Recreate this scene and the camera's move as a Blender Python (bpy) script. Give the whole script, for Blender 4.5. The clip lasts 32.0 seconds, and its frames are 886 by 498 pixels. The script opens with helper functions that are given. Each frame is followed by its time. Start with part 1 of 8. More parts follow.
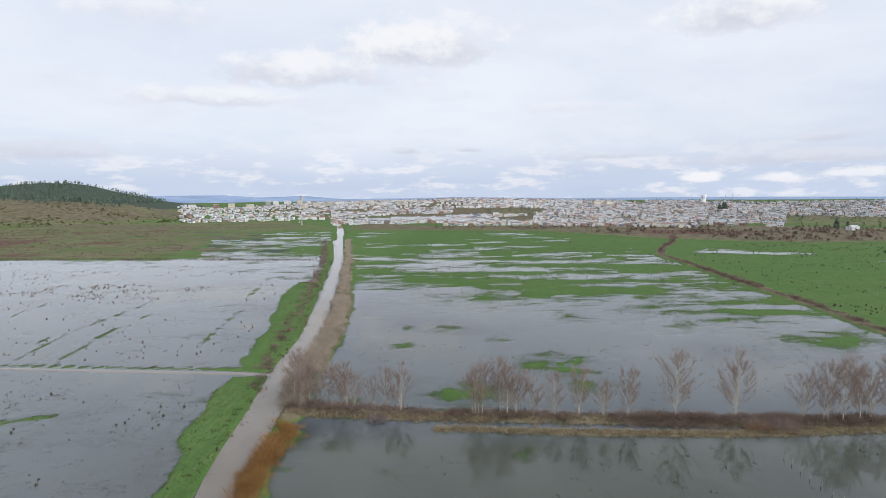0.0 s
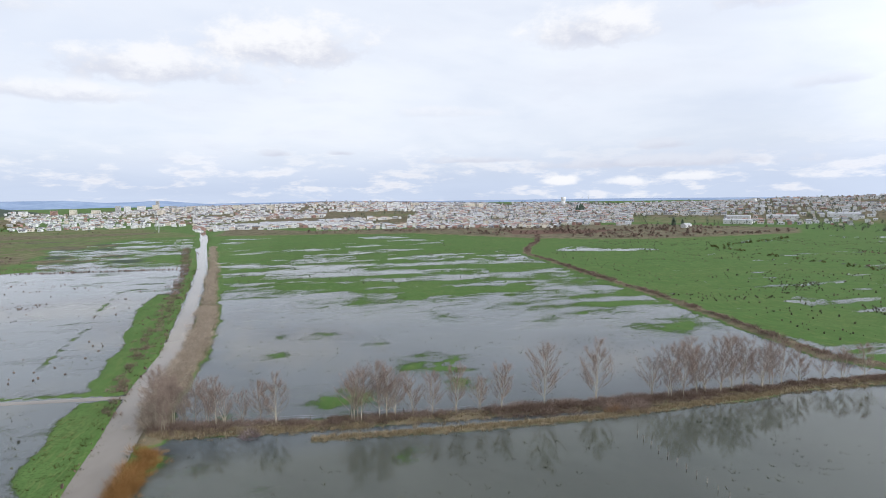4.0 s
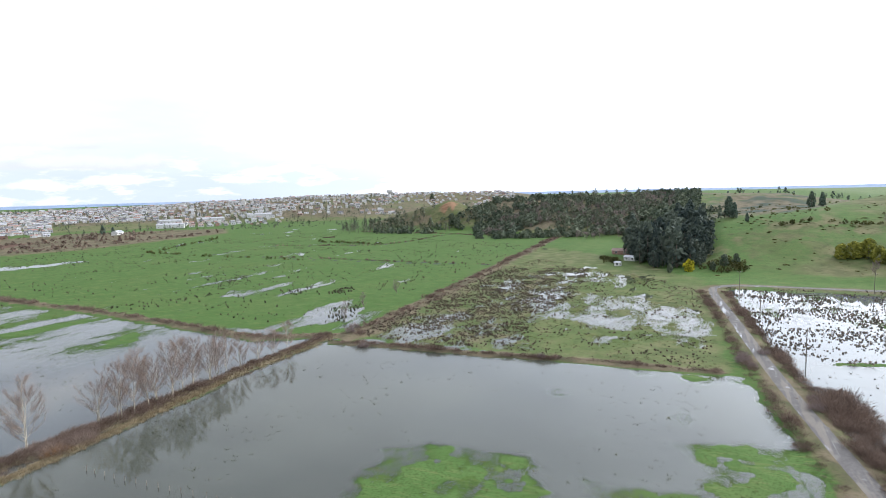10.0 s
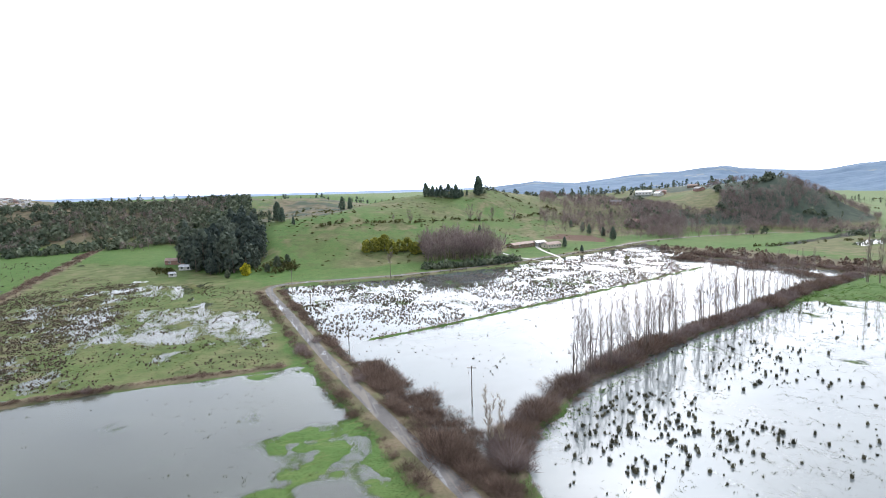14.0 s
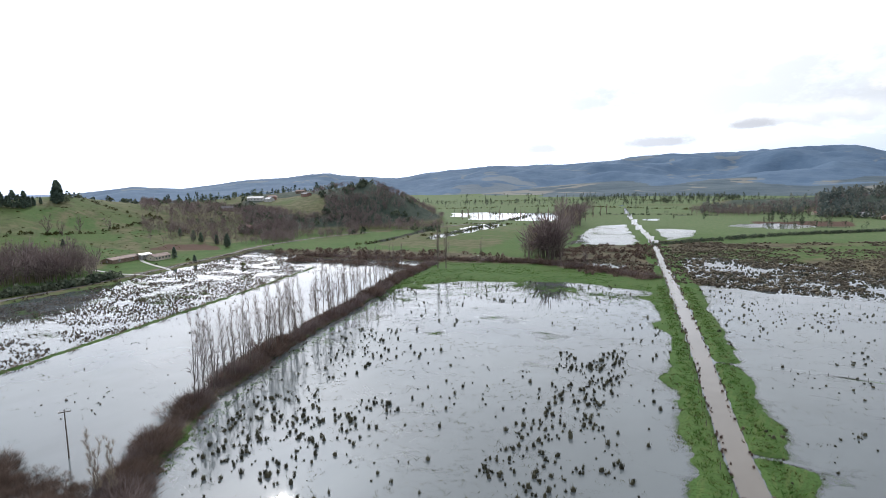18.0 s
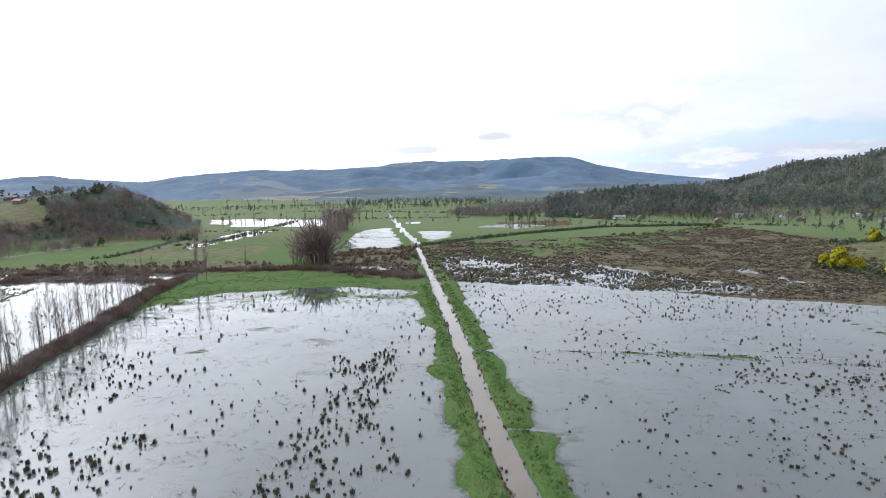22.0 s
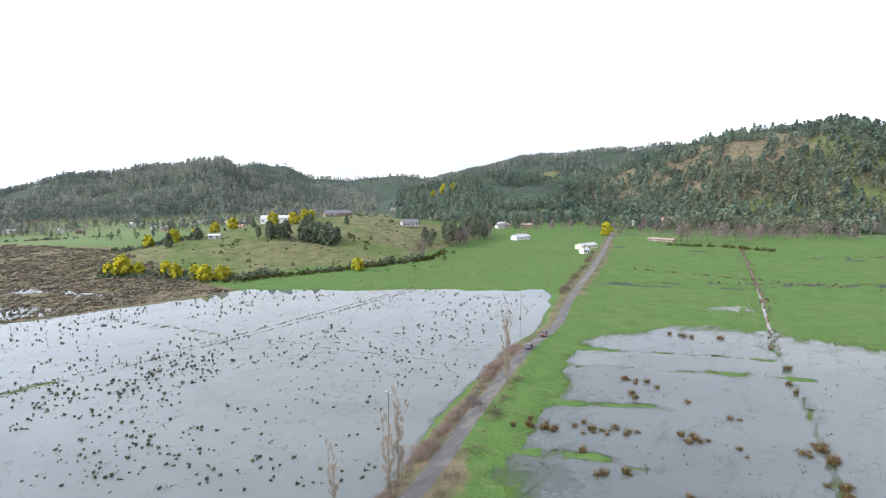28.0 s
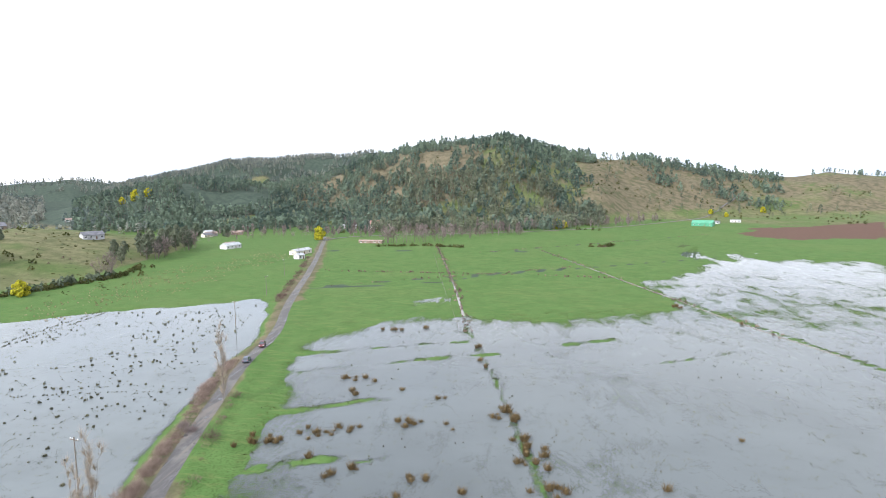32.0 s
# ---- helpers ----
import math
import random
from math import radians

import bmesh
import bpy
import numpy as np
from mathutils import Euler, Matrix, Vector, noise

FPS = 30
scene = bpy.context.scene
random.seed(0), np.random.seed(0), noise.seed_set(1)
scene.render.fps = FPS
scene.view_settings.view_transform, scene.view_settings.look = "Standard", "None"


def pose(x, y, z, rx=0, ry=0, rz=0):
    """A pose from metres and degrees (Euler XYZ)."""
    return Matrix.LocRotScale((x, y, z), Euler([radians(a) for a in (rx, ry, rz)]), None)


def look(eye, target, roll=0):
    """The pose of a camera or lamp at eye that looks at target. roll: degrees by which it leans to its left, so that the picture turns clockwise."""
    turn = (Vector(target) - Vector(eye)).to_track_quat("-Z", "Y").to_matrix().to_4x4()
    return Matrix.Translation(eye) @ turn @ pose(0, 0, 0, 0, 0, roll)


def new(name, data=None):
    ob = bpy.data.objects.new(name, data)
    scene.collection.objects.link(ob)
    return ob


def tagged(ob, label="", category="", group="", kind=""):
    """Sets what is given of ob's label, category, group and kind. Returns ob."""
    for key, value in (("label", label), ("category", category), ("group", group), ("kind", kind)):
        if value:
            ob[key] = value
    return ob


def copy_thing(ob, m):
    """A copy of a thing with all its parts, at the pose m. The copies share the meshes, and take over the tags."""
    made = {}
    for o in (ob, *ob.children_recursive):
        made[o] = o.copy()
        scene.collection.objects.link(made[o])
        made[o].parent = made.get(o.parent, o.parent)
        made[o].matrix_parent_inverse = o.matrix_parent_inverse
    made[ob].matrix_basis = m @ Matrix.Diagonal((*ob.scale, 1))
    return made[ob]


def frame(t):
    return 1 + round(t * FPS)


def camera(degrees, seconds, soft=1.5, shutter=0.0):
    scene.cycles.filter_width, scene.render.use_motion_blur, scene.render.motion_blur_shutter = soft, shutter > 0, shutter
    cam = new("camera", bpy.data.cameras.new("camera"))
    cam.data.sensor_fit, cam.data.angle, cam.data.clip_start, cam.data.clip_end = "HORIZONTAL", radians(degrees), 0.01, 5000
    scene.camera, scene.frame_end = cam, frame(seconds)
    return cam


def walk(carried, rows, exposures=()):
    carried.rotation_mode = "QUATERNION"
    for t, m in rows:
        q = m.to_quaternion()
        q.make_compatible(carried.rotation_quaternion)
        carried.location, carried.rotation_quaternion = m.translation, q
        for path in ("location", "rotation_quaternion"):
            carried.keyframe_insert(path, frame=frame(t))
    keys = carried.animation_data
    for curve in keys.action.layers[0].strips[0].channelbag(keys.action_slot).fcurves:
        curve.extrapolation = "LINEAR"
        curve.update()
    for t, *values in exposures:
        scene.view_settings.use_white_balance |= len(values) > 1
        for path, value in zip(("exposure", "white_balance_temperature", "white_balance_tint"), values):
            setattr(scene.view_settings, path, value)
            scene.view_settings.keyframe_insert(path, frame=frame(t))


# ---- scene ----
EYE = (0.0, 0.0, 50.0)
PATH = [
    (0.0, 0.00, -5.55, 0.40),
    (0.5, -0.81, -5.56, 0.42),
    (1.0, -2.23, -5.56, 0.59),
    (1.5, -3.73, -5.46, 0.54),
    (2.0, -5.65, -5.36, 0.65),
    (2.5, -7.25, -5.36, 0.60),
    (3.0, -9.17, -5.34, 0.71),
    (3.5, -10.98, -5.33, 0.74),
    (5.5, -19.33, -5.37, 0.85),
    (6.0, -22.75, -5.38, 0.93),
    (6.5, -26.86, -5.44, 0.95),
    (7.0, -31.99, -5.53, 1.11),
    (7.5, -36.99, -5.48, 1.09),
    (8.0, -42.71, -5.56, 1.24),
    (8.5, -47.91, -5.63, 1.36),
    (9.0, -53.50, -5.74, 1.28),
    (9.5, -59.19, -5.80, 1.44),
    (10.0, -65.86, -5.95, 1.50),
    (10.5, -72.23, -5.98, 1.44),
    (11.0, -78.79, -6.08, 1.53),
    (11.5, -83.26, -6.15, 1.44),
    (12.0, -87.93, -6.20, 1.47),
    (12.5, -92.49, -6.36, 1.44),
    (13.0, -97.95, -6.42, 1.45),
    (13.5, -103.12, -6.42, 1.40),
    (14.0, -108.88, -6.47, 1.42),
    (14.5, -114.15, -6.58, 1.37),
    (15.0, -120.11, -6.55, 1.40),
    (15.5, -125.59, -6.58, 1.36),
    (17.5, -143.25, -6.88, 1.27),
    (18.0, -146.56, -6.78, 1.22),
    (18.5, -149.36, -6.82, 1.14),
    (19.0, -152.26, -6.76, 1.17),
    (19.5, -154.87, -6.74, 1.09),
    (20.0, -157.77, -6.70, 1.14),
    (20.5, -160.68, -6.69, 1.10),
    (21.0, -163.79, -6.68, 1.08),
    (21.5, -166.62, -6.69, 0.93),
    (22.0, -169.73, -6.71, 0.92),
    (22.5, -172.54, -6.65, 0.89),
    (23.0, -176.16, -6.69, 0.84),
    (23.5, -179.68, -6.65, 0.78),
    (24.0, -184.01, -6.64, 0.69),
    (24.5, -188.53, -6.65, 0.73),
    (26.5, -211.75, -6.47, 0.48),
    (27.0, -219.57, -6.46, 0.53),
    (27.5, -226.77, -6.40, 0.57),
    (28.0, -234.68, -6.46, 0.60),
    (28.5, -241.47, -6.39, 0.58),
    (29.0, -248.56, -6.40, 0.62),
    (29.5, -254.84, -6.36, 0.65),
    (30.0, -258.73, -6.32, 0.66),
    (30.5, -260.43, -6.38, 0.71),
    (31.0, -261.82, -6.31, 0.64),
    (31.5, -262.62, -6.29, 0.65),
    (32.0, -263.12, -6.24, 0.66),
]
cam = camera(76.0, 32.0, soft=0.85)
walk(cam, [(t, pose(*EYE, 90 + pitch, roll, yaw)) for t, yaw, pitch, roll in PATH],
     [(0, 0.08), (3, 0.12), (6, 0.28), (9, 0.48), (11, 0.63), (13, 0.70), (15.5, 0.30), (18, -0.12), (20, 0.02), (23, 0.10), (25, 0.26), (26.5, 0.38), (27.5, 0.72), (28, 0.80), (30, 0.92), (32, 0.93)])

# ---- sky and sun ----
SUN_BEARING, SUN_HEIGHT = 129.0, 31.0
sun_way = Vector((math.sin(radians(SUN_BEARING)) * math.cos(radians(SUN_HEIGHT)),
                  math.cos(radians(SUN_BEARING)) * math.cos(radians(SUN_HEIGHT)), math.sin(radians(SUN_HEIGHT))))
sun = new("sun", bpy.data.lights.new("sun", "SUN"))
sun.data.energy, sun.data.angle, sun.data.color = 1.5, radians(4.0), (1.0, 0.95, 0.87)
sun.matrix_world = look(sun_way * 100, (0, 0, 0))


class Nodes:
    """Short hand for a node tree."""

    def __init__(self, tree):
        self.tree = tree

    def put(self, kind, **inputs):
        node = self.tree.nodes.new(kind)
        for key, value in inputs.items():
            if key.startswith("in"):
                socket = node.inputs[int(key[2:])]
            else:
                socket = node.inputs[key.replace("_", " ")]
            self.feed(socket, value)
        return node

    def feed(self, socket, value):
        if isinstance(value, bpy.types.NodeSocket):
            self.tree.links.new(value, socket)
        elif isinstance(value, bpy.types.Node):
            self.tree.links.new(value.outputs[0], socket)
        else:
            if socket.type == "RGBA" and len(value) == 3:
                value = (*value, 1.0)
            socket.default_value = value

    def calc(self, op, a, b=0.0, c=0.0, clamp=False):
        node = self.tree.nodes.new("ShaderNodeMath")
        node.operation, node.use_clamp = op, clamp
        for i, value in enumerate((a, b, c)):
            self.feed(node.inputs[i], value)
        return node.outputs[0]

    def vec(self, op, a, b=(0, 0, 0)):
        node = self.tree.nodes.new("ShaderNodeVectorMath")
        node.operation = op
        self.feed(node.inputs[0], a)
        if op == "SCALE":
            self.feed(node.inputs["Scale"], b)
        else:
            self.feed(node.inputs[1], b)
        return node.outputs["Value"] if op in ("DOT_PRODUCT", "LENGTH") else node.outputs[0]

    def ramp(self, value, low, high, to_low=0.0, to_high=1.0):
        node = self.tree.nodes.new("ShaderNodeMapRange")
        node.interpolation_type = "SMOOTHSTEP"
        for i, v in enumerate((value, low, high, to_low, to_high)):
            self.feed(node.inputs[i], v)
        return node.outputs[0]

    def mix(self, share, a, b):
        node = self.tree.nodes.new("ShaderNodeMix")
        node.data_type = "RGBA"
        self.feed(node.inputs[0], share)
        self.feed(node.inputs[6], a)
        self.feed(node.inputs[7], b)
        return node.outputs[2]

    def noise(self, where, scale, detail=3.0, rough=0.55, stretch=None, warp=0.0):
        if stretch is not None:
            where = self.vec("MULTIPLY", where, stretch)
        node = self.tree.nodes.new("ShaderNodeTexNoise")
        self.feed(node.inputs["Vector"], where)
        node.inputs["Scale"].default_value, node.inputs["Detail"].default_value = scale, detail
        node.inputs["Roughness"].default_value, node.inputs["Distortion"].default_value = rough, warp
        return node.outputs[0]


world = bpy.data.worlds.new("sky")
scene.world = world
world.use_nodes = True
world.node_tree.nodes.clear()
w = Nodes(world.node_tree)
way = w.put("ShaderNodeTexCoord").outputs["Generated"]
air = w.put("ShaderNodeTexSky")
air.sky_type, air.sun_disc = "NISHITA", False
air.sun_elevation, air.sun_rotation = radians(SUN_HEIGHT), radians(SUN_BEARING)
air.air_density, air.dust_density = 1.0, 1.5
split = w.put("ShaderNodeSeparateXYZ", in0=way)
height = w.calc("MAXIMUM", split.outputs[2], 0.0)
flat = w.vec("MULTIPLY", way, (1, 1, 0))
deck = w.vec("SCALE", flat, w.calc("DIVIDE", 1.0, w.calc("ADD", height, 0.16)))
toward = w.calc("MAXIMUM", w.vec("DOT_PRODUCT", way, tuple(sun_way)), 0.0)
glow = w.calc("ADD", w.calc("MULTIPLY", w.calc("POWER", toward, 4.0), 1.75), w.calc("MULTIPLY", w.calc("POWER", toward, 60.0), 4.0))
glow = w.calc("ADD", glow, w.calc("MULTIPLY", w.ramp(toward, 0.05, 0.7), 0.42))
big = w.noise(deck, 0.42, 5.0, 0.55, warp=0.4)
small = w.noise(deck, 1.1, 6.0, 0.58, stretch=(1, 1.15, 1), warp=0.2)
puffs = w.noise(way, 11.0, 6.0, 0.6, stretch=(1, 1, 3.6))
billow = w.noise(way, 15.0, 6.0, 0.62, stretch=(1, 1, 1.8))
veil = w.ramp(w.calc("ADD", w.calc("MULTIPLY", big, 0.72), w.calc("MULTIPLY", small, 0.28)), 0.33, 0.60)
shade = w.ramp(small, 0.48, 0.70)
cloud = w.mix(shade, (0.872, 0.92, 1.005), (0.79, 0.838, 0.945))
blue = w.vec("SCALE", air.outputs[0], 0.12)
blue = w.mix(0.78, blue, (0.79, 0.85, 1.0))
sky = w.mix(veil, blue, cloud)
low = w.ramp(height, 0.012, 0.105, 1.0, 0.0)
bank = w.ramp(puffs, 0.49, 0.62)
far_sky = w.mix(bank, (0.52, 0.62, 0.82), (0.82, 0.84, 0.92))
far_sky = w.mix(w.ramp(puffs, 0.60, 0.72, 0.0, 0.7), far_sky, (0.66, 0.69, 0.80))
sky = w.mix(w.calc("MULTIPLY", low, 0.75), sky, far_sky)


def cloud_at(sky_, bearing, rise, wide, tall, share, top, base, ragged=2.4):
    """A cloud of its own in the sky: its bearing, height and half sizes in degrees, and the colours of its top and its underside."""
    a, e = radians(bearing), radians(rise)
    out = Vector((math.sin(a) * math.cos(e), math.cos(a) * math.cos(e), math.sin(e)))
    right = Vector((math.cos(a), -math.sin(a), 0.0))
    up = right.cross(out)
    front = w.calc("GREATER_THAN", w.vec("DOT_PRODUCT", way, tuple(out)), 0.5)
    u = w.vec("DOT_PRODUCT", way, tuple(right / math.sin(radians(wide))))
    v = w.vec("DOT_PRODUCT", way, tuple(up / math.sin(radians(tall))))
    offset = out.dot(up) / math.sin(radians(tall))
    v = w.calc("SUBTRACT", v, offset)
    lower = w.calc("MULTIPLY", v, w.ramp(v, -0.5, 0.1, 1.7, 1.0))
    gap = w.calc("SQRT", w.calc("ADD", w.calc("MULTIPLY", u, u), w.calc("MULTIPLY", lower, lower)))
    body = w.calc("ADD", w.calc("SUBTRACT", 1.05, gap), w.calc("MULTIPLY", w.calc("SUBTRACT", billow, 0.5), ragged))
    mask = w.calc("MULTIPLY", w.calc("MULTIPLY", w.ramp(body, 0.0, 0.75), front), share)
    lit = w.ramp(w.calc("ADD", v, w.calc("MULTIPLY", w.calc("SUBTRACT", billow, 0.5), 3.0)), -0.6, 0.7)
    return w.mix(mask, sky_, w.mix(lit, base, top))


DIM, HAZE, THIN = (0.43, 0.45, 0.50), (0.43, 0.47, 0.52), (0.54, 0.565, 0.605)
WHITE, PALE, SLATE, GREY, GAP = (0.94, 0.95, 0.985), (0.88, 0.90, 0.965), (0.64, 0.67, 0.78), (0.74, 0.78, 0.88), (0.58, 0.75, 0.92)
for bearing, rise, wide, tall, share, top, base in (
        (358.5, 13.9, 10.0, 3.4, 0.95, WHITE, SLATE), (346.0, 11.4, 12.0, 2.4, 0.85, WHITE, SLATE), (339.0, 8.8, 8.0, 1.3, 0.7, WHITE, SLATE), (26.8, 15.0, 6.5, 2.8, 0.9, WHITE, SLATE), (42.0, 16.6, 6.0, 2.4, 0.8, WHITE, SLATE), (334.0, 15.5, 8.0, 2.2, 0.6, WHITE, GREY), (12.0, 8.2, 6.0, 0.9, 0.5, PALE, GREY),
        (325.5, 3.7, 7.0, 1.3, 0.85, GREY, SLATE), (33.0, 2.9, 14.0, 1.0, 0.9, GREY, SLATE), (16.3, 3.5, 6.0, 0.55, 0.8, GREY, SLATE), (356.7, 4.2, 2.2, 0.55, 0.85, GREY, SLATE), (2.6, 4.3, 1.5, 0.4, 0.85, GREY, SLATE), (33.8, 4.5, 3.0, 0.7, 0.8, GREY, SLATE), (46.9, 9.0, 3.2, 0.8, 0.6, GREY, SLATE),
        (24.2, 1.3, 2.0, 0.7, 0.95, WHITE, PALE), (30.5, 1.2, 2.5, 0.6, 0.9, WHITE, PALE), (36.0, 1.5, 2.8, 0.6, 0.85, WHITE, PALE),
        (172.0, 6.5, 24.0, 5.0, 0.7, THIN, THIN), (158.5, 7.2, 9.0, 2.2, 0.7, HAZE, HAZE), (178.0, 4.8, 8.0, 1.4, 0.7, PALE, THIN), (149.6, 2.9, 1.8, 0.5, 0.8, DIM, DIM), (156.6, 2.9, 2.6, 0.7, 0.8, DIM, DIM), (166.6, 3.2, 4.0, 0.8, 0.85, DIM, DIM), (174.7, 4.3, 3.0, 0.7, 0.85, DIM, DIM), (172.0, 1.6, 7.0, 0.5, 0.6, DIM, DIM),
        (188.0, 7.0, 7.0, 1.6, 0.7, WHITE, THIN), (205.0, 3.4, 11.0, 1.5, 0.85, GAP, GAP), (203.0, 2.4, 5.0, 0.5, 0.6, SLATE, SLATE), (189.0, 1.8, 6.0, 0.7, 0.7, GAP, GAP), (211.5, 4.8, 3.0, 0.6, 0.9, WHITE, PALE), (218.0, 5.6, 8.0, 1.0, 0.6, GAP, GAP), (246.7, 4.6, 5.0, 0.7, 0.45, GREY, GREY)):
    sky = cloud_at(sky, bearing, rise, wide, tall, share, top, base)
sky = w.vec("SCALE", sky, w.calc("ADD", 0.92, glow))
world_out = w.put("ShaderNodeOutputWorld")
back = w.put("ShaderNodeBackground", Color=sky, Strength=1.0)
world.node_tree.links.new(back.outputs[0], world_out.inputs[0])

# ---- materials ----
def material(name):
    m = bpy.data.materials.new(name)
    m.use_nodes = True
    m.node_tree.nodes.clear()
    n = Nodes(m.node_tree)
    n.out = n.put("ShaderNodeOutputMaterial")
    n.mat = m
    n.place = n.put("ShaderNodeNewGeometry").outputs["Position"]
    return n


def finish(n, colour, rough=0.8, metal=0.0, bump=None, strength=0.3, distance=0.05, spec=0.4, thin=0.0):
    bsdf = n.put("ShaderNodeBsdfPrincipled", Base_Color=colour, Roughness=rough, Metallic=metal)
    bsdf.inputs["Specular IOR Level"].default_value = spec
    if bump is not None:
        b = n.put("ShaderNodeBump", Height=bump, Strength=strength, Distance=distance)
        n.tree.links.new(b.outputs[0], bsdf.inputs["Normal"])
    if thin:
        glow_through = n.put("ShaderNodeBsdfTranslucent", Color=colour)
        mixed = n.put("ShaderNodeMixShader", in0=thin, in1=bsdf.outputs[0], in2=glow_through.outputs[0])
        n.tree.links.new(mixed.outputs[0], n.out.inputs[0])
    else:
        n.tree.links.new(bsdf.outputs[0], n.out.inputs[0])
    return n.mat


def simple(name, dark, light, scale=1.0, rough=0.8, metal=0.0, detail=4.0, strength=0.25, spec=0.35, by_piece=0.0, thin=None):
    """Two tones mixed by coarse and fine noise in world space; by_piece: leaves and twigs, which vary one by one."""
    spec = 0.14 if by_piece else spec
    n = material(name)
    coarse = n.noise(n.place, scale, detail)
    fine = n.noise(n.place, scale * 9, 3.0)
    share = n.ramp(n.calc("ADD", n.calc("MULTIPLY", coarse, 0.65), n.calc("MULTIPLY", fine, 0.35)), 0.32, 0.68)
    if by_piece:
        info = n.put("ShaderNodeNewGeometry").outputs["Random Per Island"]
        share = n.calc("ADD", n.calc("MULTIPLY", share, 1 - by_piece), n.calc("MULTIPLY", info, by_piece))
        tint = n.put("ShaderNodeAttribute")
        tint.attribute_name = "tint"
        share = n.ramp(n.calc("ADD", share, n.calc("MULTIPLY", tint.outputs["Fac"], 0.9)), 0.0, 1.0)
    return finish(n, n.mix(share, dark, light), rough, metal, fine, strength, 0.03, spec, (0.5 if by_piece else 0.0) if thin is None else thin)


def plain(name, colour, rough=0.5, metal=0.0, spec=0.4):
    dark = tuple(c * 0.8 for c in colour)
    return simple(name, dark, colour, 2.0, rough, metal, 2.0, 0.05, spec)


def ground_material():
    n = material("ground_cover")
    cover = n.put("ShaderNodeAttribute")
    cover.attribute_name = "cover"
    part_of = n.put("ShaderNodeSeparateColor", in0=cover.outputs["Color"])
    lush, dry, scrub = part_of.outputs[0], part_of.outputs[1], part_of.outputs[2]
    soil = cover.outputs["Alpha"]
    z = n.put("ShaderNodeSeparateXYZ", in0=n.place).outputs[2]
    wide = n.noise(n.place, 0.018, 4.0, 0.55)
    mid = n.noise(n.place, 0.11, 4.0, 0.6)
    fine = n.noise(n.place, 1.3, 6.0, 0.72)
    rows = n.noise(n.place, 0.5, 3.0, 0.6, stretch=(0.25, 1.0, 1.0))
    green = n.mix(n.ramp(mid, 0.35, 0.68), (0.058, 0.110, 0.031), (0.074, 0.130, 0.040))
    green = n.mix(n.ramp(wide, 0.45, 0.7, 0.0, 0.55), green, (0.088, 0.126, 0.043))
    green = n.mix(n.ramp(fine, 0.48, 0.72, 0.0, 0.6), green, (0.040, 0.070, 0.020))
    grain = n.noise(n.place, 0.35, 5.0, 0.75)
    clod = n.noise(n.place, 2.6, 4.0, 0.7)
    swath = n.noise(n.place, 0.9, 4.0, 0.65, stretch=(1.0, 0.16, 1.0), warp=0.3)
    field = n.put("ShaderNodeSeparateXYZ", in0=n.place)
    east = n.calc("MULTIPLY", n.ramp(field.outputs[0], -58, -36, 0.0, 0.30), n.ramp(field.outputs[1], 60, 110))
    green = n.mix(east, green, (0.036, 0.078, 0.016))
    green = n.mix(n.ramp(swath, 0.50, 0.66, 0.0, 0.55), green, (0.112, 0.138, 0.050))
    green = n.mix(n.ramp(clod, 0.50, 0.64, 0.0, 0.65), green, (0.030, 0.052, 0.014))
    green = n.mix(n.ramp(grain, 0.56, 0.70, 0.0, 0.6), green, (0.088, 0.100, 0.036))
    # far valley grass paled southwards, haze of the distance painted into its colour
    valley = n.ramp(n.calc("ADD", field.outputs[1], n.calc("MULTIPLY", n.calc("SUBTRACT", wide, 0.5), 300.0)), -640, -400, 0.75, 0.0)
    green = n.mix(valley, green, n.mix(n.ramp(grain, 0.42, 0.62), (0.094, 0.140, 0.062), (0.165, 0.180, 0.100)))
    olive = n.mix(n.ramp(mid, 0.35, 0.65), (0.086, 0.092, 0.044), (0.138, 0.128, 0.070))
    olive = n.mix(n.ramp(wide, 0.42, 0.66, 0.0, 0.7), olive, (0.058, 0.098, 0.026))
    olive = n.mix(n.ramp(fine, 0.5, 0.72, 0.0, 0.6), olive, (0.050, 0.048, 0.024))
    hummock = n.noise(n.place, 0.16, 5.0, 0.72, stretch=(1.0, 1.0, 2.5), warp=0.5)
    olive = n.mix(n.ramp(hummock, 0.54, 0.66, 0.0, 0.75), olive, (0.048, 0.056, 0.024))
    olive = n.mix(n.ramp(hummock, 0.30, 0.42, 0.6, 0.0), olive, (0.150, 0.158, 0.078))
    green = n.mix(n.ramp(hummock, 0.56, 0.66, 0.0, 0.4), green, (0.044, 0.070, 0.020))
    heath = n.mix(n.ramp(mid, 0.35, 0.62), (0.068, 0.062, 0.040), (0.135, 0.110, 0.074))
    heath = n.mix(n.ramp(fine, 0.45, 0.7, 0.0, 0.6), heath, (0.050, 0.058, 0.022))
    floor = n.mix(n.ramp(mid, 0.35, 0.65), (0.032, 0.046, 0.036), (0.054, 0.070, 0.052))
    heath = n.mix(n.ramp(dry, 0.15, 0.5), floor, heath)
    earth = n.mix(n.ramp(fine, 0.35, 0.7), (0.072, 0.042, 0.032), (0.120, 0.074, 0.056))
    earth = n.mix(n.ramp(z, 8.0, 14.0), earth, n.mix(n.ramp(mid, 0.35, 0.65), (0.165, 0.092, 0.056), (0.245, 0.148, 0.092)))
    mud = n.mix(n.ramp(fine, 0.3, 0.7), (0.060, 0.052, 0.034), (0.085, 0.080, 0.050))
    edge = n.calc("MULTIPLY", n.calc("SUBTRACT", mid, 0.5), 0.7)
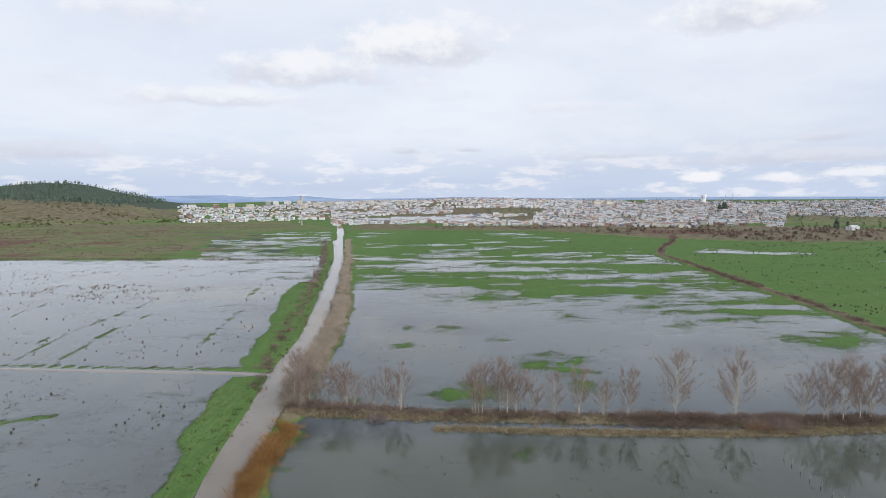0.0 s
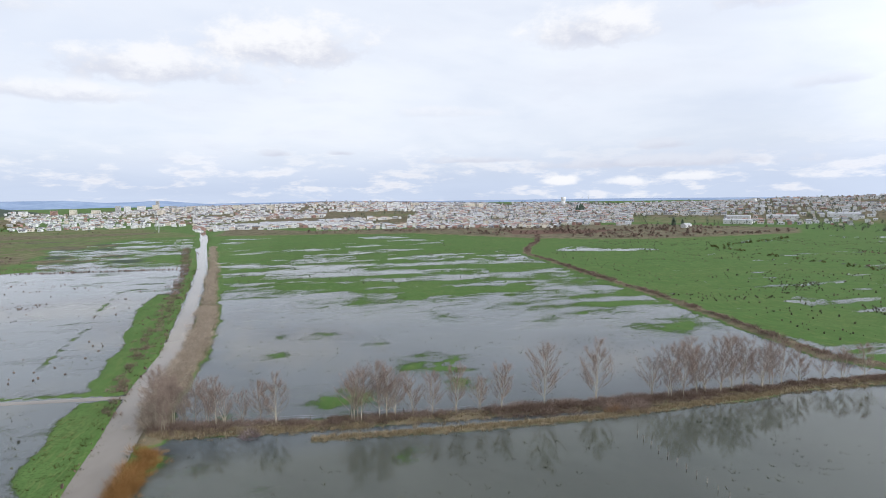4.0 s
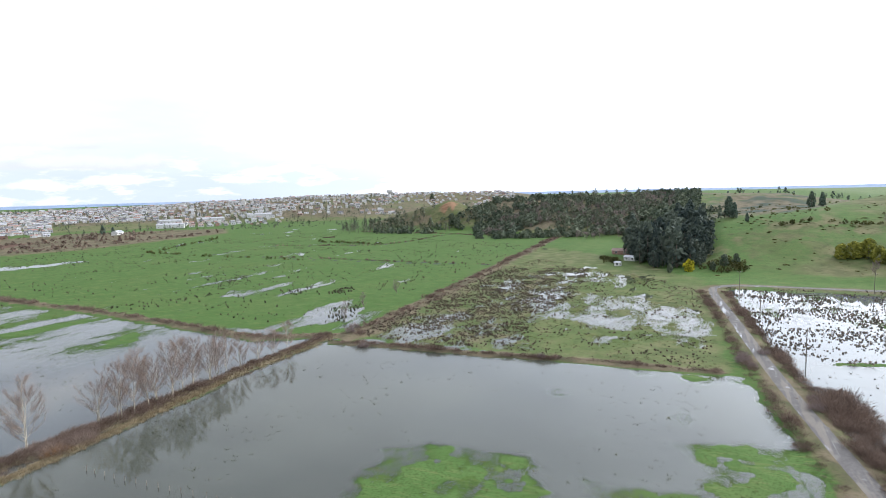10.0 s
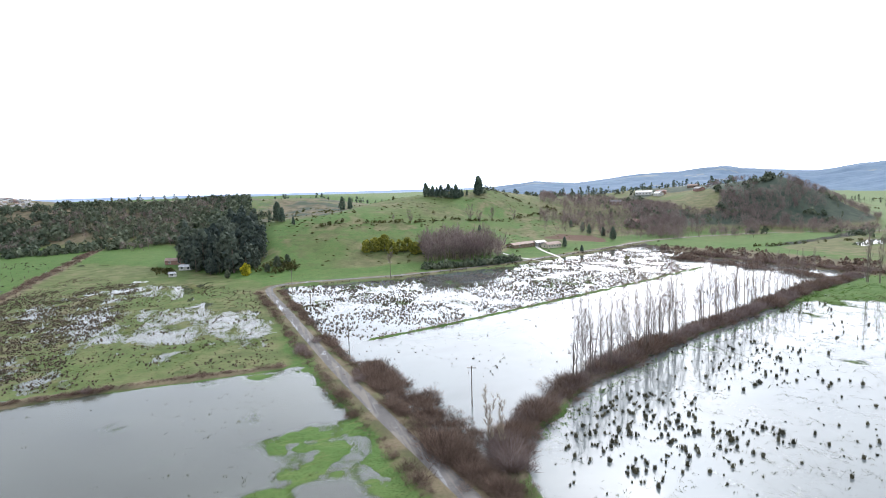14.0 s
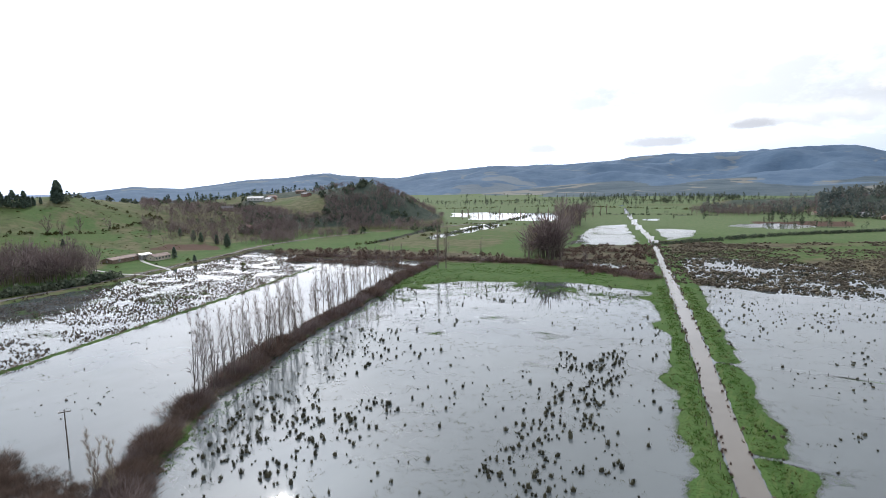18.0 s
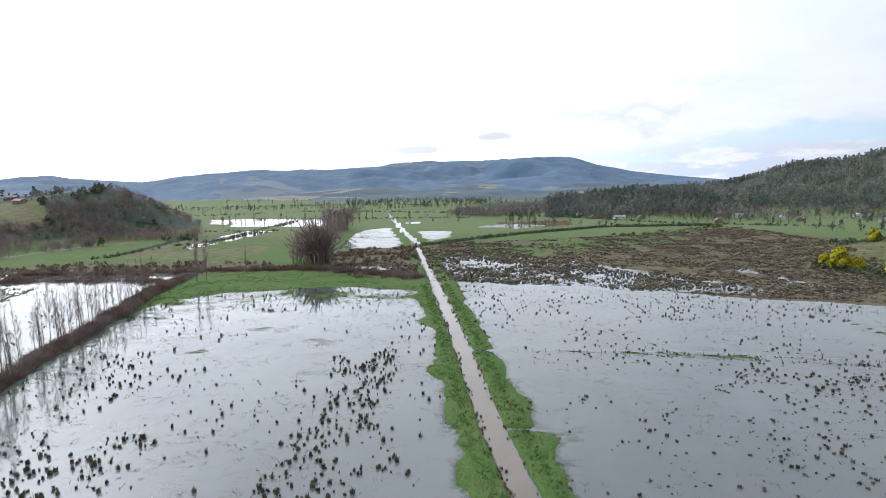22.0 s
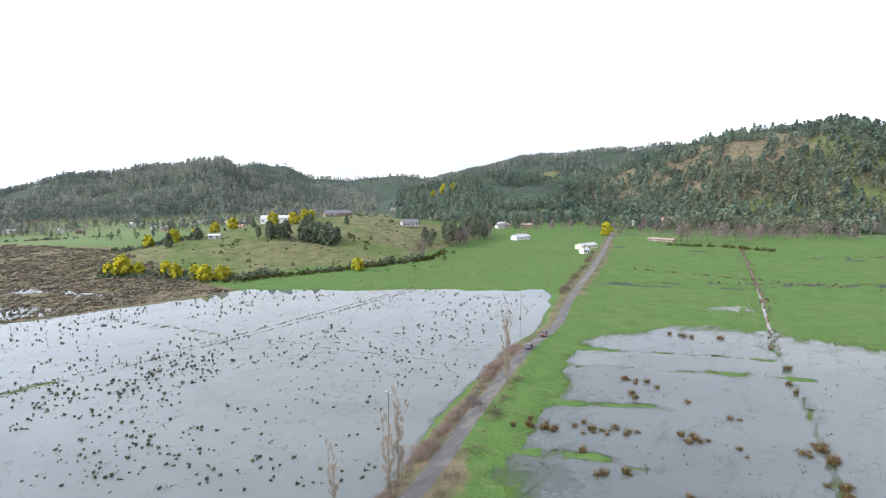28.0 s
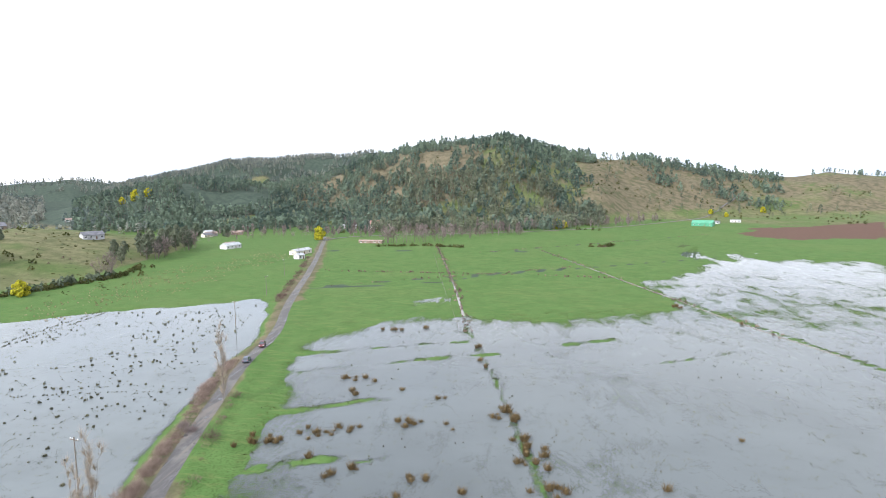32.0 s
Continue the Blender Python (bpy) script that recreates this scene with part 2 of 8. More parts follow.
    edge = n.calc("ADD", edge, n.calc("MULTIPLY", n.calc("SUBTRACT", fine, 0.5), 0.5))
    colour = n.mix(n.ramp(n.calc("ADD", lush, edge), 0.35, 0.65), olive, green)
    colour = n.mix(n.ramp(n.calc("ADD", dry, edge), 0.35, 0.65), colour, olive)
    colour = n.mix(n.ramp(n.calc("ADD", scrub, edge), 0.35, 0.65), colour, heath)
    colour = n.mix(n.ramp(n.calc("ADD", soil, n.calc("MULTIPLY", edge, 0.6)), 0.35, 0.65), colour, earth)
    wet = n.ramp(n.calc("ADD", z, n.calc("MULTIPLY", n.calc("SUBTRACT", fine, 0.5), 0.20)), -0.46, -0.10, 1.0, 0.0)
    colour = n.mix(n.calc("MULTIPLY", wet, 0.5), colour, mud)
    relief = n.calc("ADD", n.calc("MULTIPLY", fine, 0.8), n.calc("MULTIPLY", rows, 0.2))
    return finish(n, colour, 0.92, 0.0, relief, 0.35, 0.12, 0.06)


def water_material(name, dark, light, clear, ripple, rough=0.05, silt=None):
    """silt: the colour of the muddier water west of the canal and south of the road."""
    n = material(name)
    wide = n.noise(n.place, 0.02, 4.0, 0.6, warp=0.6)
    streak = n.noise(n.place, 0.09, 3.0, 0.6, stretch=(1.0, 0.35, 1.0))
    share = n.ramp(n.calc("ADD", n.calc("MULTIPLY", wide, 0.7), n.calc("MULTIPLY", streak, 0.3)), 0.38, 0.62)
    wave = n.noise(n.place, 0.9, 3.0, 0.6, stretch=(1.0, 0.6, 1.0))
    colour = n.mix(share, dark, light)
    if silt:
        xyz = n.put("ShaderNodeSeparateXYZ", in0=n.place)
        peaty = n.mix(share, (0.052, 0.058, 0.048), (0.078, 0.086, 0.072))
        colour = n.mix(n.ramp(xyz.outputs[1], 106, 120), peaty, colour)
        west = n.ramp(n.calc("ADD", xyz.outputs[0], n.calc("MULTIPLY", xyz.outputs[1], 0.15)), -60, 0, 1.0, 0.0)
        south = n.ramp(n.calc("SUBTRACT", xyz.outputs[1], n.calc("MULTIPLY", xyz.outputs[0], 0.14)), -60, -20, 1.0, 0.0)
        muddy = n.calc("MAXIMUM", west, south)
        tone = n.mix(south, silt, tuple(c * 1.28 for c in silt))
        colour = n.mix(muddy, colour, n.mix(share, n.mix(0.15, tone, (0, 0, 0)), tone))
        clear = n.calc("MULTIPLY", n.calc("SUBTRACT", 1.0, n.calc("MULTIPLY", muddy, 0.7)), clear)
    b = n.put("ShaderNodeBump", Height=wave, Strength=ripple, Distance=0.05)
    murk = n.put("ShaderNodeBsdfDiffuse", Color=colour)
    sheen = n.put("ShaderNodeFresnel", IOR=1.333)
    n.tree.links.new(b.outputs[0], sheen.inputs["Normal"])
    shine = n.put("ShaderNodeBsdfGlossy", Color=(1, 1, 1))
    n.feed(shine.inputs["Roughness"], n.calc("ADD", rough, n.calc("MULTIPLY", share, 0.03)))
    n.tree.links.new(b.outputs[0], shine.inputs["Normal"])
    gloss = sheen.outputs[0]
    body = murk.outputs[0]
    if silt:
        depth = n.put("ShaderNodeAttribute")
        depth.attribute_name = "depth"
        fray, blade = n.noise(n.place, 0.8, 5.0, 0.75), n.noise(n.place, 3.2, 3.0, 0.7)
        drift = n.noise(n.place, 0.13, 6.0, 0.70, stretch=(0.42, 1.0, 1.0), warp=0.6)
        film = n.calc("ADD", depth.outputs["Fac"], n.calc("ADD", n.calc("MULTIPLY", n.calc("SUBTRACT", fray, 0.5), 0.6), n.calc("MULTIPLY", n.calc("SUBTRACT", blade, 0.5), 0.5)))
        film = n.calc("ADD", film, n.calc("MULTIPLY", n.calc("SUBTRACT", drift, 0.5), 1.15))
        cover = n.ramp(film, -0.10, 0.10)
        gloss = n.calc("MULTIPLY", gloss, cover)
        clear = n.calc("MAXIMUM", n.calc("SUBTRACT", 1.0, cover), n.ramp(film, 0.0, 0.28, 0.65, clear))
    if clear:
        glass = n.put("ShaderNodeBsdfTransparent", Color=(0.9, 0.9, 0.84))
        body = n.put("ShaderNodeMixShader", in0=clear, in1=body, in2=glass.outputs[0]).outputs[0]
    mixed = n.put("ShaderNodeMixShader", in0=gloss, in1=body, in2=shine.outputs[0])
    n.tree.links.new(mixed.outputs[0], n.out.inputs[0])
    return n.mat


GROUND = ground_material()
FLOOD = water_material("flood_water", (0.056, 0.069, 0.076), (0.082, 0.095, 0.102), 0.26, 0.03, 0.006, silt=(0.096, 0.108, 0.110))
CANAL = water_material("silty_water", (0.128, 0.110, 0.090), (0.160, 0.138, 0.114), 0.0, 0.06, 0.05)

# ---- the lie of the land ----
def hashed(ix, iy, seed):
    h = np.sin(ix * 127.1 + iy * 311.7 + seed * 74.7) * 43758.5453
    return h - np.floor(h)


def bumps(x, y, seed=0.0):
    """Smooth value noise, 0 to 1."""
    ix, iy = np.floor(x), np.floor(y)
    fx, fy = x - ix, y - iy
    fx, fy = fx * fx * (3 - 2 * fx), fy * fy * (3 - 2 * fy)
    a, b = hashed(ix, iy, seed), hashed(ix + 1, iy, seed)
    c, d = hashed(ix, iy + 1, seed), hashed(ix + 1, iy + 1, seed)
    return (a * (1 - fx) + b * fx) * (1 - fy) + (c * (1 - fx) + d * fx) * fy


def fractal(x, y, seed=0.0, octaves=4, rough=0.5):
    """Layered noise about 0, roughly -0.5 to 0.5."""
    total, size, norm = 0.0, 1.0, 0.0
    for i in range(octaves):
        total = total + size * (bumps(x * 2 ** i + 17.3 * i, y * 2 ** i - 9.1 * i, seed + i) - 0.5)
        norm, size = norm + size, size * rough
    return total / norm


def ease(v):
    v = np.clip(v, 0.0, 1.0)
    return v * v * (3 - 2 * v)


def line_distance(x, y, line):
    """Distance to a polyline."""
    best = np.full_like(x, 1e9)
    for (ax, ay), (bx, by) in zip(line[:-1], line[1:]):
        dx, dy = bx - ax, by - ay
        t = np.clip(((x - ax) * dx + (y - ay) * dy) / (dx * dx + dy * dy), 0, 1)
        best = np.minimum(best, np.hypot(x - ax - t * dx, y - ay - t * dy))
    return best


def inside(x, y, ring, soft):
    """1 within a polygon, 0 outside, eased over soft metres at its border."""
    odd = np.zeros(x.shape, bool)
    for (ax, ay), (bx, by) in zip(ring, ring[1:] + ring[:1]):
        cross = (ay > y) != (by > y)
        with np.errstate(divide="ignore", invalid="ignore"):
            odd ^= cross & (x < (bx - ax) * (y - ay) / (by - ay if by != ay else 1e-9) + ax)
    gap = line_distance(x, y, ring + ring[:1])
    return ease(0.5 + np.where(odd, gap, -gap) / soft)


# lines of the plan, in metres from the place below the camera; x east of the first view, y ahead of it
CANAL_LINE = [(-170, 930), (-138, 771), (-108, 580), (-81, 434), (-64, 321), (-53, 242), (-46.5, 194), (-45.5, 156), (-42, 130),
              (-40, 106), (-38, 90), (-20, 30), (-8, -40), (3, -86), (11, -112), (28, -178), (53, -268), (110, -470), (158, -606), (215, -780), (300, -1050)]
SIDE_DITCH = [(-46, 154), (-78, 157), (-129, 161), (-190, 166), (-260, 172)]
ROAD_LINE = [(-560, -190), (-518, -176.5), (-334.5, -122.5), (-232, -96.5), (-181.5, -79.5), (-155, -77), (-127, -70.5), (-92, -61),
             (-69.5, -54), (0, -42), (60, -33), (82, -30), (116.5, -24.5), (168, -18), (237, -11.5), (284, -6), (297, -8), (304, -20),
             (303, -50), (302, -78), (309, -112), (317, -147), (340, -210), (360, -262), (378, -292), (388, -350), (384, -424), (362, -490), (343, -525), (330, -600)]
ROW_LINE = [(-36, 128.5), (-11, 125.5), (14, 123), (50, 120), (85, 118.5), (120, 118.5), (160, 117)]
ROW_BANK = [(-2, 117), (14, 115.5), (40, 113.5), (64, 113), (84, 114), (110, 115.5)]
DYKE = [(163, 112), (150, 140), (158, 205), (163, 250), (166, 322), (172, 393), (174, 450), (195, 505), (228, 562), (260, 640)]
EAST_DYKE = [(163, 109), (221, 111), (337, 116.5), (481, 124.5), (560, 128)]
SOUTH_BANK = [(154, 111), (156.5, 91), (157.3, 62), (161, 25), (161.5, -6)]
POPLAR_LINE = [(84, -40), (98, -46), (118, -73), (139, -117), (155, -163), (181, -228), (196, -280)]
HEDGE_LINE = [(300, -275), (240, -286), (192, -299), (139, -311), (100, -300), (64, -284)]
FIELD_DITCH = [(180, -35), (186, -57), (200, -97), (230, -180), (255, -244)]
WEST_LINE = [(8, -164), (-31, -166.5), (-112, -165), (-215, -165)]
WEST_CROSS = [(-101, -228), (-111, -166), (-127, -93)]
FOOT_ROAD = [(-518, -176.5), (-545, -176), (-572, -150), (-590, -85), (-614, -3), (-643, 59), (-694, 130), (-796, 222), (-900, 300), (-1010, 380)]
FARM_LINE = [(-419, -55), (-190, -14.5), (-140, -3.6), (-104, 2.6), (-70, 9)]
FARM_CROSS = [(-349, 42), (-237, 76), (-160, 99), (-90, 125)]

STRIPS = [[(-159, -72), (-170, -42), (-179, -15)], [(-142, -66), (-155, -36), (-166, -5)], [(-91, -46), (-96, -36), (-99, -24)], [(-178, 17), (-184, 32)], [(-158, 37), (-174, 66)], [(-118, -52), (-128, -30)]]

# bearing, foot, crest, height of the crest
HILLS = {
    "north_west": (260, [(292, 930, 1350, 0), (297, 1000, 1400, 58), (303, 1120, 1450, 52), (312, 1140, 1450, 50), (319, 1135, 1430, 50), (322, 1130, 1420, 47), (327, 1140, 1420, 38),
                         (331, 1180, 1420, 31), (334.5, 1250, 1420, 16), (337.5, 1330, 1420, 0)]),
    "north_west_back": (500, [(314, 1900, 2600, 60), (322, 1900, 2600, 88), (325.3, 1900, 2600, 100), (328.5, 1900, 2600, 88), (331.2, 1900, 2600, 58), (334, 1900, 2600, 28), (338, 1900, 2600, 0)]),
    "town_rise": (900, [(340, 1200, 2400, 0), (349, 960, 2000, 22), (358, 860, 1800, 28), (2, 850, 1750, 33), (12, 810, 1750, 25), (22, 830, 1750, 22), (31, 900, 1800, 20), (38, 880, 1850, 22),
                        (45, 950, 1900, 32), (53, 950, 1950, 37), (60, 950, 2000, 40), (72, 1100, 2000, 38), (80, 1200, 2000, 0)]),
    "bluff": (120, [(58, 740, 800, 0), (60.5, 730, 800, 15), (63.4, 710, 790, 23), (66.7, 690, 780, 35), (68.4, 680, 770, 26), (70.5, 670, 760, 10), (72, 665, 760, 0)]),
    "scrub_hill": (500, [(67.5, 690, 860, 0), (70, 660, 860, 24), (71.5, 640, 860, 32), (76, 580, 850, 37), (81, 555, 850, 37), (85, 520, 840, 37), (91, 430, 830, 36), (97, 420, 830, 34), (103, 450, 850, 20), (110, 500, 900, 0)]),
    "farm_hill": (420, [(84, 470, 620, 0), (88, 360, 560, 14), (92, 320, 500, 24), (98.7, 318, 490, 29), (103.4, 322, 560, 36), (110, 330, 620, 43), (113.2, 350, 650, 43), (118, 380, 700, 34), (122, 405, 760, 30), (127, 455, 840, 34),
                        (131.5, 507, 900, 38), (136, 560, 900, 40), (142, 640, 960, 20), (146, 700, 1000, 0)]),
    "wooded_knob": (220, [(126, 540, 700, 0), (130, 520, 720, 22), (135.5, 560, 740, 42), (139.3, 580, 740, 50), (143, 600, 740, 28), (145.6, 615, 720, 8), (147, 625, 700, 0)]),
    "low_wood": (300, [(171, 920, 1050, 0), (174, 900, 1040, 8), (182.7, 800, 1010, 18), (188, 770, 1000, 27), (193.5, 745, 980, 27), (197, 745, 950, 8), (199, 745, 950, 0)]),
    "mid_hill": (600, [(188, 950, 1700, 0), (190, 950, 1700, 14), (196.1, 950, 1700, 29.7), (199, 950, 1700, 54.9), (201.3, 950, 1700, 76), (204.5, 950, 1700, 78.1), (207.4, 950, 1700, 96.8), (210.6, 950, 1700, 102.7), (210.6, 980, 1700, 109.6), (212.8, 980, 1700, 114.6), (213.5, 950, 1700, 122.4), (214.9, 980, 1700, 96.2), (217.4, 980, 1700, 72.5), (221.1, 980, 1700, 41), (232, 980, 1700, 12), (237, 980, 1700, 0)]),
    "back_hill": (700, [(200, 1900, 3000, 0), (206.9, 1900, 3000, 127.9), (215.4, 1900, 3000, 145.2), (216.7, 1900, 3000, 156.2), (218, 1900, 3000, 136.8), (219.3, 1900, 3000, 136.3), (220.6, 1900, 3000, 104.8), (222.2, 1900, 3000, 78.7), (225.5, 1900, 3000, 71.3), (229.9, 1900, 3000, 98.6), (232.2, 1900, 3000, 88.6), (234.5, 1900, 3000, 58.2), (240, 1900, 3000, 50), (246, 1900, 3000, 0)]),
    "knoll": (160, [(200, 390, 420, 0), (203.5, 358, 420, 4), (209.7, 310, 440, 12), (216, 306, 480, 18), (220.5, 318, 500, 21.5), (226.5, 332, 530, 22.5), (231.8, 360, 540, 15), (236.7, 430, 560, 7), (240, 510, 580, 0)]),
    "wood_slope": (400, [(226, 800, 1100, 0), (231, 760, 1150, 30), (237.5, 720, 1150, 62), (243.3, 780, 1150, 58), (246.4, 780, 1150, 48), (250.6, 760, 1150, 60), (256, 700, 1150, 70), (262, 680, 1150, 60), (268, 700, 1100, 0)]),
    "back_ridge": (600, [(229, 1300, 1900, 0), (233.5, 1300, 1900, 66), (237.6, 1300, 1900, 96), (242.4, 1300, 1900, 130), (250.2, 1300, 1900, 154), (255.7, 1300, 1900, 160), (261, 1300, 1900, 152), (268, 1300, 1900, 90), (276, 1300, 1900, 0)]),
    "pine_hill": (500, [(248, 700, 1150, 0), (252, 640, 1150, 38), (256, 600, 1150, 79.8), (260.7, 600, 1120, 112.1), (265.8, 615, 1080, 123.5), (269.7, 630, 1060, 129.2), (273, 660, 1080, 113), (278.3, 690, 1130, 98.8), (283, 810, 1180, 95),
                        (290, 930, 1280, 74.1), (295.7, 1000, 1350, 57), (303, 1120, 1450, 38), (310, 1150, 1450, 0)]),
}


CLEARINGS = [[(-652, -396), (-679, -424), (-750, -406), (-812, -366), (-758, -352), (-660, -352)], [(-1380, -760), (-1440, -640), (-1340, -600), (-1260, -700)], [(-776, -930), (-690, -880), (-768, -856)],
             [(668, 280), (670, 316), (715, 322), (712, 276)], [(612, -509), (560, -527), (482, -479), (455, -450), (459, -428), (520, -428), (590, -460)]]


def hill_heights(x, y):
    r, bearing = np.hypot(x, y), np.degrees(np.arctan2(x, y)) % 360
    wobble = fractal(x / 160, y / 160, 3.0, 4)
    found = {}
    for name, (behind, rows) in HILLS.items():
        start = rows[0][0]
        turn = np.array([(row[0] - start) % 360 for row in rows])
        at = (bearing - start) % 360
        foot = np.interp(at, turn, [row[1] for row in rows]) * (1 + 0.05 * wobble)
        crest = np.interp(at, turn, [row[2] for row in rows])
        top = np.interp(at, turn, [row[3] for row in rows], right=0.0)
        up = np.clip((r - foot) / (crest - foot), 0, 1)
        rise = 0.55 * ease(up) + 0.45 * np.sin(up * np.pi / 2) ** 1.3
        fall = 1 - ease((r - crest) / behind)
        spur = fractal(x / 230, y / 230, 7.0, 4) * np.sin(up * np.pi) * np.clip(top / 40, 0, 1)
        found[name] = top * np.clip(rise + 0.75 * spur, 0, None) * fall
    return found


def land(x, y):
    """Height of the ground and its cover: lush grass, dry grass, scrub, bare soil."""
    x, y = np.asarray(x, float), np.asarray(y, float)
    r = np.hypot(x, y)
    broad = fractal(x / 45, y / 45, 1.0, 4)
    streak = fractal(x / 60, y / 16, 5.0, 4)
    tuft = fractal(x / 7, y / 7, 9.0, 3)
    fleck = fractal(x / 2.4, y / 2.4, 11.0, 2)
    tuft, fleck = tuft / (1 + (r / 380) ** 2), fleck / (1 + (r / 170) ** 3)
    xw, yw = x + 9 * fractal(x / 14, y / 14, 61.0, 4), y + 9 * fractal(x / 14, y / 14, 67.0, 4)
    xs, ys = x + 5 * fractal(x / 4, y / 12, 61.5, 4), y + 9 * fractal(x / 4, y / 12, 67.5, 4)
    z = 0.45 + 0.3 * broad
    lush, dry, scrub, soil = np.full_like(x, 0.9), np.zeros_like(x), np.zeros_like(x), np.zeros_like(x)

    def patch(cx, cy, wide, deep, full=1.0):
        nonlocal z
        k = np.exp(-(((xw - cx) / wide) ** 2 + ((yw - cy) / deep) ** 2) ** 1.5) * full
        z = z + k * np.maximum(0.03 - z, 0) + k * (0.8 * tuft + 0.5 * fleck)

    def lay(ring, level, soft=8.0, wave=broad, amount=0.5, green=1.0, brown=0.0, heath=0.0):
        nonlocal z, lush, dry, scrub
        m = inside(xw, yw, ring, soft)
        z = z * (1 - m) + m * (level + amount * wave + 0.26 * tuft + 0.16 * fleck)
        lush, dry, scrub = lush * (1 - m) + green * m, dry * (1 - m) + brown * m, scrub * (1 - m) + heath * m

    # north field: flooded near the trees, streaked with water further out
    lay([(-40, 122), (160, 112), (166, 322), (175, 470), (150, 720), (-130, 760), (-75, 420), (-48, 200)], 0.0)
    m = inside(x, y, [(-40, 122), (160, 112), (166, 322), (175, 470), (150, 720), (-130, 760), (-75, 420), (-48, 200)], 8.0)
    far = ease((y + 0.42 * x - 212) / 110)
    thread = fractal(x / 46 + 0.3 * broad, y / 11, 71.0, 5, 0.6)
    z = z * (1 - m) + m * (-0.40 + 0.43 * far + 0.22 * streak + (0.22 + 0.55 * far) * thread + 0.12 * broad + 0.24 * tuft + 0.12 * fleck + 0.10 * ease((y - 400) / 150))
    for cx, cy, size, up in ((31, 165, 13, 0.62), (36, 152, 8, 0.45), (1, 205, 9, 0.50), (-16, 186, 8, 0.45), (5, 139, 12, 0.52), (17, 193, 7, 0.36), (-14, 211, 6, 0.36), (37, 141, 8, 0.4), (128, 187, 22, 0.48), (110, 226, 20, 0.42), (50, 227, 14, 0.30), (26, 270, 26, 0.42), (85, 207, 12, 0.35), (-28, 134, 9, 0.5)):
        patch(cx, cy, size * 1.05, size * 0.95, min(1.0, 0.35 + up * 1.2))
    # north-east fields
    lay([(160, 112), (560, 128), (700, 500), (560, 640), (240, 600), (175, 450), (158, 205)], 0.21, 6.0, thread, 0.80)
    for cx, cy, size in ((190, 136, 18), (214, 150, 14), (237, 189, 18), (170, 243, 16), (230, 236, 26), (240, 474, 34), (276, 470, 26), (300, 240, 16)):
        z = z - (0.17 - 0.9 * thread - 0.5 * tuft) * np.exp(-(((x - cx) / size) ** 2 + ((y - cy) / (size * 0.6)) ** 2))
    # the pond before the tree row
    lay([(-30, 122), (160, 112), (160, -12), (80, -26), (-10, -38), (-34, 90)], -0.55, 8.0, broad, 0.4)
    for cx, cy, size, up in ((134.5, 30.5, 6, 0.75), (127, 5, 5, 0.3), (112, 18, 7, 0.2), (154, 0, 7, 0.75), (155, -10, 6, 0.8), (156, 14, 5, 0.75), (-28, 105, 8, 0.6), (17, 106, 5, 0.45), (-10, 96, 6, 0.3)):
        patch(cx, cy, size, size * 0.75, min(1.0, 0.25 + up))
    m = np.maximum.reduce([inside(xs, ys, ring, 5.0) for ring in (
        [(91, 55), (98, 46), (99, 28), (94, 24), (88, 22), (72, 16), (66, 52)], [(116, 6), (117, 2), (119, -14), (120, -24), (84, -30), (78, -20), (88, -15), (93, -12), (92, -1), (99, -2), (108, 1)])])
    z = z * (1 - m) + m * (0.09 + 0.45 * tuft + 0.35 * fleck)
    m = inside(xs, ys, [(95, 19), (96, 6), (96, -2), (88, -6), (80, -2), (80, 14)], 6.0)
    z = z * (1 - m) + m * (0.02 + 0.6 * tuft + 0.4 * fleck)
    # rushy marsh beyond the bank
    lay([(161, 112), (480, 124), (400, 40), (318, -4), (296, -4), (161, -12)], 0.13, 5.0, broad, 0.35, 0.55, 0.5)
    m = inside(x, y, [(163, 108), (330, 112), (330, 60), (255, 52), (205, 58), (163, 45)], 14.0)
    z = z - 0.06 * m + 0.5 * m * thread + 0.3 * m * fleck
    scrub = scrub + 0.45 * m
    z = z - (0.07 - 0.5 * thread) * np.exp(-(((x - 230) / 55) ** 2 + ((y - 25) / 20) ** 2)) - 0.12 * np.exp(-(((x - 190) / 25) ** 2 + ((y - 5) / 9) ** 2))
    # flooded meadow between the road and the poplars
    lay([(84, -34), (168, -22), (298, -10), (300, -80), (316, -150), (380, -300), (300, -275), (196, -296), (155, -163), (118, -73)], -0.55, 7.0, broad, 0.35, 0.7, 0.4)
    m = inside(x, y, [(232, -12), (298, -10), (300, -80), (380, -300), (300, -280), (240, -200), (205, -97)], 30.0)
    z = z + m * (0.36 + 0.45 * thread + 0.25 * tuft)
    # pond south of the road up to the canal
    lay([(78, -42), (118, -74), (155, -164), (192, -290), (140, -306), (62, -284), (30, -178), (6, -86), (0, -50)], -0.42, 7.0, broad, 0.3)
    z = z + 0.75 * inside(x, y, [(192, -292), (140, -308), (60, -284), (50, -252), (90, -262), (150, -240), (178, -228)], 14.0)
    m = inside(xw, yw, [(50, -252), (90, -262), (150, -240), (178, -228), (160, -190), (150, -205), (120, -222), (70, -232), (44, -228)], 14.0)
    z = z + m * (0.34 + 0.9 * thread + 0.6 * tuft)
    for cx, cy, size in ((70, -165, 9), (95, -180, 10), (60, -140, 6), (105, -150, 6), (120, -170, 7), (150, -190, 12), (140, -160, 8), (128, -128, 7), (164, -214, 14)):
        patch(cx, cy, size, size * 0.5, 0.8)
    m = inside(x, y, [(92.9, -42.6), (97.8, -48.2), (101.9, -59.9), (106.6, -70.5), (93.9, -69.2), (75.5, -50.8), (73.5, -42.9), (74.3, -41.8)], 3.0)
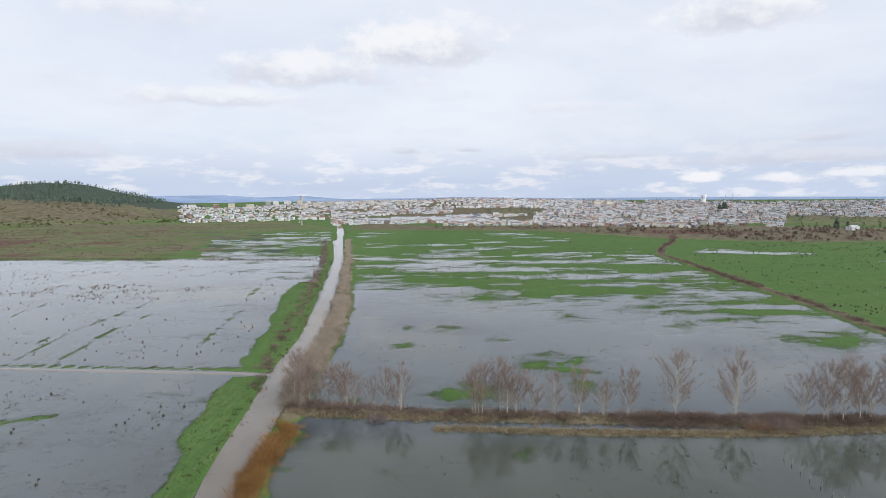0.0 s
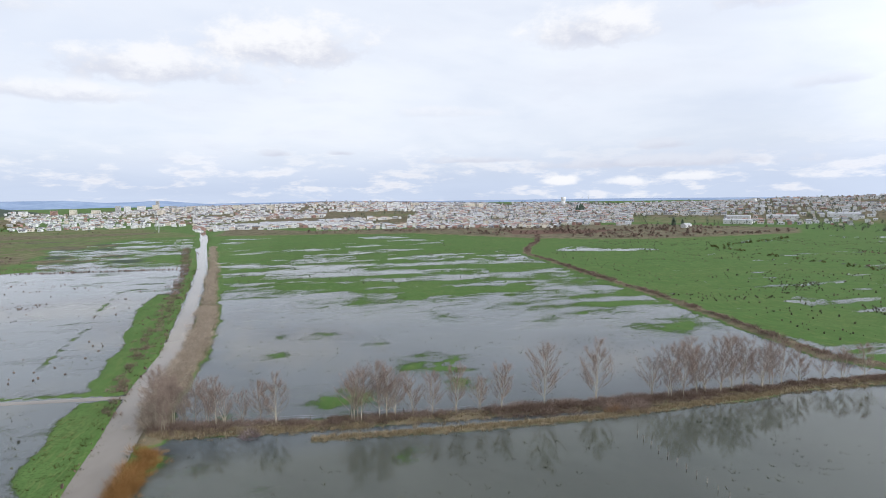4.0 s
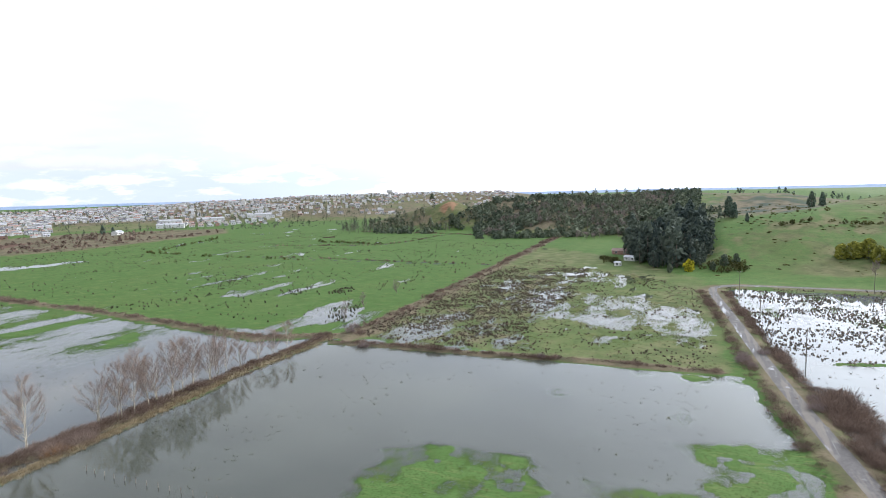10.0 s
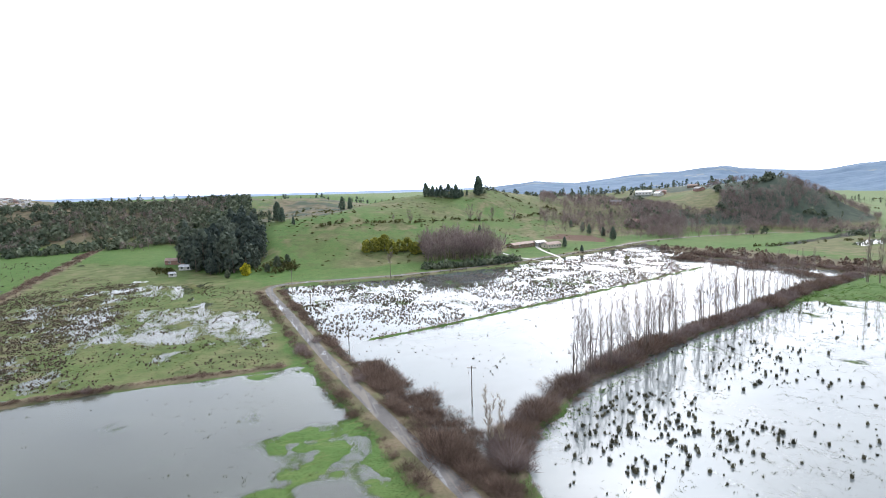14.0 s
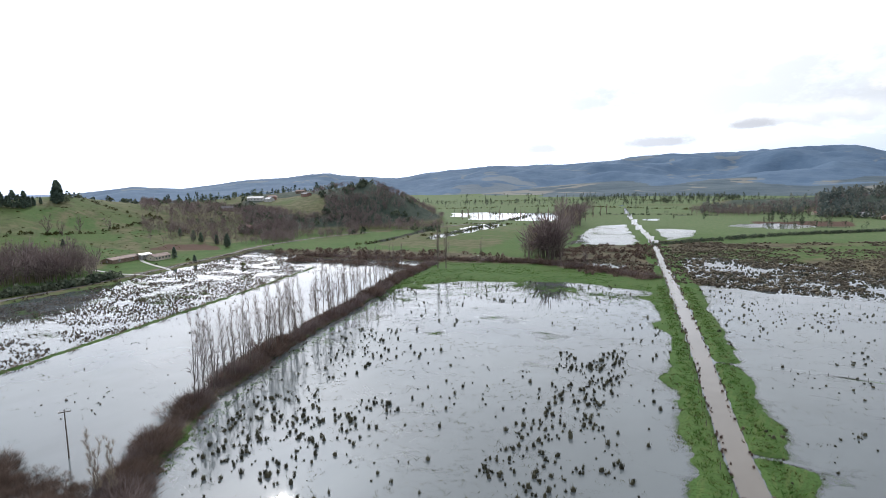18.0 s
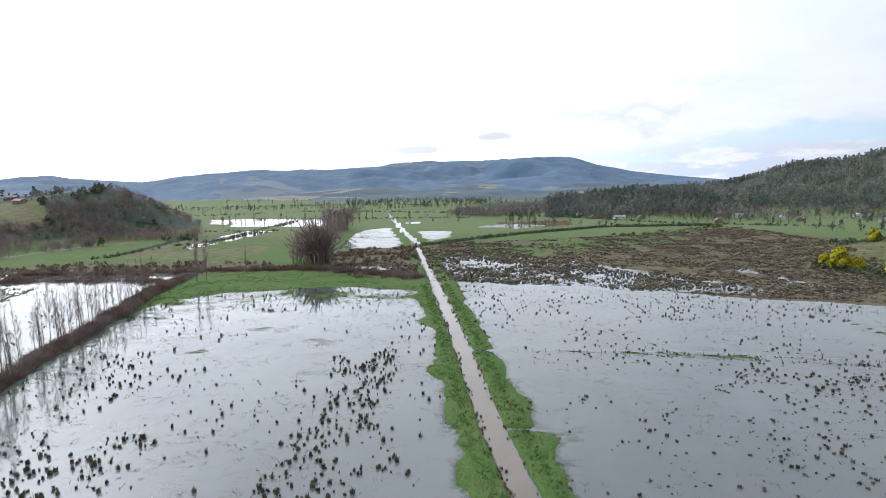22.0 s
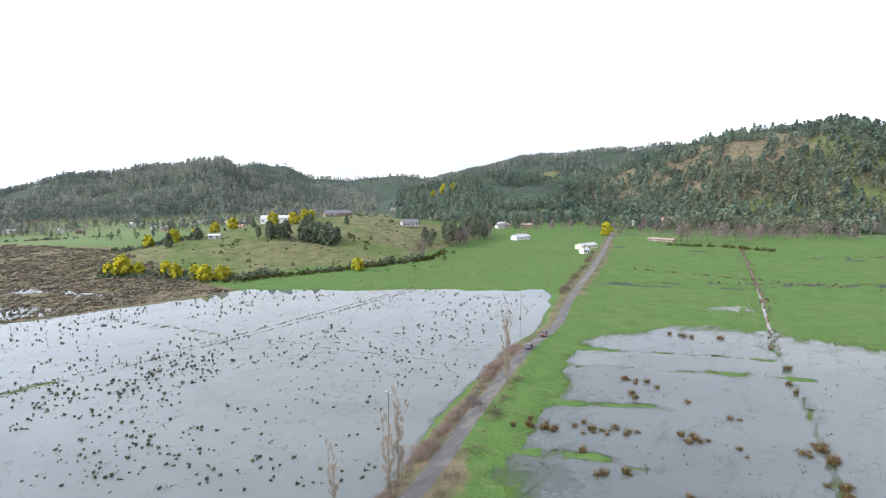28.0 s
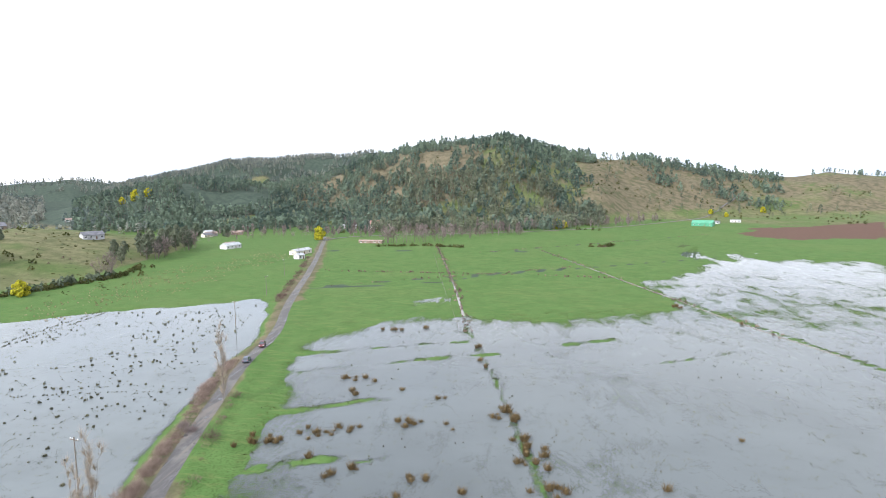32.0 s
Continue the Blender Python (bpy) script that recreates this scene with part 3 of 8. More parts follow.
    z = z * (1 - m) + m * (-0.35 + 0.5 * tuft)
    # west of the canal, south of the road
    lay([(-4, -50), (-60, -56), (-125, -75), (-182, -86), (-232, -104), (-243, -114), (-212, -164), (-166, -236), (-98, -247), (-62, -260), (-12, -270), (46, -276), (20, -178), (0, -100)], -0.45, 7.0, broad, 0.2)
    # brown marsh beyond
    lay([(46, -276), (-12, -270), (-62, -259), (-98, -246), (-166, -236), (-168, -294), (-192, -400), (-228, -495), (-190, -620), (-52, -520), (56, -465), (108, -465)], 0.22, 10.0, streak, 0.45, 0.25, 0.9, 0.80)
    scrub = scrub * (1 + inside(x, y, [(20, -360), (-90, -262), (-166, -240), (-181, -417), (-190, -620), (56, -465)], 20.0) * (1.2 * tuft + 1.4 * thread))
    z = z - 0.45 * np.exp(-(line_distance(xw, yw, [(-97, -334), (-114, -315), (-117, -284), (-126, -274)]) / 4.0) ** 2)
    z = z - (0.50 - 0.5 * tuft) * inside(xw, yw, [(44, -278), (-104, -258), (-70, -300), (-24, -345), (20, -372), (60, -385), (84, -340)], 26.0)
    # valley floor to the south
    lay([(110, -470), (56, -465), (-60, -520), (-190, -630), (-150, -760), (300, -1100), (700, -1000), (480, -560), (360, -300), (192, -300), (140, -312), (64, -285)], 0.35, 10.0, streak, 0.5)
    z = z - 0.7 * inside(x, y, [(270, -660), (380, -640), (390, -690), (270, -710)], 14.0)
    z = z - 0.45 * inside(x, y, [(300, -345), (330, -480), (365, -560), (385, -560), (345, -470), (312, -340)], 10.0)
    z = z - 0.8 * inside(xw, yw, [(464, -780), (315, -785), (262, -643), (378, -634)], 12.0) - 0.7 * inside(xw, yw, [(490, -766), (458, -767), (407, -672), (430, -671)], 10.0)
    z = z - (0.55 + 0.8 * thread) * inside(x, y, [(195, -583), (168, -625), (120, -473), (114, -422), (162, -414), (180, -490)], 16.0) - (0.5 + 0.8 * thread) * inside(x, y, [(140, -589), (95, -573), (84, -504), (102, -462)], 16.0)
    z = z - 0.6 * inside(x, y, [(198, -710), (157, -712), (151, -676), (189, -673)], 12.0) - (0.5 + 0.8 * thread) * inside(x, y, [(299, -422), (330, -577), (289, -581), (277, -398)], 14.0)
    z = z - 0.5 * inside(xw, yw, [(123, -308), (115, -342), (88, -327), (82, -290), (103, -297)], 10.0)
    z = z - 0.45 * inside(x, y, [(90, -620), (30, -600), (-40, -640), (40, -680)], 30.0)
    fields = inside(x, y, [(110, -470), (-190, -640), (-150, -760), (300, -1400), (900, -1300), (480, -560), (360, -300), (192, -300)], 30.0)
    dry = dry + fields * np.clip(0.05 + 1.5 * fractal(x / 130, y / 90, 83.0, 2), 0, 0.5)
    brown = inside(xw, yw, [(155, -379), (131, -419), (99, -428), (69, -309), (67, -281), (98, -283), (124, -308)], 8.0)
    scrub, dry = scrub * (1 - brown) + brown * 0.95, dry * (1 - brown) + brown
    olive = inside(xw, yw, [(86, -370), (62, -410), (5, -465), (-58, -527), (-116, -554), (-119, -459), (-47, -427), (12, -374), (53, -347), (72, -337)], 16.0)
    scrub, lush, dry, z = scrub * (1 - 0.8 * olive), lush * (1 - olive) + 0.75 * olive, dry * (1 - 0.5 * olive), z + 0.10 * olive
    fresh = inside(xw, yw, [(196, -296), (140, -310), (58, -288), (40, -225), (70, -236), (120, -226), (152, -206), (162, -186), (186, -232)], 8.0)
    lush, dry, scrub = lush * (1 - fresh) + fresh, dry * (1 - fresh), scrub * (1 - fresh)
    soil = np.maximum(soil, 0.75 * inside(x, y, [(62, -692), (-29, -725), (-32, -640), (51, -638)], 8.0))
    dry = dry + 0.5 * inside(x, y, [(200, -330), (300, -345), (360, -555), (230, -580)], 20.0)
    scrub = scrub + 0.9 * inside(x, y, [(66, -290), (132, -318), (112, -345), (76, -330)], 8.0)
    wild = inside(x, y, [(318, -262), (240, -276), (196, -288), (139, -308), (120, -322), (205, -338), (300, -322), (345, -290)], 14.0)
    scrub, dry, z = scrub * (1 - wild) + wild * (0.7 + 0.8 * tuft), dry * (1 - wild) + wild, z - 0.22 * wild
    # fields to the west, north of the road
    lay([(-44, 150), (-40, 106), (-30, 30), (-30, -44), (-92, -57), (-155, -73), (-232, -92), (-500, -166), (-640, -60), (-800, 220), (-420, 250), (-260, 172)], 0.34, 8.0, streak, 0.25)
    near = inside(x + 30 * fractal(x / 40, y / 40, 73.0, 4), y + 30 * fractal(x / 40, y / 40, 79.0, 4), [(-44, 140), (-38, 60), (-36, -30), (-84, -45), (-104, -53), (-131, -59), (-153, -70), (-170, -68), (-204, -48), (-216, -16), (-219, 20), (-236, 65),
                         (-306, 64), (-378, 146), (-395, 240), (-260, 172), (-140, 162)], 34.0)
    z = z - 0.70 * near * (1 - 0.42 * ease((-x - 165) / 60)) + near * (0.16 * thread + 0.10 * tuft)
    z = z - 0.26 * np.exp(-(((x + 245) / 30) ** 2 + ((y + 36) / 34) ** 2)) * (1 + 3 * thread) - 0.30 * np.exp(-(((x + 420) / 110) ** 2 + ((y - 150) / 46) ** 2)) * (1 + 3.6 * thread)
    z = z - 0.55 * inside(xw, yw, [(-60, 154), (-58, 138), (-140, 146), (-260, 156), (-262, 170), (-140, 160)], 5.0)
    for line in STRIPS:
        z = z + 0.46 * np.exp(-(line_distance(xw * 0.5 + x * 0.5, yw * 0.5 + y * 0.5, line) / 1.5) ** 2) * (1 + 2.2 * tuft + 2 * fleck)
    # flooded land to the north-west
    lay([(-48, 156), (-50, 200), (-86, 436), (-140, 770), (-210, 780), (-262, 640), (-250, 600), (-200, 455), (-220, 445), (-360, 452), (-440, 330), (-260, 174), (-130, 162)], -0.14, 9.0, thread, 0.70)
    z = z + 0.16 * inside(x, y, [(-98, 452), (-360, 470), (-262, 640), (-210, 790), (-140, 780)], 20.0)
    z = z - 0.22 * inside(x, y, [(-48, 156), (-58, 300), (-160, 380), (-320, 420), (-420, 330), (-260, 174), (-130, 162)], 30.0)
    lay([(-220, 446), (-360, 453), (-440, 552), (-700, 900), (-390, 800), (-250, 610)], 0.3, 12.0, streak, 0.3, 0.45, 0.55, 0.2)
    wet_moor = inside(x, y, [(-120, 470), (-460, 456), (-760, 640), (-700, 900), (-250, 800)], 40.0)
    scrub, dry = np.maximum(scrub, np.clip(wet_moor * (0.30 + 2.4 * thread), 0, 0.9)), np.maximum(dry, np.clip(wet_moor * (0.45 + 1.5 * streak), 0, 1))
    soil = np.maximum(soil, np.clip(wet_moor * (0.22 + 2.4 * streak) * ease((-x - 280) / 80), 0, 0.8))
    # rough strip before the town
    strip = inside(x, y, [(-130, 790), (130, 735), (230, 600), (350, 540), (560, 560), (640, 640), (520, 800), (260, 850), (0, 850), (-140, 960)], 30.0)
    scrub, z = np.maximum(scrub, 0.72 * strip), z + 1.5 * strip
    soil = np.maximum(soil, 0.9 * inside(x, y, [(235, 655), (330, 640), (400, 690), (250, 740)], 20.0))
    far_grass = inside(x, y, [(-120, 790), (-220, 790), (-260, 640), (-240, 610), (-440, 560), (-760, 240), (-1000, 150), (-1200, 800), (-300, 1100)], 40.0)
    lush, dry = lush * (1 - 0.45 * far_grass), np.maximum(dry, far_grass * (0.42 + 0.9 * streak))
    soil = np.maximum(soil, inside(x, y, [(-398, 694), (-447, 664), (-443, 566), (-546, 276), (-660, 250), (-690, 300), (-640, 470), (-500, 640)], 24.0) * np.clip(0.75 + 1.6 * thread, 0, 1))
    soil = np.maximum(soil, inside(x, y, [(-740, 930), (-800, 860), (-900, 900), (-830, 1000)], 30.0))
    dry = np.maximum(dry, 0.75 * inside(x, y, [(-300, 800), (-390, 720), (-520, 660), (-900, 540), (-1100, 700), (-720, 1000), (-400, 1100), (-220, 1000)], 60.0))
    scrub = np.maximum(scrub, 0.75 * inside(x, y, [(-230, 880), (-390, 830), (-700, 930), (-640, 1010), (-400, 920), (-230, 940)], 40.0))
    for line in ([(-268, -101), (-293, -34), (-315, -17), (-332, 18), (-407, 148)], [(-436, -165), (-438, -57), (-439, -15), (-420, 60)], [(346, 270), (367, 451)], [(346, 157), (346, 270)], [(475, 356), (464, 268)], [(313, -339), (291, -574)], [(365, -557), (272, -578)], [(420, -768), (99, -779)], [(128, -855), (-31, -781), (-139, -665)], [(284, -401), (319, -611), (338, -733)], [(99, -433), (45, -509), (18, -545), (-60, -617), (-180, -640)], [(-277, -94), (-353, 45)], [(-426, -23), (-585, 193)], [(430, 380), (453, 274), (492, 259), (566, 257)], [(356, 315), (351, 203), (350, 125)], [(610, 394), (588, 267), (556, 149)]):
        m = 1 - ease((line_distance(x, y, line) - 0.6) / 1.6)
        scrub, lush = np.maximum(scrub, 0.75 * m), lush * (1 - 0.6 * m)

    # banks and ditches
    def bank(line, half, height, green=1.0, heath=0.0, rough=0.25):
        nonlocal z, lush, scrub, dry
        m = 1 - ease((line_distance(x, y, line) * (1 + 0.9 * fractal(x / 9, y / 9, 21.0, 3)) - half * 0.5) / half)
        z = z * (1 - m) + m * np.maximum(z, height + rough * tuft)
        lush, scrub, dry = lush * (1 - m) + green * m, scrub * (1 - m) + heath * m, dry * (1 - m) + m * (0.9 if heath > 0.5 else 0.0)

    def ditch(line, half, depth):
        nonlocal z
        half = half * (0.6 + 0.4 * ease((y + 90) / 150))
        m = 1 - ease((line_distance(x, y, line) - half) / (half * 0.35 + 0.5))
        z = z * (1 - m) + m * np.minimum(z, depth)

    bank(ROW_LINE, 3.0, 0.5, 0.3, 0.9)
    bank(ROW_BANK, 1.4, 0.25, 0.5, 0.7)
    bank(DYKE, 3.2, 0.7, 0.2, 0.9)
    bank(EAST_DYKE, 4.2, 0.7, 0.2, 0.9)
    bank(SOUTH_BANK, 2.2, 0.5, 0.3, 0.9)
    bank(POPLAR_LINE, 2.5, 0.6, 0.35, 0.9)
    bank(HEDGE_LINE, 5.0, 0.6, 0.25, 0.95)
    bank(FIELD_DITCH, 1.5, 0.35, 0.8, 0.2)
    bank(WEST_LINE[:2] + [(-58, -166)], 1.1, 0.16, 1.0, 0.0)
    bank([(-100, -229), (-105, -200), (-110, -172)], 1.0, 0.14, 1.0, 0.0)
    bank(FARM_LINE, 0.8, 0.03, 0.9, 0.3)
    bank(FARM_CROSS, 1.2, 0.16, 1.0, 0.1)
    bank([(-441, 23), (-349, 42)], 1.6, 0.42, 1.0, 0.0)
    for line in ([(-117, 166), (-123, 200), (-125, 239)], [(-82, 187), (-89, 243)], [(-132, 169), (-138, 204), (-137, 223)], [(-140, 192), (-138, 245), (-139, 272)], [(-96, 270), (-104, 330)], [(-175, 190), (-186, 262)]):
        bank(line, 0.9, 0.05, 1.0, 0.0, 0.6)
    bank([(-56, 158.5), (-78, 160.5), (-129, 164), (-190, 169), (-260, 175)], 1.5, 0.14, 1.0, 0.0)
    bank(CANAL_LINE[:11], 7.6, 0.55, 1.0, 0.0)
    bank(CANAL_LINE[10:], 8.8, 0.5, 1.0, 0.0)
    bank([(-36, 124), (-40, 160), (-40, 194), (-44, 242), (-57, 321), (-73, 434)], 4.0, 0.6, 0.3, 0.8)
    bank(FOOT_ROAD, 5.2, 0.6, 0.5, 0.6, 0.1)
    bank(ROAD_LINE, 5.2, 0.75, 0.5, 0.6, 0.1)
    bank([(-90, -54), (-128, -62), (-160, -70), (-232, -90)], 5.0, 0.4, 1.0, 0.0)
    for ring in ([(-58, 155), (-61, 173), (-66, 202), (-73, 243), (-79, 270), (-83, 322), (-64, 321), (-53, 242), (-46, 194), (-46, 158)],
                 [(-48, 90), (-52, 107), (-55, 127), (-56, 142), (-62, 152), (-44, 152), (-39, 90), (-20, 30), (-34, 40)]):
        m = inside(xw, yw, ring, 3.0)
        z, lush, scrub = z * (1 - m) + m * np.maximum(z, 0.28 + 0.5 * tuft + 0.3 * fleck), lush * (1 - m) + m, scrub * (1 - m)
    ditch(CANAL_LINE, 3.0, -0.9)
    ditch(SIDE_DITCH, 1.3, -0.6)
    ditch([(22, -163.8), (10, -164.4), (-31, -164.2)], 1.3, -0.4)
    ditch([(12, -110.5), (-3, -110.8)], 0.9, -0.4)
    ditch([(-33, 119), (-11, 119.5), (14, 118), (60, 116)], 1.4, -0.5)
    lower = line_distance(x, y, ROAD_LINE)
    z = np.where(lower < 3.4, np.minimum(np.maximum(z, 0.62), 0.72), z)

    # hills
    found = hill_heights(x, y)
    relief = sum(h ** 3 for h in found.values()) ** (1 / 3)
    on = ease(relief / 3.0)
    z = z + relief * (1 + 0.14 * fractal(x / 90, y / 90, 13.0, 4)) + on * 1.2 * fractal(x / 30, y / 30, 15.0, 3)
    rough_ground = fractal(x / 16, y / 16, 97.0, 4)
    lush, dry = lush * (1 - on) + on * (0.25 + 0.9 * rough_ground), dry * (1 - on) + on * (0.80 + 0.7 * fractal(x / 80, y / 80, 31.0, 3))
    farm = ease(found["farm_hill"] / 4) * (1 - 0.7 * ease((-y - 250) / 90))
    lush, dry = lush + farm * (0.35 + 0.9 * fractal(x / 70, y / 70, 43.0, 3)), dry * (1 - 0.45 * farm) + farm * 1.3 * rough_ground
    woods = np.maximum.reduce([found[k] / (12 if k == "wooded_knob" else 7 if k in ("bluff", "scrub_hill", "town_rise") else 20) for k in ("scrub_hill", "wooded_knob", "low_wood", "mid_hill", "back_hill", "wood_slope", "back_ridge", "bluff", "town_rise")])
    wooded = np.maximum.reduce([found[k] / 8 for k in ("wooded_knob", "low_wood", "mid_hill", "back_hill", "wood_slope", "back_ridge", "north_west_back")])
    scrub = np.clip(np.maximum.reduce([scrub * (1 - on), ease(woods) * (0.62 + 0.9 * fractal(x / 60, y / 60, 33.0, 3)), ease(wooded) * (0.95 + 0.35 * fractal(x / 120, y / 120, 35.0, 3)), ease(found["north_west"] / 8) * (0.72 + 1.2 * fractal(x / 70, y / 70, 37.0, 3))]), 0, 1)
    dry = dry * (1 - 0.85 * ease(wooded)) + 0.9 * strip
    flank = ease(found["pine_hill"] / 14)
    scrub = np.maximum(scrub, flank * (0.42 + 1.5 * fractal(x / 60, y / 60, 91.0, 4)))
    lush = lush * (1 - 0.7 * flank)
    dry = np.maximum(dry, 0.85 * np.maximum(ease(found["pine_hill"] / 10), ease(found["north_west"] / 10)))
    clearing = np.maximum.reduce([inside(x, y, ring, 14.0) for ring in CLEARINGS])
    scrub, dry, lush = scrub * (1 - clearing), np.maximum(dry, 0.8 * clearing), lush * (1 - 0.5 * clearing)
    soil = np.maximum(soil, 0.85 * inside(xw, yw, [(-600, 223), (-676, 311), (-769, 463), (-548, 330), (-526, 252), (-549, 223)], 10.0))
    soil = np.maximum(soil * (1 - on), 0.75 * inside(x, y, [(411, -220), (426, -250), (420, -281), (386, -278), (392, -244)], 8.0))
    cut = 1.25 * np.exp(-(((xw - 688) / 13) ** 2 + ((yw - 297) / 17) ** 2)) * ease((fractal(x / 7, y / 7, 101.0, 3) + 0.34) / 0.3)
    heading = np.degrees(np.arctan2(x, y)) % 360
    tawny = flank * ease((heading - 273) / 5) * ease((296 - heading) / 6)
    soil = np.clip(soil + on * cut + tawny * (0.05 + 0.9 * fractal(x / 45, y / 45, 111.0, 4)), 0, 0.8)
    scrub = np.maximum(scrub, 0.62 * tawny)
    return z, np.clip(lush, 0, 1), np.clip(dry, 0, 1), scrub, soil


def height_at(x, y):
    return float(land(np.array([x]), np.array([y]))[0][0])


def mesh_from(name, verts, faces, mat=None, smooth=False):
    """A mesh from arrays of corners and of equal-sided faces."""
    verts, faces = np.asarray(verts, np.float32), np.asarray(faces, np.int32)
    me = bpy.data.meshes.new(name)
    count, sides = faces.shape
    me.vertices.add(len(verts))
    me.vertices.foreach_set("co", verts.ravel())
    me.loops.add(count * sides)
    me.loops.foreach_set("vertex_index", faces.ravel())
    me.polygons.add(count)
    me.polygons.foreach_set("loop_start", np.arange(0, count * sides, sides, dtype=np.int32))
    me.polygons.foreach_set("use_smooth", np.full(count, smooth, bool))
    me.update(calc_edges=True)
    if mat is not None:
        me.materials.append(mat)
    return me


def build_ground():
    radii = [0.02, 6, 12, 18, 24, 30, 36, 42, 48, 53, 58, 62, 66, 69, 72, 74, 76]
    while radii[-1] < 4900:
        last = radii[-1]
        step = last - 50 / math.tan(math.atan2(50, last) + radians(0.19)) if last < 1600 else last * 0.03
        radii.append(last + max(0.3, min(step, 17.0) if last < 1600 else step))
    radii, turns = np.array(radii), 900
    angle = np.arange(turns) * (2 * math.pi / turns)
    x, y = 0.5 + np.outer(radii, np.sin(angle)), 0.4 + np.outer(radii, np.cos(angle))
    z, lush, dry, scrub, soil = land(x, y)
    verts = np.stack([x, y, z], -1).reshape(-1, 3)
    i, j = np.meshgrid(np.arange(len(radii) - 1), np.arange(turns), indexing="ij")
    k = (j + 1) % turns
    faces = np.stack([i * turns + j, i * turns + k, (i + 1) * turns + k, (i + 1) * turns + j], -1).reshape(-1, 4)
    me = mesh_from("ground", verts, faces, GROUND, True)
    cover = me.attributes.new("cover", "FLOAT_COLOR", "POINT")
    cover.data.foreach_set("color", np.stack([lush, dry, scrub, soil], -1).astype(np.float32).ravel())
    return tagged(new("ground", me), "flooded green pasture and marsh with grassy banks and hills", "ground", kind="structure")


def ribbon(line, half, z, step=4.0, wobble=0.0, seed=0.0):
    """Corners and faces of a band along a polyline, rounded at its bends."""
    pts = np.array(line, float)
    for _ in range(2):
        a, b = pts[:-1] * 0.75 + pts[1:] * 0.25, pts[:-1] * 0.25 + pts[1:] * 0.75
        pts = np.vstack([pts[:1], np.stack([a, b], 1).reshape(-1, 2), pts[-1:]])
    run = np.concatenate([[0], np.cumsum(np.hypot(*np.diff(pts, axis=0).T))])
    at = np.linspace(0, run[-1], max(2, int(run[-1] / step)))
    p = np.stack([np.interp(at, run, pts[:, 0]), np.interp(at, run, pts[:, 1])], -1)
    d = np.gradient(p, axis=0)
    n = np.stack([-d[:, 1], d[:, 0]], -1) / np.maximum(np.hypot(d[:, 0], d[:, 1]), 1e-6)[:, None]
    across = np.array([-1.0, -0.5, 0.0, 0.5, 1.0])
    w_ = (half(p[:, 0], p[:, 1]) if callable(half) else half) * (1 + wobble * fractal(at / 7, at * 0, seed, 3))
    xy = p[:, None, :] + n[:, None, :] * (across[None, :, None] * w_[:, None, None])
    zz = np.broadcast_to(z(p[:, 0], p[:, 1])[:, None] if callable(z) else np.full((len(p), 1), z), (len(p), 5)) - 0.05 * across ** 2
    verts = np.concatenate([xy, zz[..., None]], -1).reshape(-1, 3)
    i, j = np.meshgrid(np.arange(len(p) - 1), np.arange(4), indexing="ij")
    faces = np.stack([i * 5 + j, (i + 1) * 5 + j, (i + 1) * 5 + j + 1, i * 5 + j + 1], -1).reshape(-1, 4)
    return verts, faces


def build_water():
    """The flood, as a level sheet that knows the depth of the ground below it."""
    radii, turns = [0.02, 8.0, 16.0, 24.0, 32.0, 40.0, 48.0, 56.0, 62.0, 66.0], 700
    while radii[-1] < 1150:
        radii.append(radii[-1] + max(0.6, min(radii[-1] ** 2 / 50 * 0.0040, 10.0)))
    radii = np.array(radii)
    angle = np.arange(turns) * (2 * math.pi / turns)
    x, y = np.outer(radii, np.sin(angle)), np.outer(radii, np.cos(angle))
    depth = -land(x, y)[0]
    i, j = np.meshgrid(np.arange(len(radii) - 1), np.arange(turns), indexing="ij")
    k = (j + 1) % turns
    faces = np.stack([i * turns + j, i * turns + k, (i + 1) * turns + k, (i + 1) * turns + j], -1).reshape(-1, 4)
    faces = faces[depth.ravel()[faces].max(1) > -0.12]
    used, back_to = np.unique(faces, return_inverse=True)
    verts = np.stack([x, y, x * 0 + LEVEL], -1).reshape(-1, 3)[used]
    me = mesh_from("water", verts, back_to.reshape(-1, 4), FLOOD, True)
    me.attributes.new("depth", "FLOAT", "POINT").data.foreach_set("value", depth.ravel()[used].astype(np.float32))
    return tagged(new("water", me), "shallow grey flood water over the meadows", "water", kind="structure")


LEVEL = 0.06
build_ground()
build_water()
v, f = ribbon(CANAL_LINE, lambda x, y: 2.3 + 1.7 * ease((y + 90) / 150) - 1.3 * ease((y - 150) / 180), 0.13, 3.0, 0.25, 5.0)
tagged(new("canal_water", mesh_from("canal_water", v, f, CANAL)), "silty brown water in a straight drainage canal", "water", kind="structure")
v, f = ribbon(SIDE_DITCH, 1.3, 0.12, 3.0, 0.5, 8.0)
tagged(new("ditch_water", mesh_from("ditch_water", v, f, CANAL)), "silty brown water in a side ditch", "water", kind="structure")

v, f = ribbon([(-470, -62), (-291, -30), (-215, -18.5)], 0.6, lambda x, y: land(x, y)[0] + 0.09, 3.0, 0.5, 6.0)
tagged(new("field_ditch_water", mesh_from("field_ditch_water", v, f, CANAL)), "narrow water-filled ditch between green pastures", "water", kind="structure")
v, f = ribbon([(-441, 23), (-320, 53), (-248, 72), (-204, 83), (-170, 95)], 0.5, lambda x, y: np.maximum(land(x, y)[0] + 0.09, 0.11), 3.0, 0.4, 7.0)
tagged(new("cross_ditch_water", mesh_from("cross_ditch_water", v, f, CANAL)), "straight water-filled ditch across green pastures", "water", kind="structure")

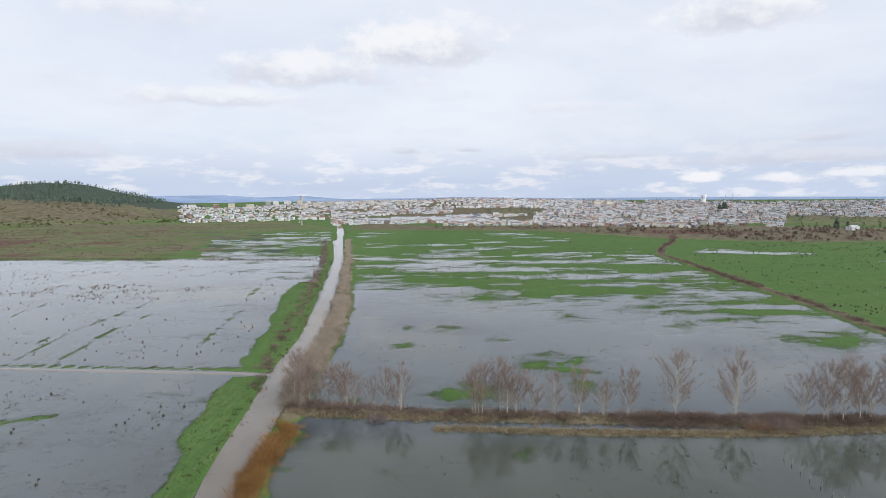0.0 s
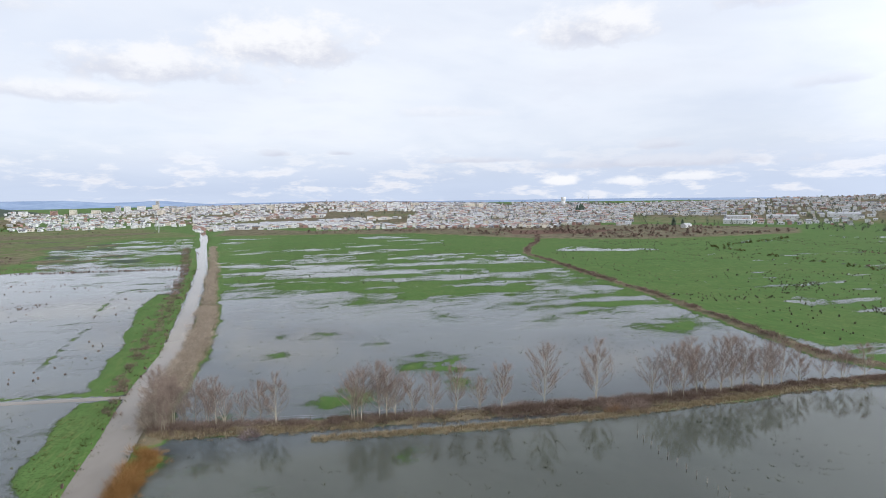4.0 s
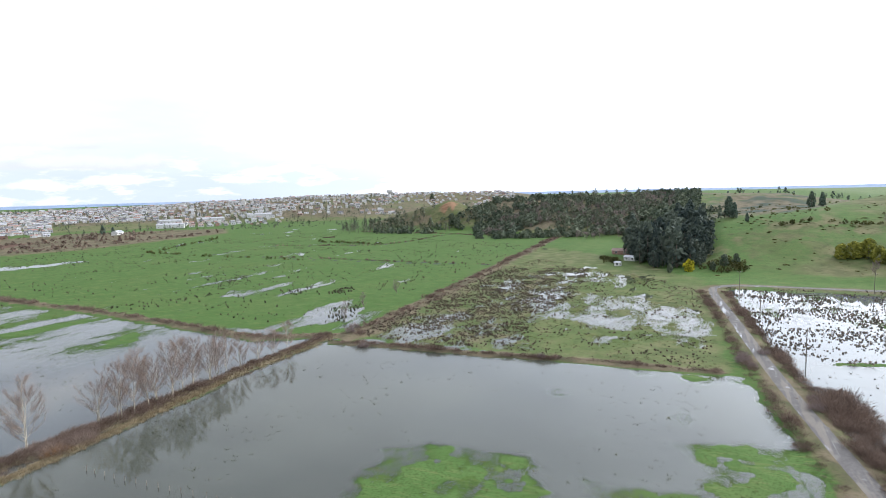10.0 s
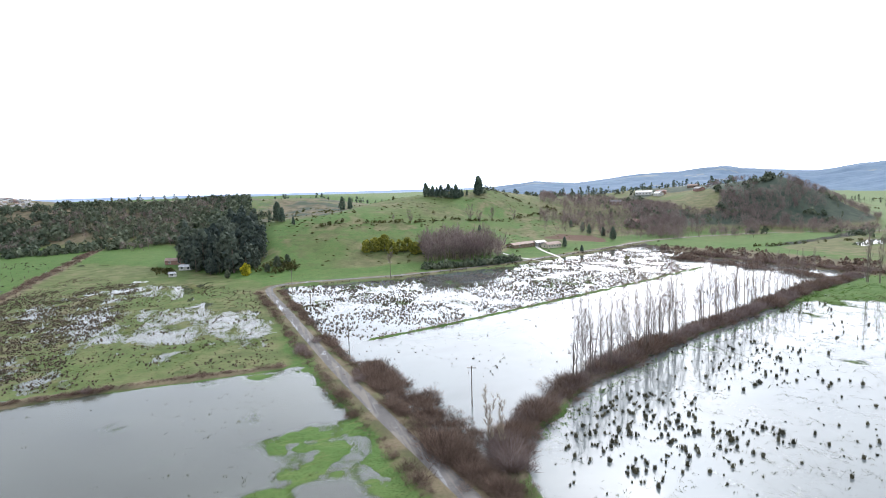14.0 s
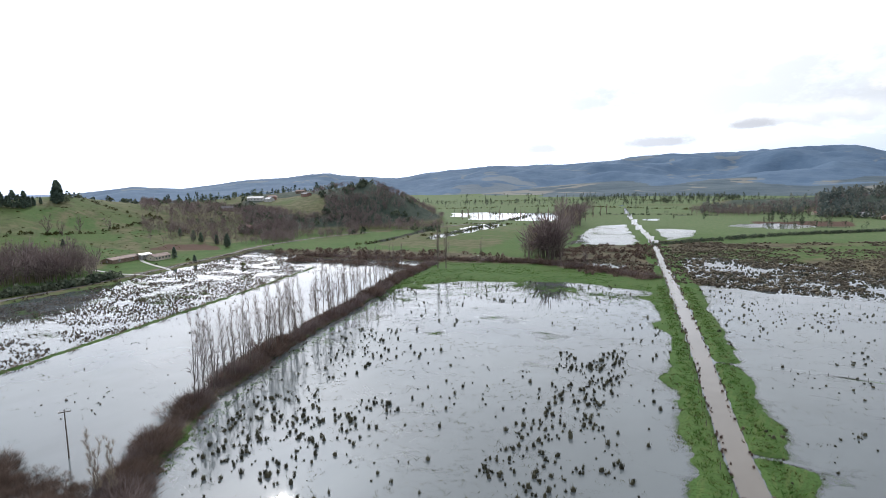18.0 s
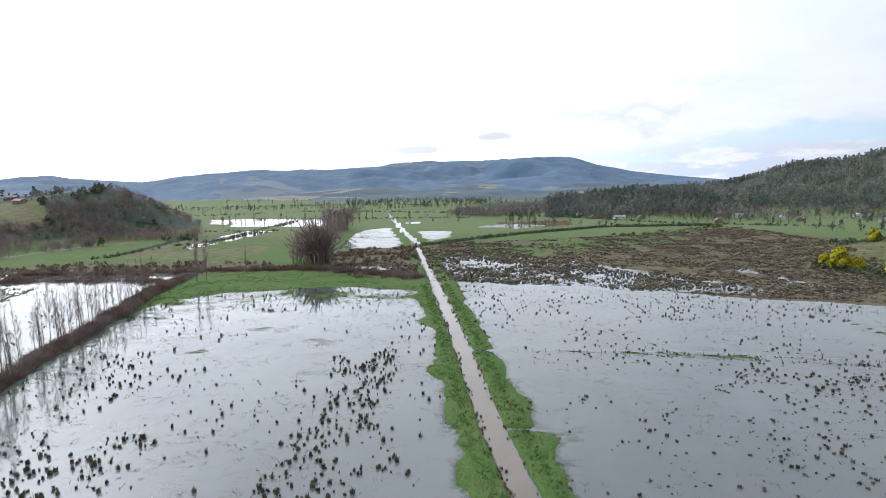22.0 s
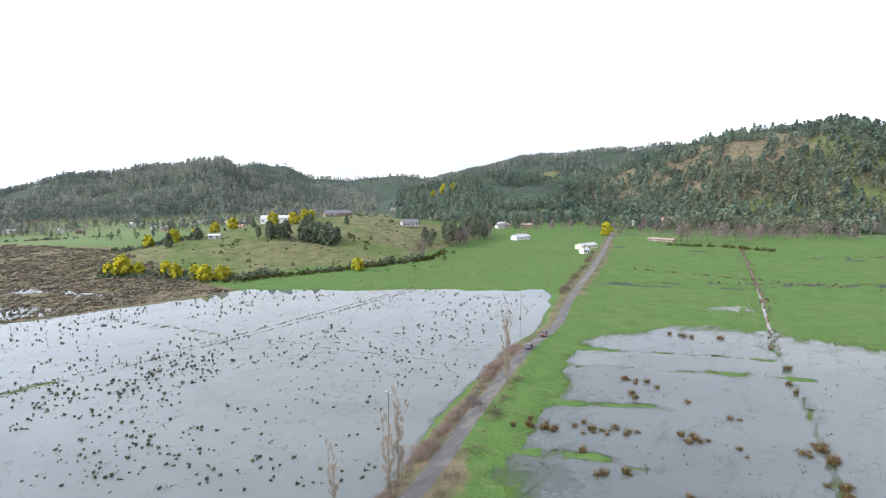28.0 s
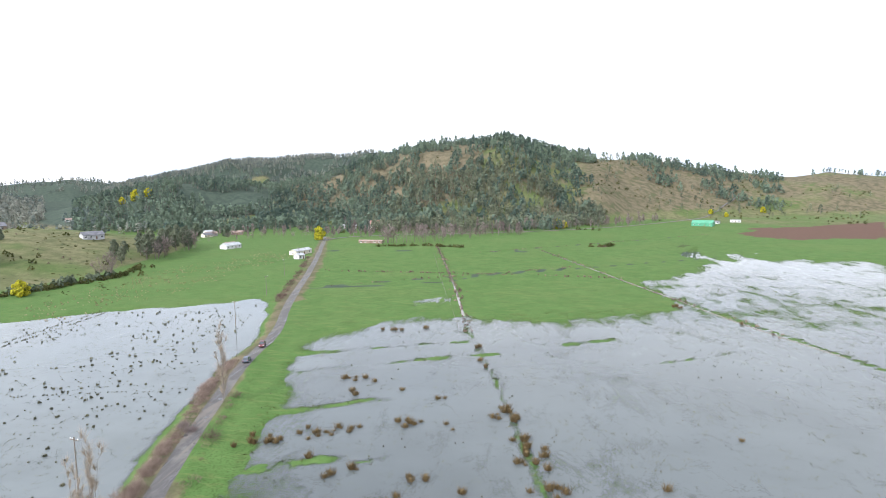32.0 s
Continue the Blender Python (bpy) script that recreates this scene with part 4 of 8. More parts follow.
def road_material():
    n = material("worn_road")
    wide, fine = n.noise(n.place, 0.25, 4.0, 0.6), n.noise(n.place, 3.0, 4.0, 0.6)
    colour = n.mix(n.ramp(fine, 0.3, 0.7), (0.048, 0.044, 0.044), (0.082, 0.076, 0.075))
    colour = n.mix(n.ramp(wide, 0.5, 0.66, 0.0, 0.7), colour, (0.125, 0.117, 0.108))
    rut = n.noise(n.place, 0.55, 4.0, 0.6, stretch=(0.09, 1.0, 1.0), warp=0.4)
    colour = n.mix(n.ramp(rut, 0.52, 0.62, 0.0, 0.7), colour, (0.130, 0.112, 0.096))
    wet = n.calc("MAXIMUM", n.ramp(wide, 0.32, 0.38, 1.0, 0.0), n.ramp(rut, 0.36, 0.43, 1.0, 0.0))
    colour = n.mix(n.calc("MULTIPLY", wet, 0.6), colour, (0.040, 0.038, 0.037))
    return finish(n, colour, n.calc("SUBTRACT", 0.85, n.calc("MULTIPLY", wet, 0.68)), 0.0, fine, 0.25, 0.03, 0.5)


v, f = ribbon(ROAD_LINE, 2.0, lambda x, y: np.maximum(land(x, y)[0] + 0.04, 0.75), 3.0, 0.16, 3.0)
tagged(new("road", mesh_from("road", v, f, road_material(), True)), "narrow worn grey country road with wet patches", "road", kind="structure")
v, f = ribbon(FOOT_ROAD, 2.4, lambda x, y: land(x, y)[0] + 0.18, 4.0, 0.1, 4.0)
tagged(new("foot_road", mesh_from("foot_road", v, f, bpy.data.materials["worn_road"], True)), "grey road along the foot of the wooded hill", "road", kind="structure")


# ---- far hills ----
# two tones by noise; the tones passed in already carry the distance haze
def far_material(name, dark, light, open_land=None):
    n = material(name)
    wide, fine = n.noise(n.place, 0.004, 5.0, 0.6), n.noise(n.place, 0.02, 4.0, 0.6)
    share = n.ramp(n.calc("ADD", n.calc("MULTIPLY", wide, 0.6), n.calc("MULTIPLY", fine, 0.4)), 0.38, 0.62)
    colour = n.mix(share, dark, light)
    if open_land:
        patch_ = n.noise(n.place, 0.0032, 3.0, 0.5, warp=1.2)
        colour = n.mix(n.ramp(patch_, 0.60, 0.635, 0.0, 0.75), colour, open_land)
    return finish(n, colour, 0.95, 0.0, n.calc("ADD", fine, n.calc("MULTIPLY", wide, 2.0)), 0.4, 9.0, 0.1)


def far_range(name, rows, front, depth, mat, label, seed):
    """A range of hills: rows of bearing and height."""
    b = np.arange(rows[0][0], rows[-1][0] + 0.01, 0.16)
    top = np.interp(b, [r_[0] for r_ in rows], [r_[1] for r_ in rows])
    u = np.linspace(0, 1, 46)
    bb, uu = np.meshgrid(np.radians(b), u)
    r = front + depth * uu
    x, y = r * np.sin(bb), r * np.cos(bb)
    spur = fractal(x / 420, y / 420, seed, 5)
    rise = ease(uu * 1.05) * (0.9 + 0.1 * uu)
    z = top[None, :] * np.clip(rise + 1.05 * spur * np.sin(np.clip(uu, 0, 1) * math.pi) + 0.03 * spur, 0, 1.2) - 0.5
    n = len(b)
    verts = np.stack([x, y, z], -1).reshape(-1, 3)
    i, j = np.meshgrid(np.arange(len(u) - 1), np.arange(n - 1), indexing="ij")
    faces = np.stack([i * n + j, (i + 1) * n + j, (i + 1) * n + j + 1, i * n + j + 1], -1).reshape(-1, 4)
    return tagged(new(name, mesh_from(name, verts, faces[:, ::-1], mat, True)), label, "hills", kind="structure")


# the blue-grey of these woods is distance haze put into the colour
HAZE_SPUR = far_material("haze_tinted_spur_woods", (0.060, 0.088, 0.110), (0.098, 0.126, 0.140), (0.230, 0.215, 0.180))
far_range("backdrop_spurs", [(150, 0), (155, 16), (160, 30), (164, 38), (168, 30), (171, 34), (175, 44), (179, 34), (183, 40), (188, 30), (194, 0)], 1500, 1000, HAZE_SPUR, "low wooded spurs with tan fields before the mountains", 53.0)
# hills coloured with the pale blue that haze would give them
HAZE_BLUE = far_material("haze_tinted_hills", (0.16, 0.22, 0.32), (0.22, 0.28, 0.38))
# forest tones moved towards blue in place of haze in the air
HAZE_WOOD = far_material("haze_tinted_forest", (0.074, 0.122, 0.188), (0.104, 0.156, 0.222), (0.165, 0.190, 0.205))
far_range("backdrop_mountains", [(112, 10), (118, 58), (122, 40), (128, 90), (135, 112), (142, 84), (147, 130), (156, 145), (164, 170), (172, 190), (177, 192), (183, 190), (188, 110), (192, 70), (196, 40), (202, 10)], 1650, 2700, HAZE_WOOD, "long forested mountain range in a blue-green haze tint", 51.0)
far_range("backdrop_hills", [(318, 30), (328, 46), (334, 50), (339, 52), (342, 32), (344.5, 36), (346, 44), (347.5, 34), (350, 14), (356, 16), (362, 22), (372, 10), (390, 14), (410, 10), (430, 16), (455, 12), (478, 20)], 4100, 720, HAZE_BLUE, "distant hills behind the town in a haze-blue tint", 57.0)

# ---- makers ----
def part(name, me, parent, label="", at=None):
    """One mesh object under a thing or a part."""
    ob = new(name, me)
    ob.parent = parent
    if at is not None:
        ob.matrix_basis = at
    return tagged(ob, label) if label else ob


def thing(name, at, label, category, group=""):
    ob = new(name)
    ob.empty_display_size = 0.5
    ob.matrix_basis = at
    return tagged(ob, label, category, group)


class Soup:
    """Gathers triangles."""

    def __init__(self):
        self.v, self.f, self.m, self.n = [], [], [], 0

    def add(self, verts, faces, slot=0):
        verts, faces = np.asarray(verts, float).reshape(-1, 3), np.asarray(faces, int).reshape(-1, 3)
        self.v.append(verts)
        self.f.append(faces + self.n)
        self.m.append(np.full(len(faces), slot, np.int32))
        self.n += len(verts)

    def tube(self, path, radii, sides=4, slot=0, join=None):
        """A tapered tube; join: an earlier corner that it grows from. Returns its first corner."""
        first = self.n
        path = np.asarray(path, float)
        ways = np.gradient(path, axis=0)
        ways /= np.maximum(np.linalg.norm(ways, axis=1), 1e-9)[:, None]
        ring = []
        for p, d, r in zip(path, ways, radii):
            a = np.cross(d, (0.31, 0.95, 0.05) if abs(d[2]) > 0.5 else (0, 0, 1.0))
            a /= np.linalg.norm(a)
            b = np.cross(d, a)
            ring.append([p + r * (math.cos(k) * a + math.sin(k) * b) for k in np.arange(sides) * 2 * math.pi / sides])
        faces = []
        for i in range(len(path) - 1):
            for j in range(sides):
                a, b = i * sides + j, i * sides + (j + 1) % sides
                faces += [(a, b, b + sides), (a, b + sides, a + sides)]
        self.add(np.array(ring).reshape(-1, 3), faces, slot)
        if join is not None:
            self.f.append(np.array([(join, first, first + 1)]))
            self.m.append(np.full(1, slot, np.int32))
        return first

    def box(self, low, high, slot=0, turn=0.0, at=(0, 0, 0)):
        x0, y0, z0 = low
        x1, y1, z1 = high
        v = np.array([(x, y, z) for z in (z0, z1) for x, y in ((x0, y0), (x1, y0), (x1, y1), (x0, y1))], float)
        c, s = math.cos(turn), math.sin(turn)
        v = np.stack([v[:, 0] * c - v[:, 1] * s, v[:, 0] * s + v[:, 1] * c, v[:, 2]], -1) + np.array(at)
        quads = [(0, 3, 2, 1), (4, 5, 6, 7), (0, 1, 5, 4), (1, 2, 6, 5), (2, 3, 7, 6), (3, 0, 4, 7)]
        self.add(v, [t for a, b, c_, d in quads for t in ((a, b, c_), (a, c_, d))], slot)

    def arrays(self):
        return np.concatenate(self.v), np.concatenate(self.f), np.concatenate(self.m)

    def mesh(self, name, mats, smooth=False):
        v, f, m = self.arrays()
        me = mesh_from(name, v, f, None, smooth)
        for mat in mats if isinstance(mats, (list, tuple)) else [mats]:
            me.materials.append(mat)
        me.polygons.foreach_set("material_index", m)
        return me


def blades(rng, bases, ways, width):
    """Thin triangles from bases along ways."""
    side = np.cross(ways, rng.normal(size=ways.shape))
    side /= np.maximum(np.linalg.norm(side, axis=1), 1e-9)[:, None]
    side *= np.asarray(width).reshape(-1, 1) if np.ndim(width) else width
    v = np.stack([bases - side, bases + side, bases + ways], 1).reshape(-1, 3)
    return v, np.arange(len(v)).reshape(-1, 3)


def bare_tree(seed, tall, wide, limbs=22, rise=0.8, thick=0.14, twigs=26, bole=0.2, stems=1, fineness=0.014, sway=1.0):
    """Trunk with limbs, and a crown of thin twigs, of a leafless tree."""
    rng = np.random.default_rng(seed)
    wood, fine = Soup(), Soup()
    for s in range(stems):
        h = tall * (1 if s == 0 else rng.uniform(0.75, 1.0))
        lean = rng.normal(0, 0.05 if stems == 1 else 0.13, 2) * h * sway
        foot = rng.normal(0, 0.0 if stems == 1 else 0.25, 2)
        t = np.linspace(0, 1, 7)
        wob = np.cumsum(rng.normal(0, 0.012 * h * sway, (7, 2)), 0) * (t[:, None])
        path = np.column_stack([foot[0] + lean[0] * t ** 1.4 + wob[:, 0], foot[1] + lean[1] * t ** 1.4 + wob[:, 1], h * t - 0.2])
        stem = wood.tube(path, thick * (1.05 - t) ** 0.9, 5, 0, 0 if s else None)
        for k in range(limbs // stems):
            u = bole + (0.97 - bole) * (k + rng.random()) / (limbs / stems)
            start = np.array([np.interp(u, t, path[:, i]) for i in range(3)])
            turn = rng.uniform(0, 2 * math.pi)
            length = wide * (0.35 + 0.75 * math.sin(math.pi * min(1, u * 0.9 + 0.12)) ** 0.8) * rng.uniform(0.6, 1.15) * (1.12 - 0.35 * u)
            out = np.array([math.cos(turn), math.sin(turn), 0])
            p = [start]
            for i in range(3):
                tilt = rise * (0.65 + 0.35 * i / 2) + rng.normal(0, 0.08)
                p.append(p[-1] + length / 3 * (out * math.cos(tilt * 1.5) + np.array([0, 0, math.sin(tilt * 1.5)]) + rng.normal(0, 0.08, 3)))
            wood.tube(p, thick * 0.30 * (1.1 - u) * np.array([1, 0.7, 0.4, 0.12]) + 0.008, 3, 0, stem + 5 * int(round(u * 6)))
            n = max(8, int(twigs * (0.6 + length / wide)))
            at = rng.uniform(0.25, 1.0, n) * 3
            base = np.column_stack([np.interp(at, range(4), [q[i] for q in p]) for i in range(3)])
            way_ = rng.normal(0, 0.5 if rise < 0.9 else 0.34, (n, 3)) + out * 0.35 + np.array([0, 0, 0.95 * rise + 0.15])
            way_ *= (rng.uniform(0.35, 1.0, n) * 0.085 * tall / np.linalg.norm(way_, axis=1))[:, None]
            v_, f_ = blades(rng, base, way_, fineness)
            fine.add(v_, f_)
            tips = base + way_ * 0.6
            way2 = way_ * 0.5 + rng.normal(0, 0.028 * tall, way_.shape)
            v_, f_ = blades(rng, tips, way2, fineness * 0.75)
            fine.add(v_, f_)
    return wood, fine


def crowned(seed, tall, wide, clumps=30, leaves=10, bole=0.12, size=0.3, cone=0.7, sides=3):
    """Trunk, and a lumpy crown of leaf clumps whose leaves lie along its surface; cone: how far it tapers."""
    rng = np.random.default_rng(seed)
    wood, green = Soup(), Soup()
    wood.tube([(0, 0, -0.3), (0.01 * tall, 0, tall * 0.45), (0, 0, tall * 0.9)], [0.026 * tall, 0.016 * tall, 0.004 * tall], sides)
    lop = rng.uniform(0.75, 1.2, 5)
    for k in range(clumps):
        u = (k + rng.random()) / clumps
        a = 2.4 * k + rng.normal(0, 0.5)
        reach = wide * (1 - u) ** cone * min(1.0, 0.5 + 2.5 * u) * lop[int(a / 1.2566) % 5]
        rad = reach * rng.uniform(0.45, 0.92) if u < 0.9 else reach * 0.3
        c = np.array([math.cos(a) * rad, math.sin(a) * rad, tall * (bole + (0.94 - bole) * u)])
        ball = wide * rng.uniform(0.26, 0.42) * (1 - 0.45 * u * cone)
        out = rng.normal(size=(leaves, 3)) + (0.5 * math.cos(a), 0.5 * math.sin(a), 0.55)
        out /= np.linalg.norm(out, axis=1)[:, None]
        p = c + out * ball * rng.uniform(0.7, 1.05, (leaves, 1)) * (1, 1, 0.8)
        lie = out + rng.normal(0, 0.28, out.shape)
        e1 = np.cross(lie, rng.normal(size=out.shape))
        e1 *= (size * wide * rng.uniform(0.7, 1.3, leaves) / np.linalg.norm(e1, axis=1))[:, None]
        e2 = np.cross(lie / np.linalg.norm(lie, axis=1)[:, None], e1)
        v_ = np.stack([p - e1 * 0.6 - e2 * 0.35, p + e1 * 0.6 - e2 * 0.35, p + e2 * 0.75], 1).reshape(-1, 3)
        green.add(v_, np.arange(len(v_)).reshape(-1, 3))
    return wood, green


def tuft(seed, tall, wide, count, lean=0.35, width=0.05, core=6):
    """A clump of upright blades."""
    rng = np.random.default_rng(seed)
    s = Soup()
    if core:
        n = core
        a = np.arange(n) * 2 * math.pi / n
        r = wide * rng.uniform(0.35, 0.6, n)
        low = np.column_stack([r * np.cos(a), r * np.sin(a), a * 0 - 0.1])
        top = np.column_stack([r * 0.75 * np.cos(a + 0.3), r * 0.75 * np.sin(a + 0.3), tall * rng.uniform(0.45, 0.75, n)])
        faces = []
        for j in range(n):
            k = (j + 1) % n
            faces += [(j, k, n + k), (j, n + k, n + j), (n + j, n + k, 2 * n)]
        s.add(np.vstack([low, top, [[0, 0, tall * 0.7]]]), faces)
    a, q = rng.uniform(0, 2 * math.pi, count), np.sqrt(rng.random(count))
    base = np.column_stack([np.cos(a) * q * wide * 0.55, np.sin(a) * q * wide * 0.55, a * 0 - 0.05])
    way_ = np.column_stack([np.cos(a) * q * lean * tall, np.sin(a) * q * lean * tall, tall * rng.uniform(0.65, 1.1, count)]) + rng.normal(0, 0.06 * tall, (count, 3))
    v_, f_ = blades(rng, base, way_, width * rng.uniform(0.6, 1.3, count))
    s.add(v_, f_)
    return s


def thicket(seed, tall, wide, count=90, width=0.03):
    """A rounded mass of twigs."""
    rng = np.random.default_rng(seed)
    s = Soup()
    a, q = rng.uniform(0, 2 * math.pi, count), np.sqrt(rng.random(count))
    base = np.column_stack([np.cos(a) * q * wide * 0.8, np.sin(a) * q * wide * 0.8, rng.uniform(-0.05, 0.55, count) * tall * (1 - 0.6 * q)])
    way_ = np.column_stack([np.cos(a) * (0.2 + 0.5 * q), np.sin(a) * (0.2 + 0.5 * q), rng.uniform(0.25, 0.9, count)]) + rng.normal(0, 0.35, (count, 3))
    way_ *= (tall * rng.uniform(0.35, 0.75, count) / np.linalg.norm(way_, axis=1))[:, None]
    v_, f_ = blades(rng, base, way_, width * rng.uniform(0.6, 1.6, count))
    s.add(v_, f_)
    return s


def scatter(name, kinds, spots, mats, label, category, sizes=(0.8, 1.25), seed=1, squash=0.15, sink=0.0, lumps=0.0, stand=0.0):
    """One object of many plants: kinds is a list of Soups, spots an array of x, y."""
    rng = np.random.default_rng(seed)
    spots = np.asarray(spots, float).reshape(-1, 2)
    spots = spots[np.maximum.reduce([inside(spots[:, 0], spots[:, 1], ring, 1.0) for ring in CLEARINGS]) < 0.5]
    z = np.maximum(land(spots[:, 0], spots[:, 1])[0], -0.04) - sink
    pick = rng.integers(0, len(kinds), len(spots))
    size, turn = sizes[0] + (sizes[1] - sizes[0]) * rng.random(len(spots)) ** 1.5, rng.uniform(0, 2 * math.pi, len(spots))
    size = size * (1 + lumps * 3.2 * fractal(spots[:, 0] / 8, spots[:, 1] / 8, seed + 0.3, 3)).clip(0.35, 1.6)
    up = size * rng.uniform(1 - squash, 1 + squash, len(spots))
    vs, fs, ms, ts, n = [], [], [], [], 0
    tint = rng.uniform(-0.5, 0.5, len(spots)) * (1 - 0.5 * stand) + stand * 2.2 * fractal(spots[:, 0] / 110, spots[:, 1] / 110, seed + 0.7, 3)
    for k, kind in enumerate(kinds):
        at = np.nonzero(pick == k)[0]
        if not len(at):
            continue
        v_, f_, m_ = kind.arrays()
        c, s = (np.cos(turn[at]) * size[at])[:, None], (np.sin(turn[at]) * size[at])[:, None]
        x_ = v_[None, :, 0] * c - v_[None, :, 1] * s + spots[at, 0][:, None]
        y_ = v_[None, :, 0] * s + v_[None, :, 1] * c + spots[at, 1][:, None]
        z_ = v_[None, :, 2] * up[at][:, None] + z[at][:, None]
        vs.append(np.stack([x_, y_, z_], -1).reshape(-1, 3))
        fs.append((f_[None] + (np.arange(len(at)) * len(v_))[:, None, None]).reshape(-1, 3) + n)
        ms.append(np.tile(m_, len(at)))
        ts.append(np.repeat(tint[at], len(v_)))
        n += len(at) * len(v_)
    if not vs:
        return None
    me = mesh_from(name, np.concatenate(vs), np.concatenate(fs))
    for mat in mats if isinstance(mats, (list, tuple)) else [mats]:
        me.materials.append(mat)
    me.polygons.foreach_set("material_index", np.concatenate(ms))
    me.attributes.new("tint", "FLOAT", "POINT").data.foreach_set("value", np.concatenate(ts).astype(np.float32))
    return tagged(new(name, me), label, category, kind="stuff")


def both(pair):
    """Wood in slot 0 and crown in slot 1, in one Soup."""
    s = Soup()
    for slot, piece in enumerate(pair):
        v_, f_, _ = piece.arrays()
        s.add(v_, f_, slot)
    return s


def along(line, gap, spread, seed=1, shift=0.0):
    """Spots strewn along a polyline."""
    rng = np.random.default_rng(seed)
    pts = np.array(line, float)
    run = np.concatenate([[0], np.cumsum(np.hypot(*np.diff(pts, axis=0).T))])
    n = int(run[-1] / gap)
    at = np.sort(rng.uniform(0, run[-1], n))
    p = np.column_stack([np.interp(at, run, pts[:, 0]), np.interp(at, run, pts[:, 1])])
    q = np.column_stack([np.interp(at + 1, run, pts[:, 0]), np.interp(at + 1, run, pts[:, 1])]) - np.column_stack([np.interp(at - 1, run, pts[:, 0]), np.interp(at - 1, run, pts[:, 1])])
    q /= np.maximum(np.hypot(q[:, 0], q[:, 1]), 1e-6)[:, None]
    off = shift + rng.normal(0, spread, n)
    return p + np.column_stack([-q[:, 1], q[:, 0]]) * off[:, None]


def within(ring, count, seed=1, clump=0.0, size=12.0, keep=None):
    """Spots strewn in a polygon, gathered into patches by clump (0 to 1)."""
    rng = np.random.default_rng(seed)
    ring_ = np.array(ring, float)
    low, high = ring_.min(0), ring_.max(0)
    p = rng.uniform(low, high, (count * 6, 2))
    ok = inside(p[:, 0], p[:, 1], list(map(tuple, ring)), 0.5) > 0.5
    if clump:
        ok &= fractal(p[:, 0] / size, p[:, 1] / size, seed + 0.5, 3) + rng.normal(0, 0.06, len(p)) > (clump - 0.5) * 0.4
    if keep is not None:
        ok &= keep(p[:, 0], p[:, 1])
    return p[ok][:count]


def fan(b0, b1, r0, r1, count, seed=1, clump=0.0, size=60.0):
    """Spots strewn between two bearings and two distances."""
    rng = np.random.default_rng(seed)
    n = count * 6
    b = np.radians(rng.uniform(b0, b1, n))
    r = np.sqrt(rng.uniform(r0 ** 2, r1 ** 2, n))
    p = np.column_stack([r * np.sin(b), r * np.cos(b)])
    if clump:
        p = p[fractal(p[:, 0] / size, p[:, 1] / size, seed + 0.5, 3) + rng.normal(0, 0.05, n) > (clump - 0.5) * 0.4]
    return p[:count]


BARK_PALE = simple("pale_bark", (0.24, 0.212, 0.160), (0.50, 0.450, 0.350), 1.5, 0.85)
BARK = simple("grey_bark", (0.110, 0.092, 0.078), (0.210, 0.180, 0.152), 1.5, 0.9)
TWIG = simple("brown_twigs", (0.165, 0.120, 0.098), (0.290, 0.222, 0.186), 1.0, 0.9, by_piece=0.5, thin=0.30)
TWIG_RED = simple("reddish_twigs", (0.130, 0.100, 0.096), (0.245, 0.198, 0.188), 0.4, 0.9, by_piece=0.5, thin=0.30)
TWIG_PALE = simple("straw_twigs", (0.240, 0.195, 0.150), (0.390, 0.330, 0.265), 0.6, 0.9, by_piece=0.5, thin=0.30)
BRAMBLE = simple("bramble", (0.084, 0.060, 0.049), (0.210, 0.152, 0.122), 0.3, 0.9, by_piece=0.6, thin=0.20)
WILLOW = simple("orange_withies", (0.20, 0.105, 0.036), (0.36, 0.205, 0.080), 0.5, 0.9, by_piece=0.6)
REED = simple("dead_rushes", (0.066, 0.046, 0.022), (0.165, 0.118, 0.058), 0.6, 0.9, by_piece=0.6, thin=0.25)
STRAW = simple("straw", (0.190, 0.148, 0.088), (0.370, 0.305, 0.200), 0.6, 0.9, by_piece=0.6, thin=0.30)
RUSH = simple("green_rushes", (0.044, 0.045, 0.032), (0.110, 0.105, 0.070), 0.3, 0.85, by_piece=0.6, thin=0.15)
MOOR = simple("marsh_scrub", (0.082, 0.068, 0.052), (0.190, 0.160, 0.116), 0.06, 0.9, by_piece=0.4, thin=0.2)
HEATHER = simple("brown_rushes", (0.056, 0.045, 0.036), (0.135, 0.106, 0.081), 0.3, 0.9, by_piece=0.4, thin=0.12)
SWARD = simple("bright_grass", (0.044, 0.098, 0.020), (0.120, 0.205, 0.052), 0.3, 0.85, by_piece=0.4, thin=0.35)
RUSH_LIGHT = simple("olive_rushes", (0.040, 0.046, 0.014), (0.100, 0.100, 0.036), 0.3, 0.85, by_piece=0.6, thin=0.30)
PINE = simple("pine_needles", (0.054, 0.082, 0.068), (0.138, 0.180, 0.128), 0.08, 0.8, by_piece=0.3, thin=0.15)
GUM = simple("gum_leaves", (0.068, 0.084, 0.058), (0.160, 0.174, 0.116), 0.08, 0.75, by_piece=0.3, thin=0.20)
GROVE = simple("grove_needles", (0.042, 0.060, 0.055), (0.112, 0.136, 0.104), 0.15, 0.8, by_piece=0.3, thin=0.10)
BUDS = simple("olive_bloom", (0.085, 0.100, 0.026), (0.34, 0.330, 0.060), 0.3, 0.8, by_piece=0.4, thin=0.30)
LEAF = simple("dark_leaves", (0.062, 0.084, 0.058), (0.128, 0.150, 0.098), 0.15, 0.75, by_piece=0.3, thin=0.15)
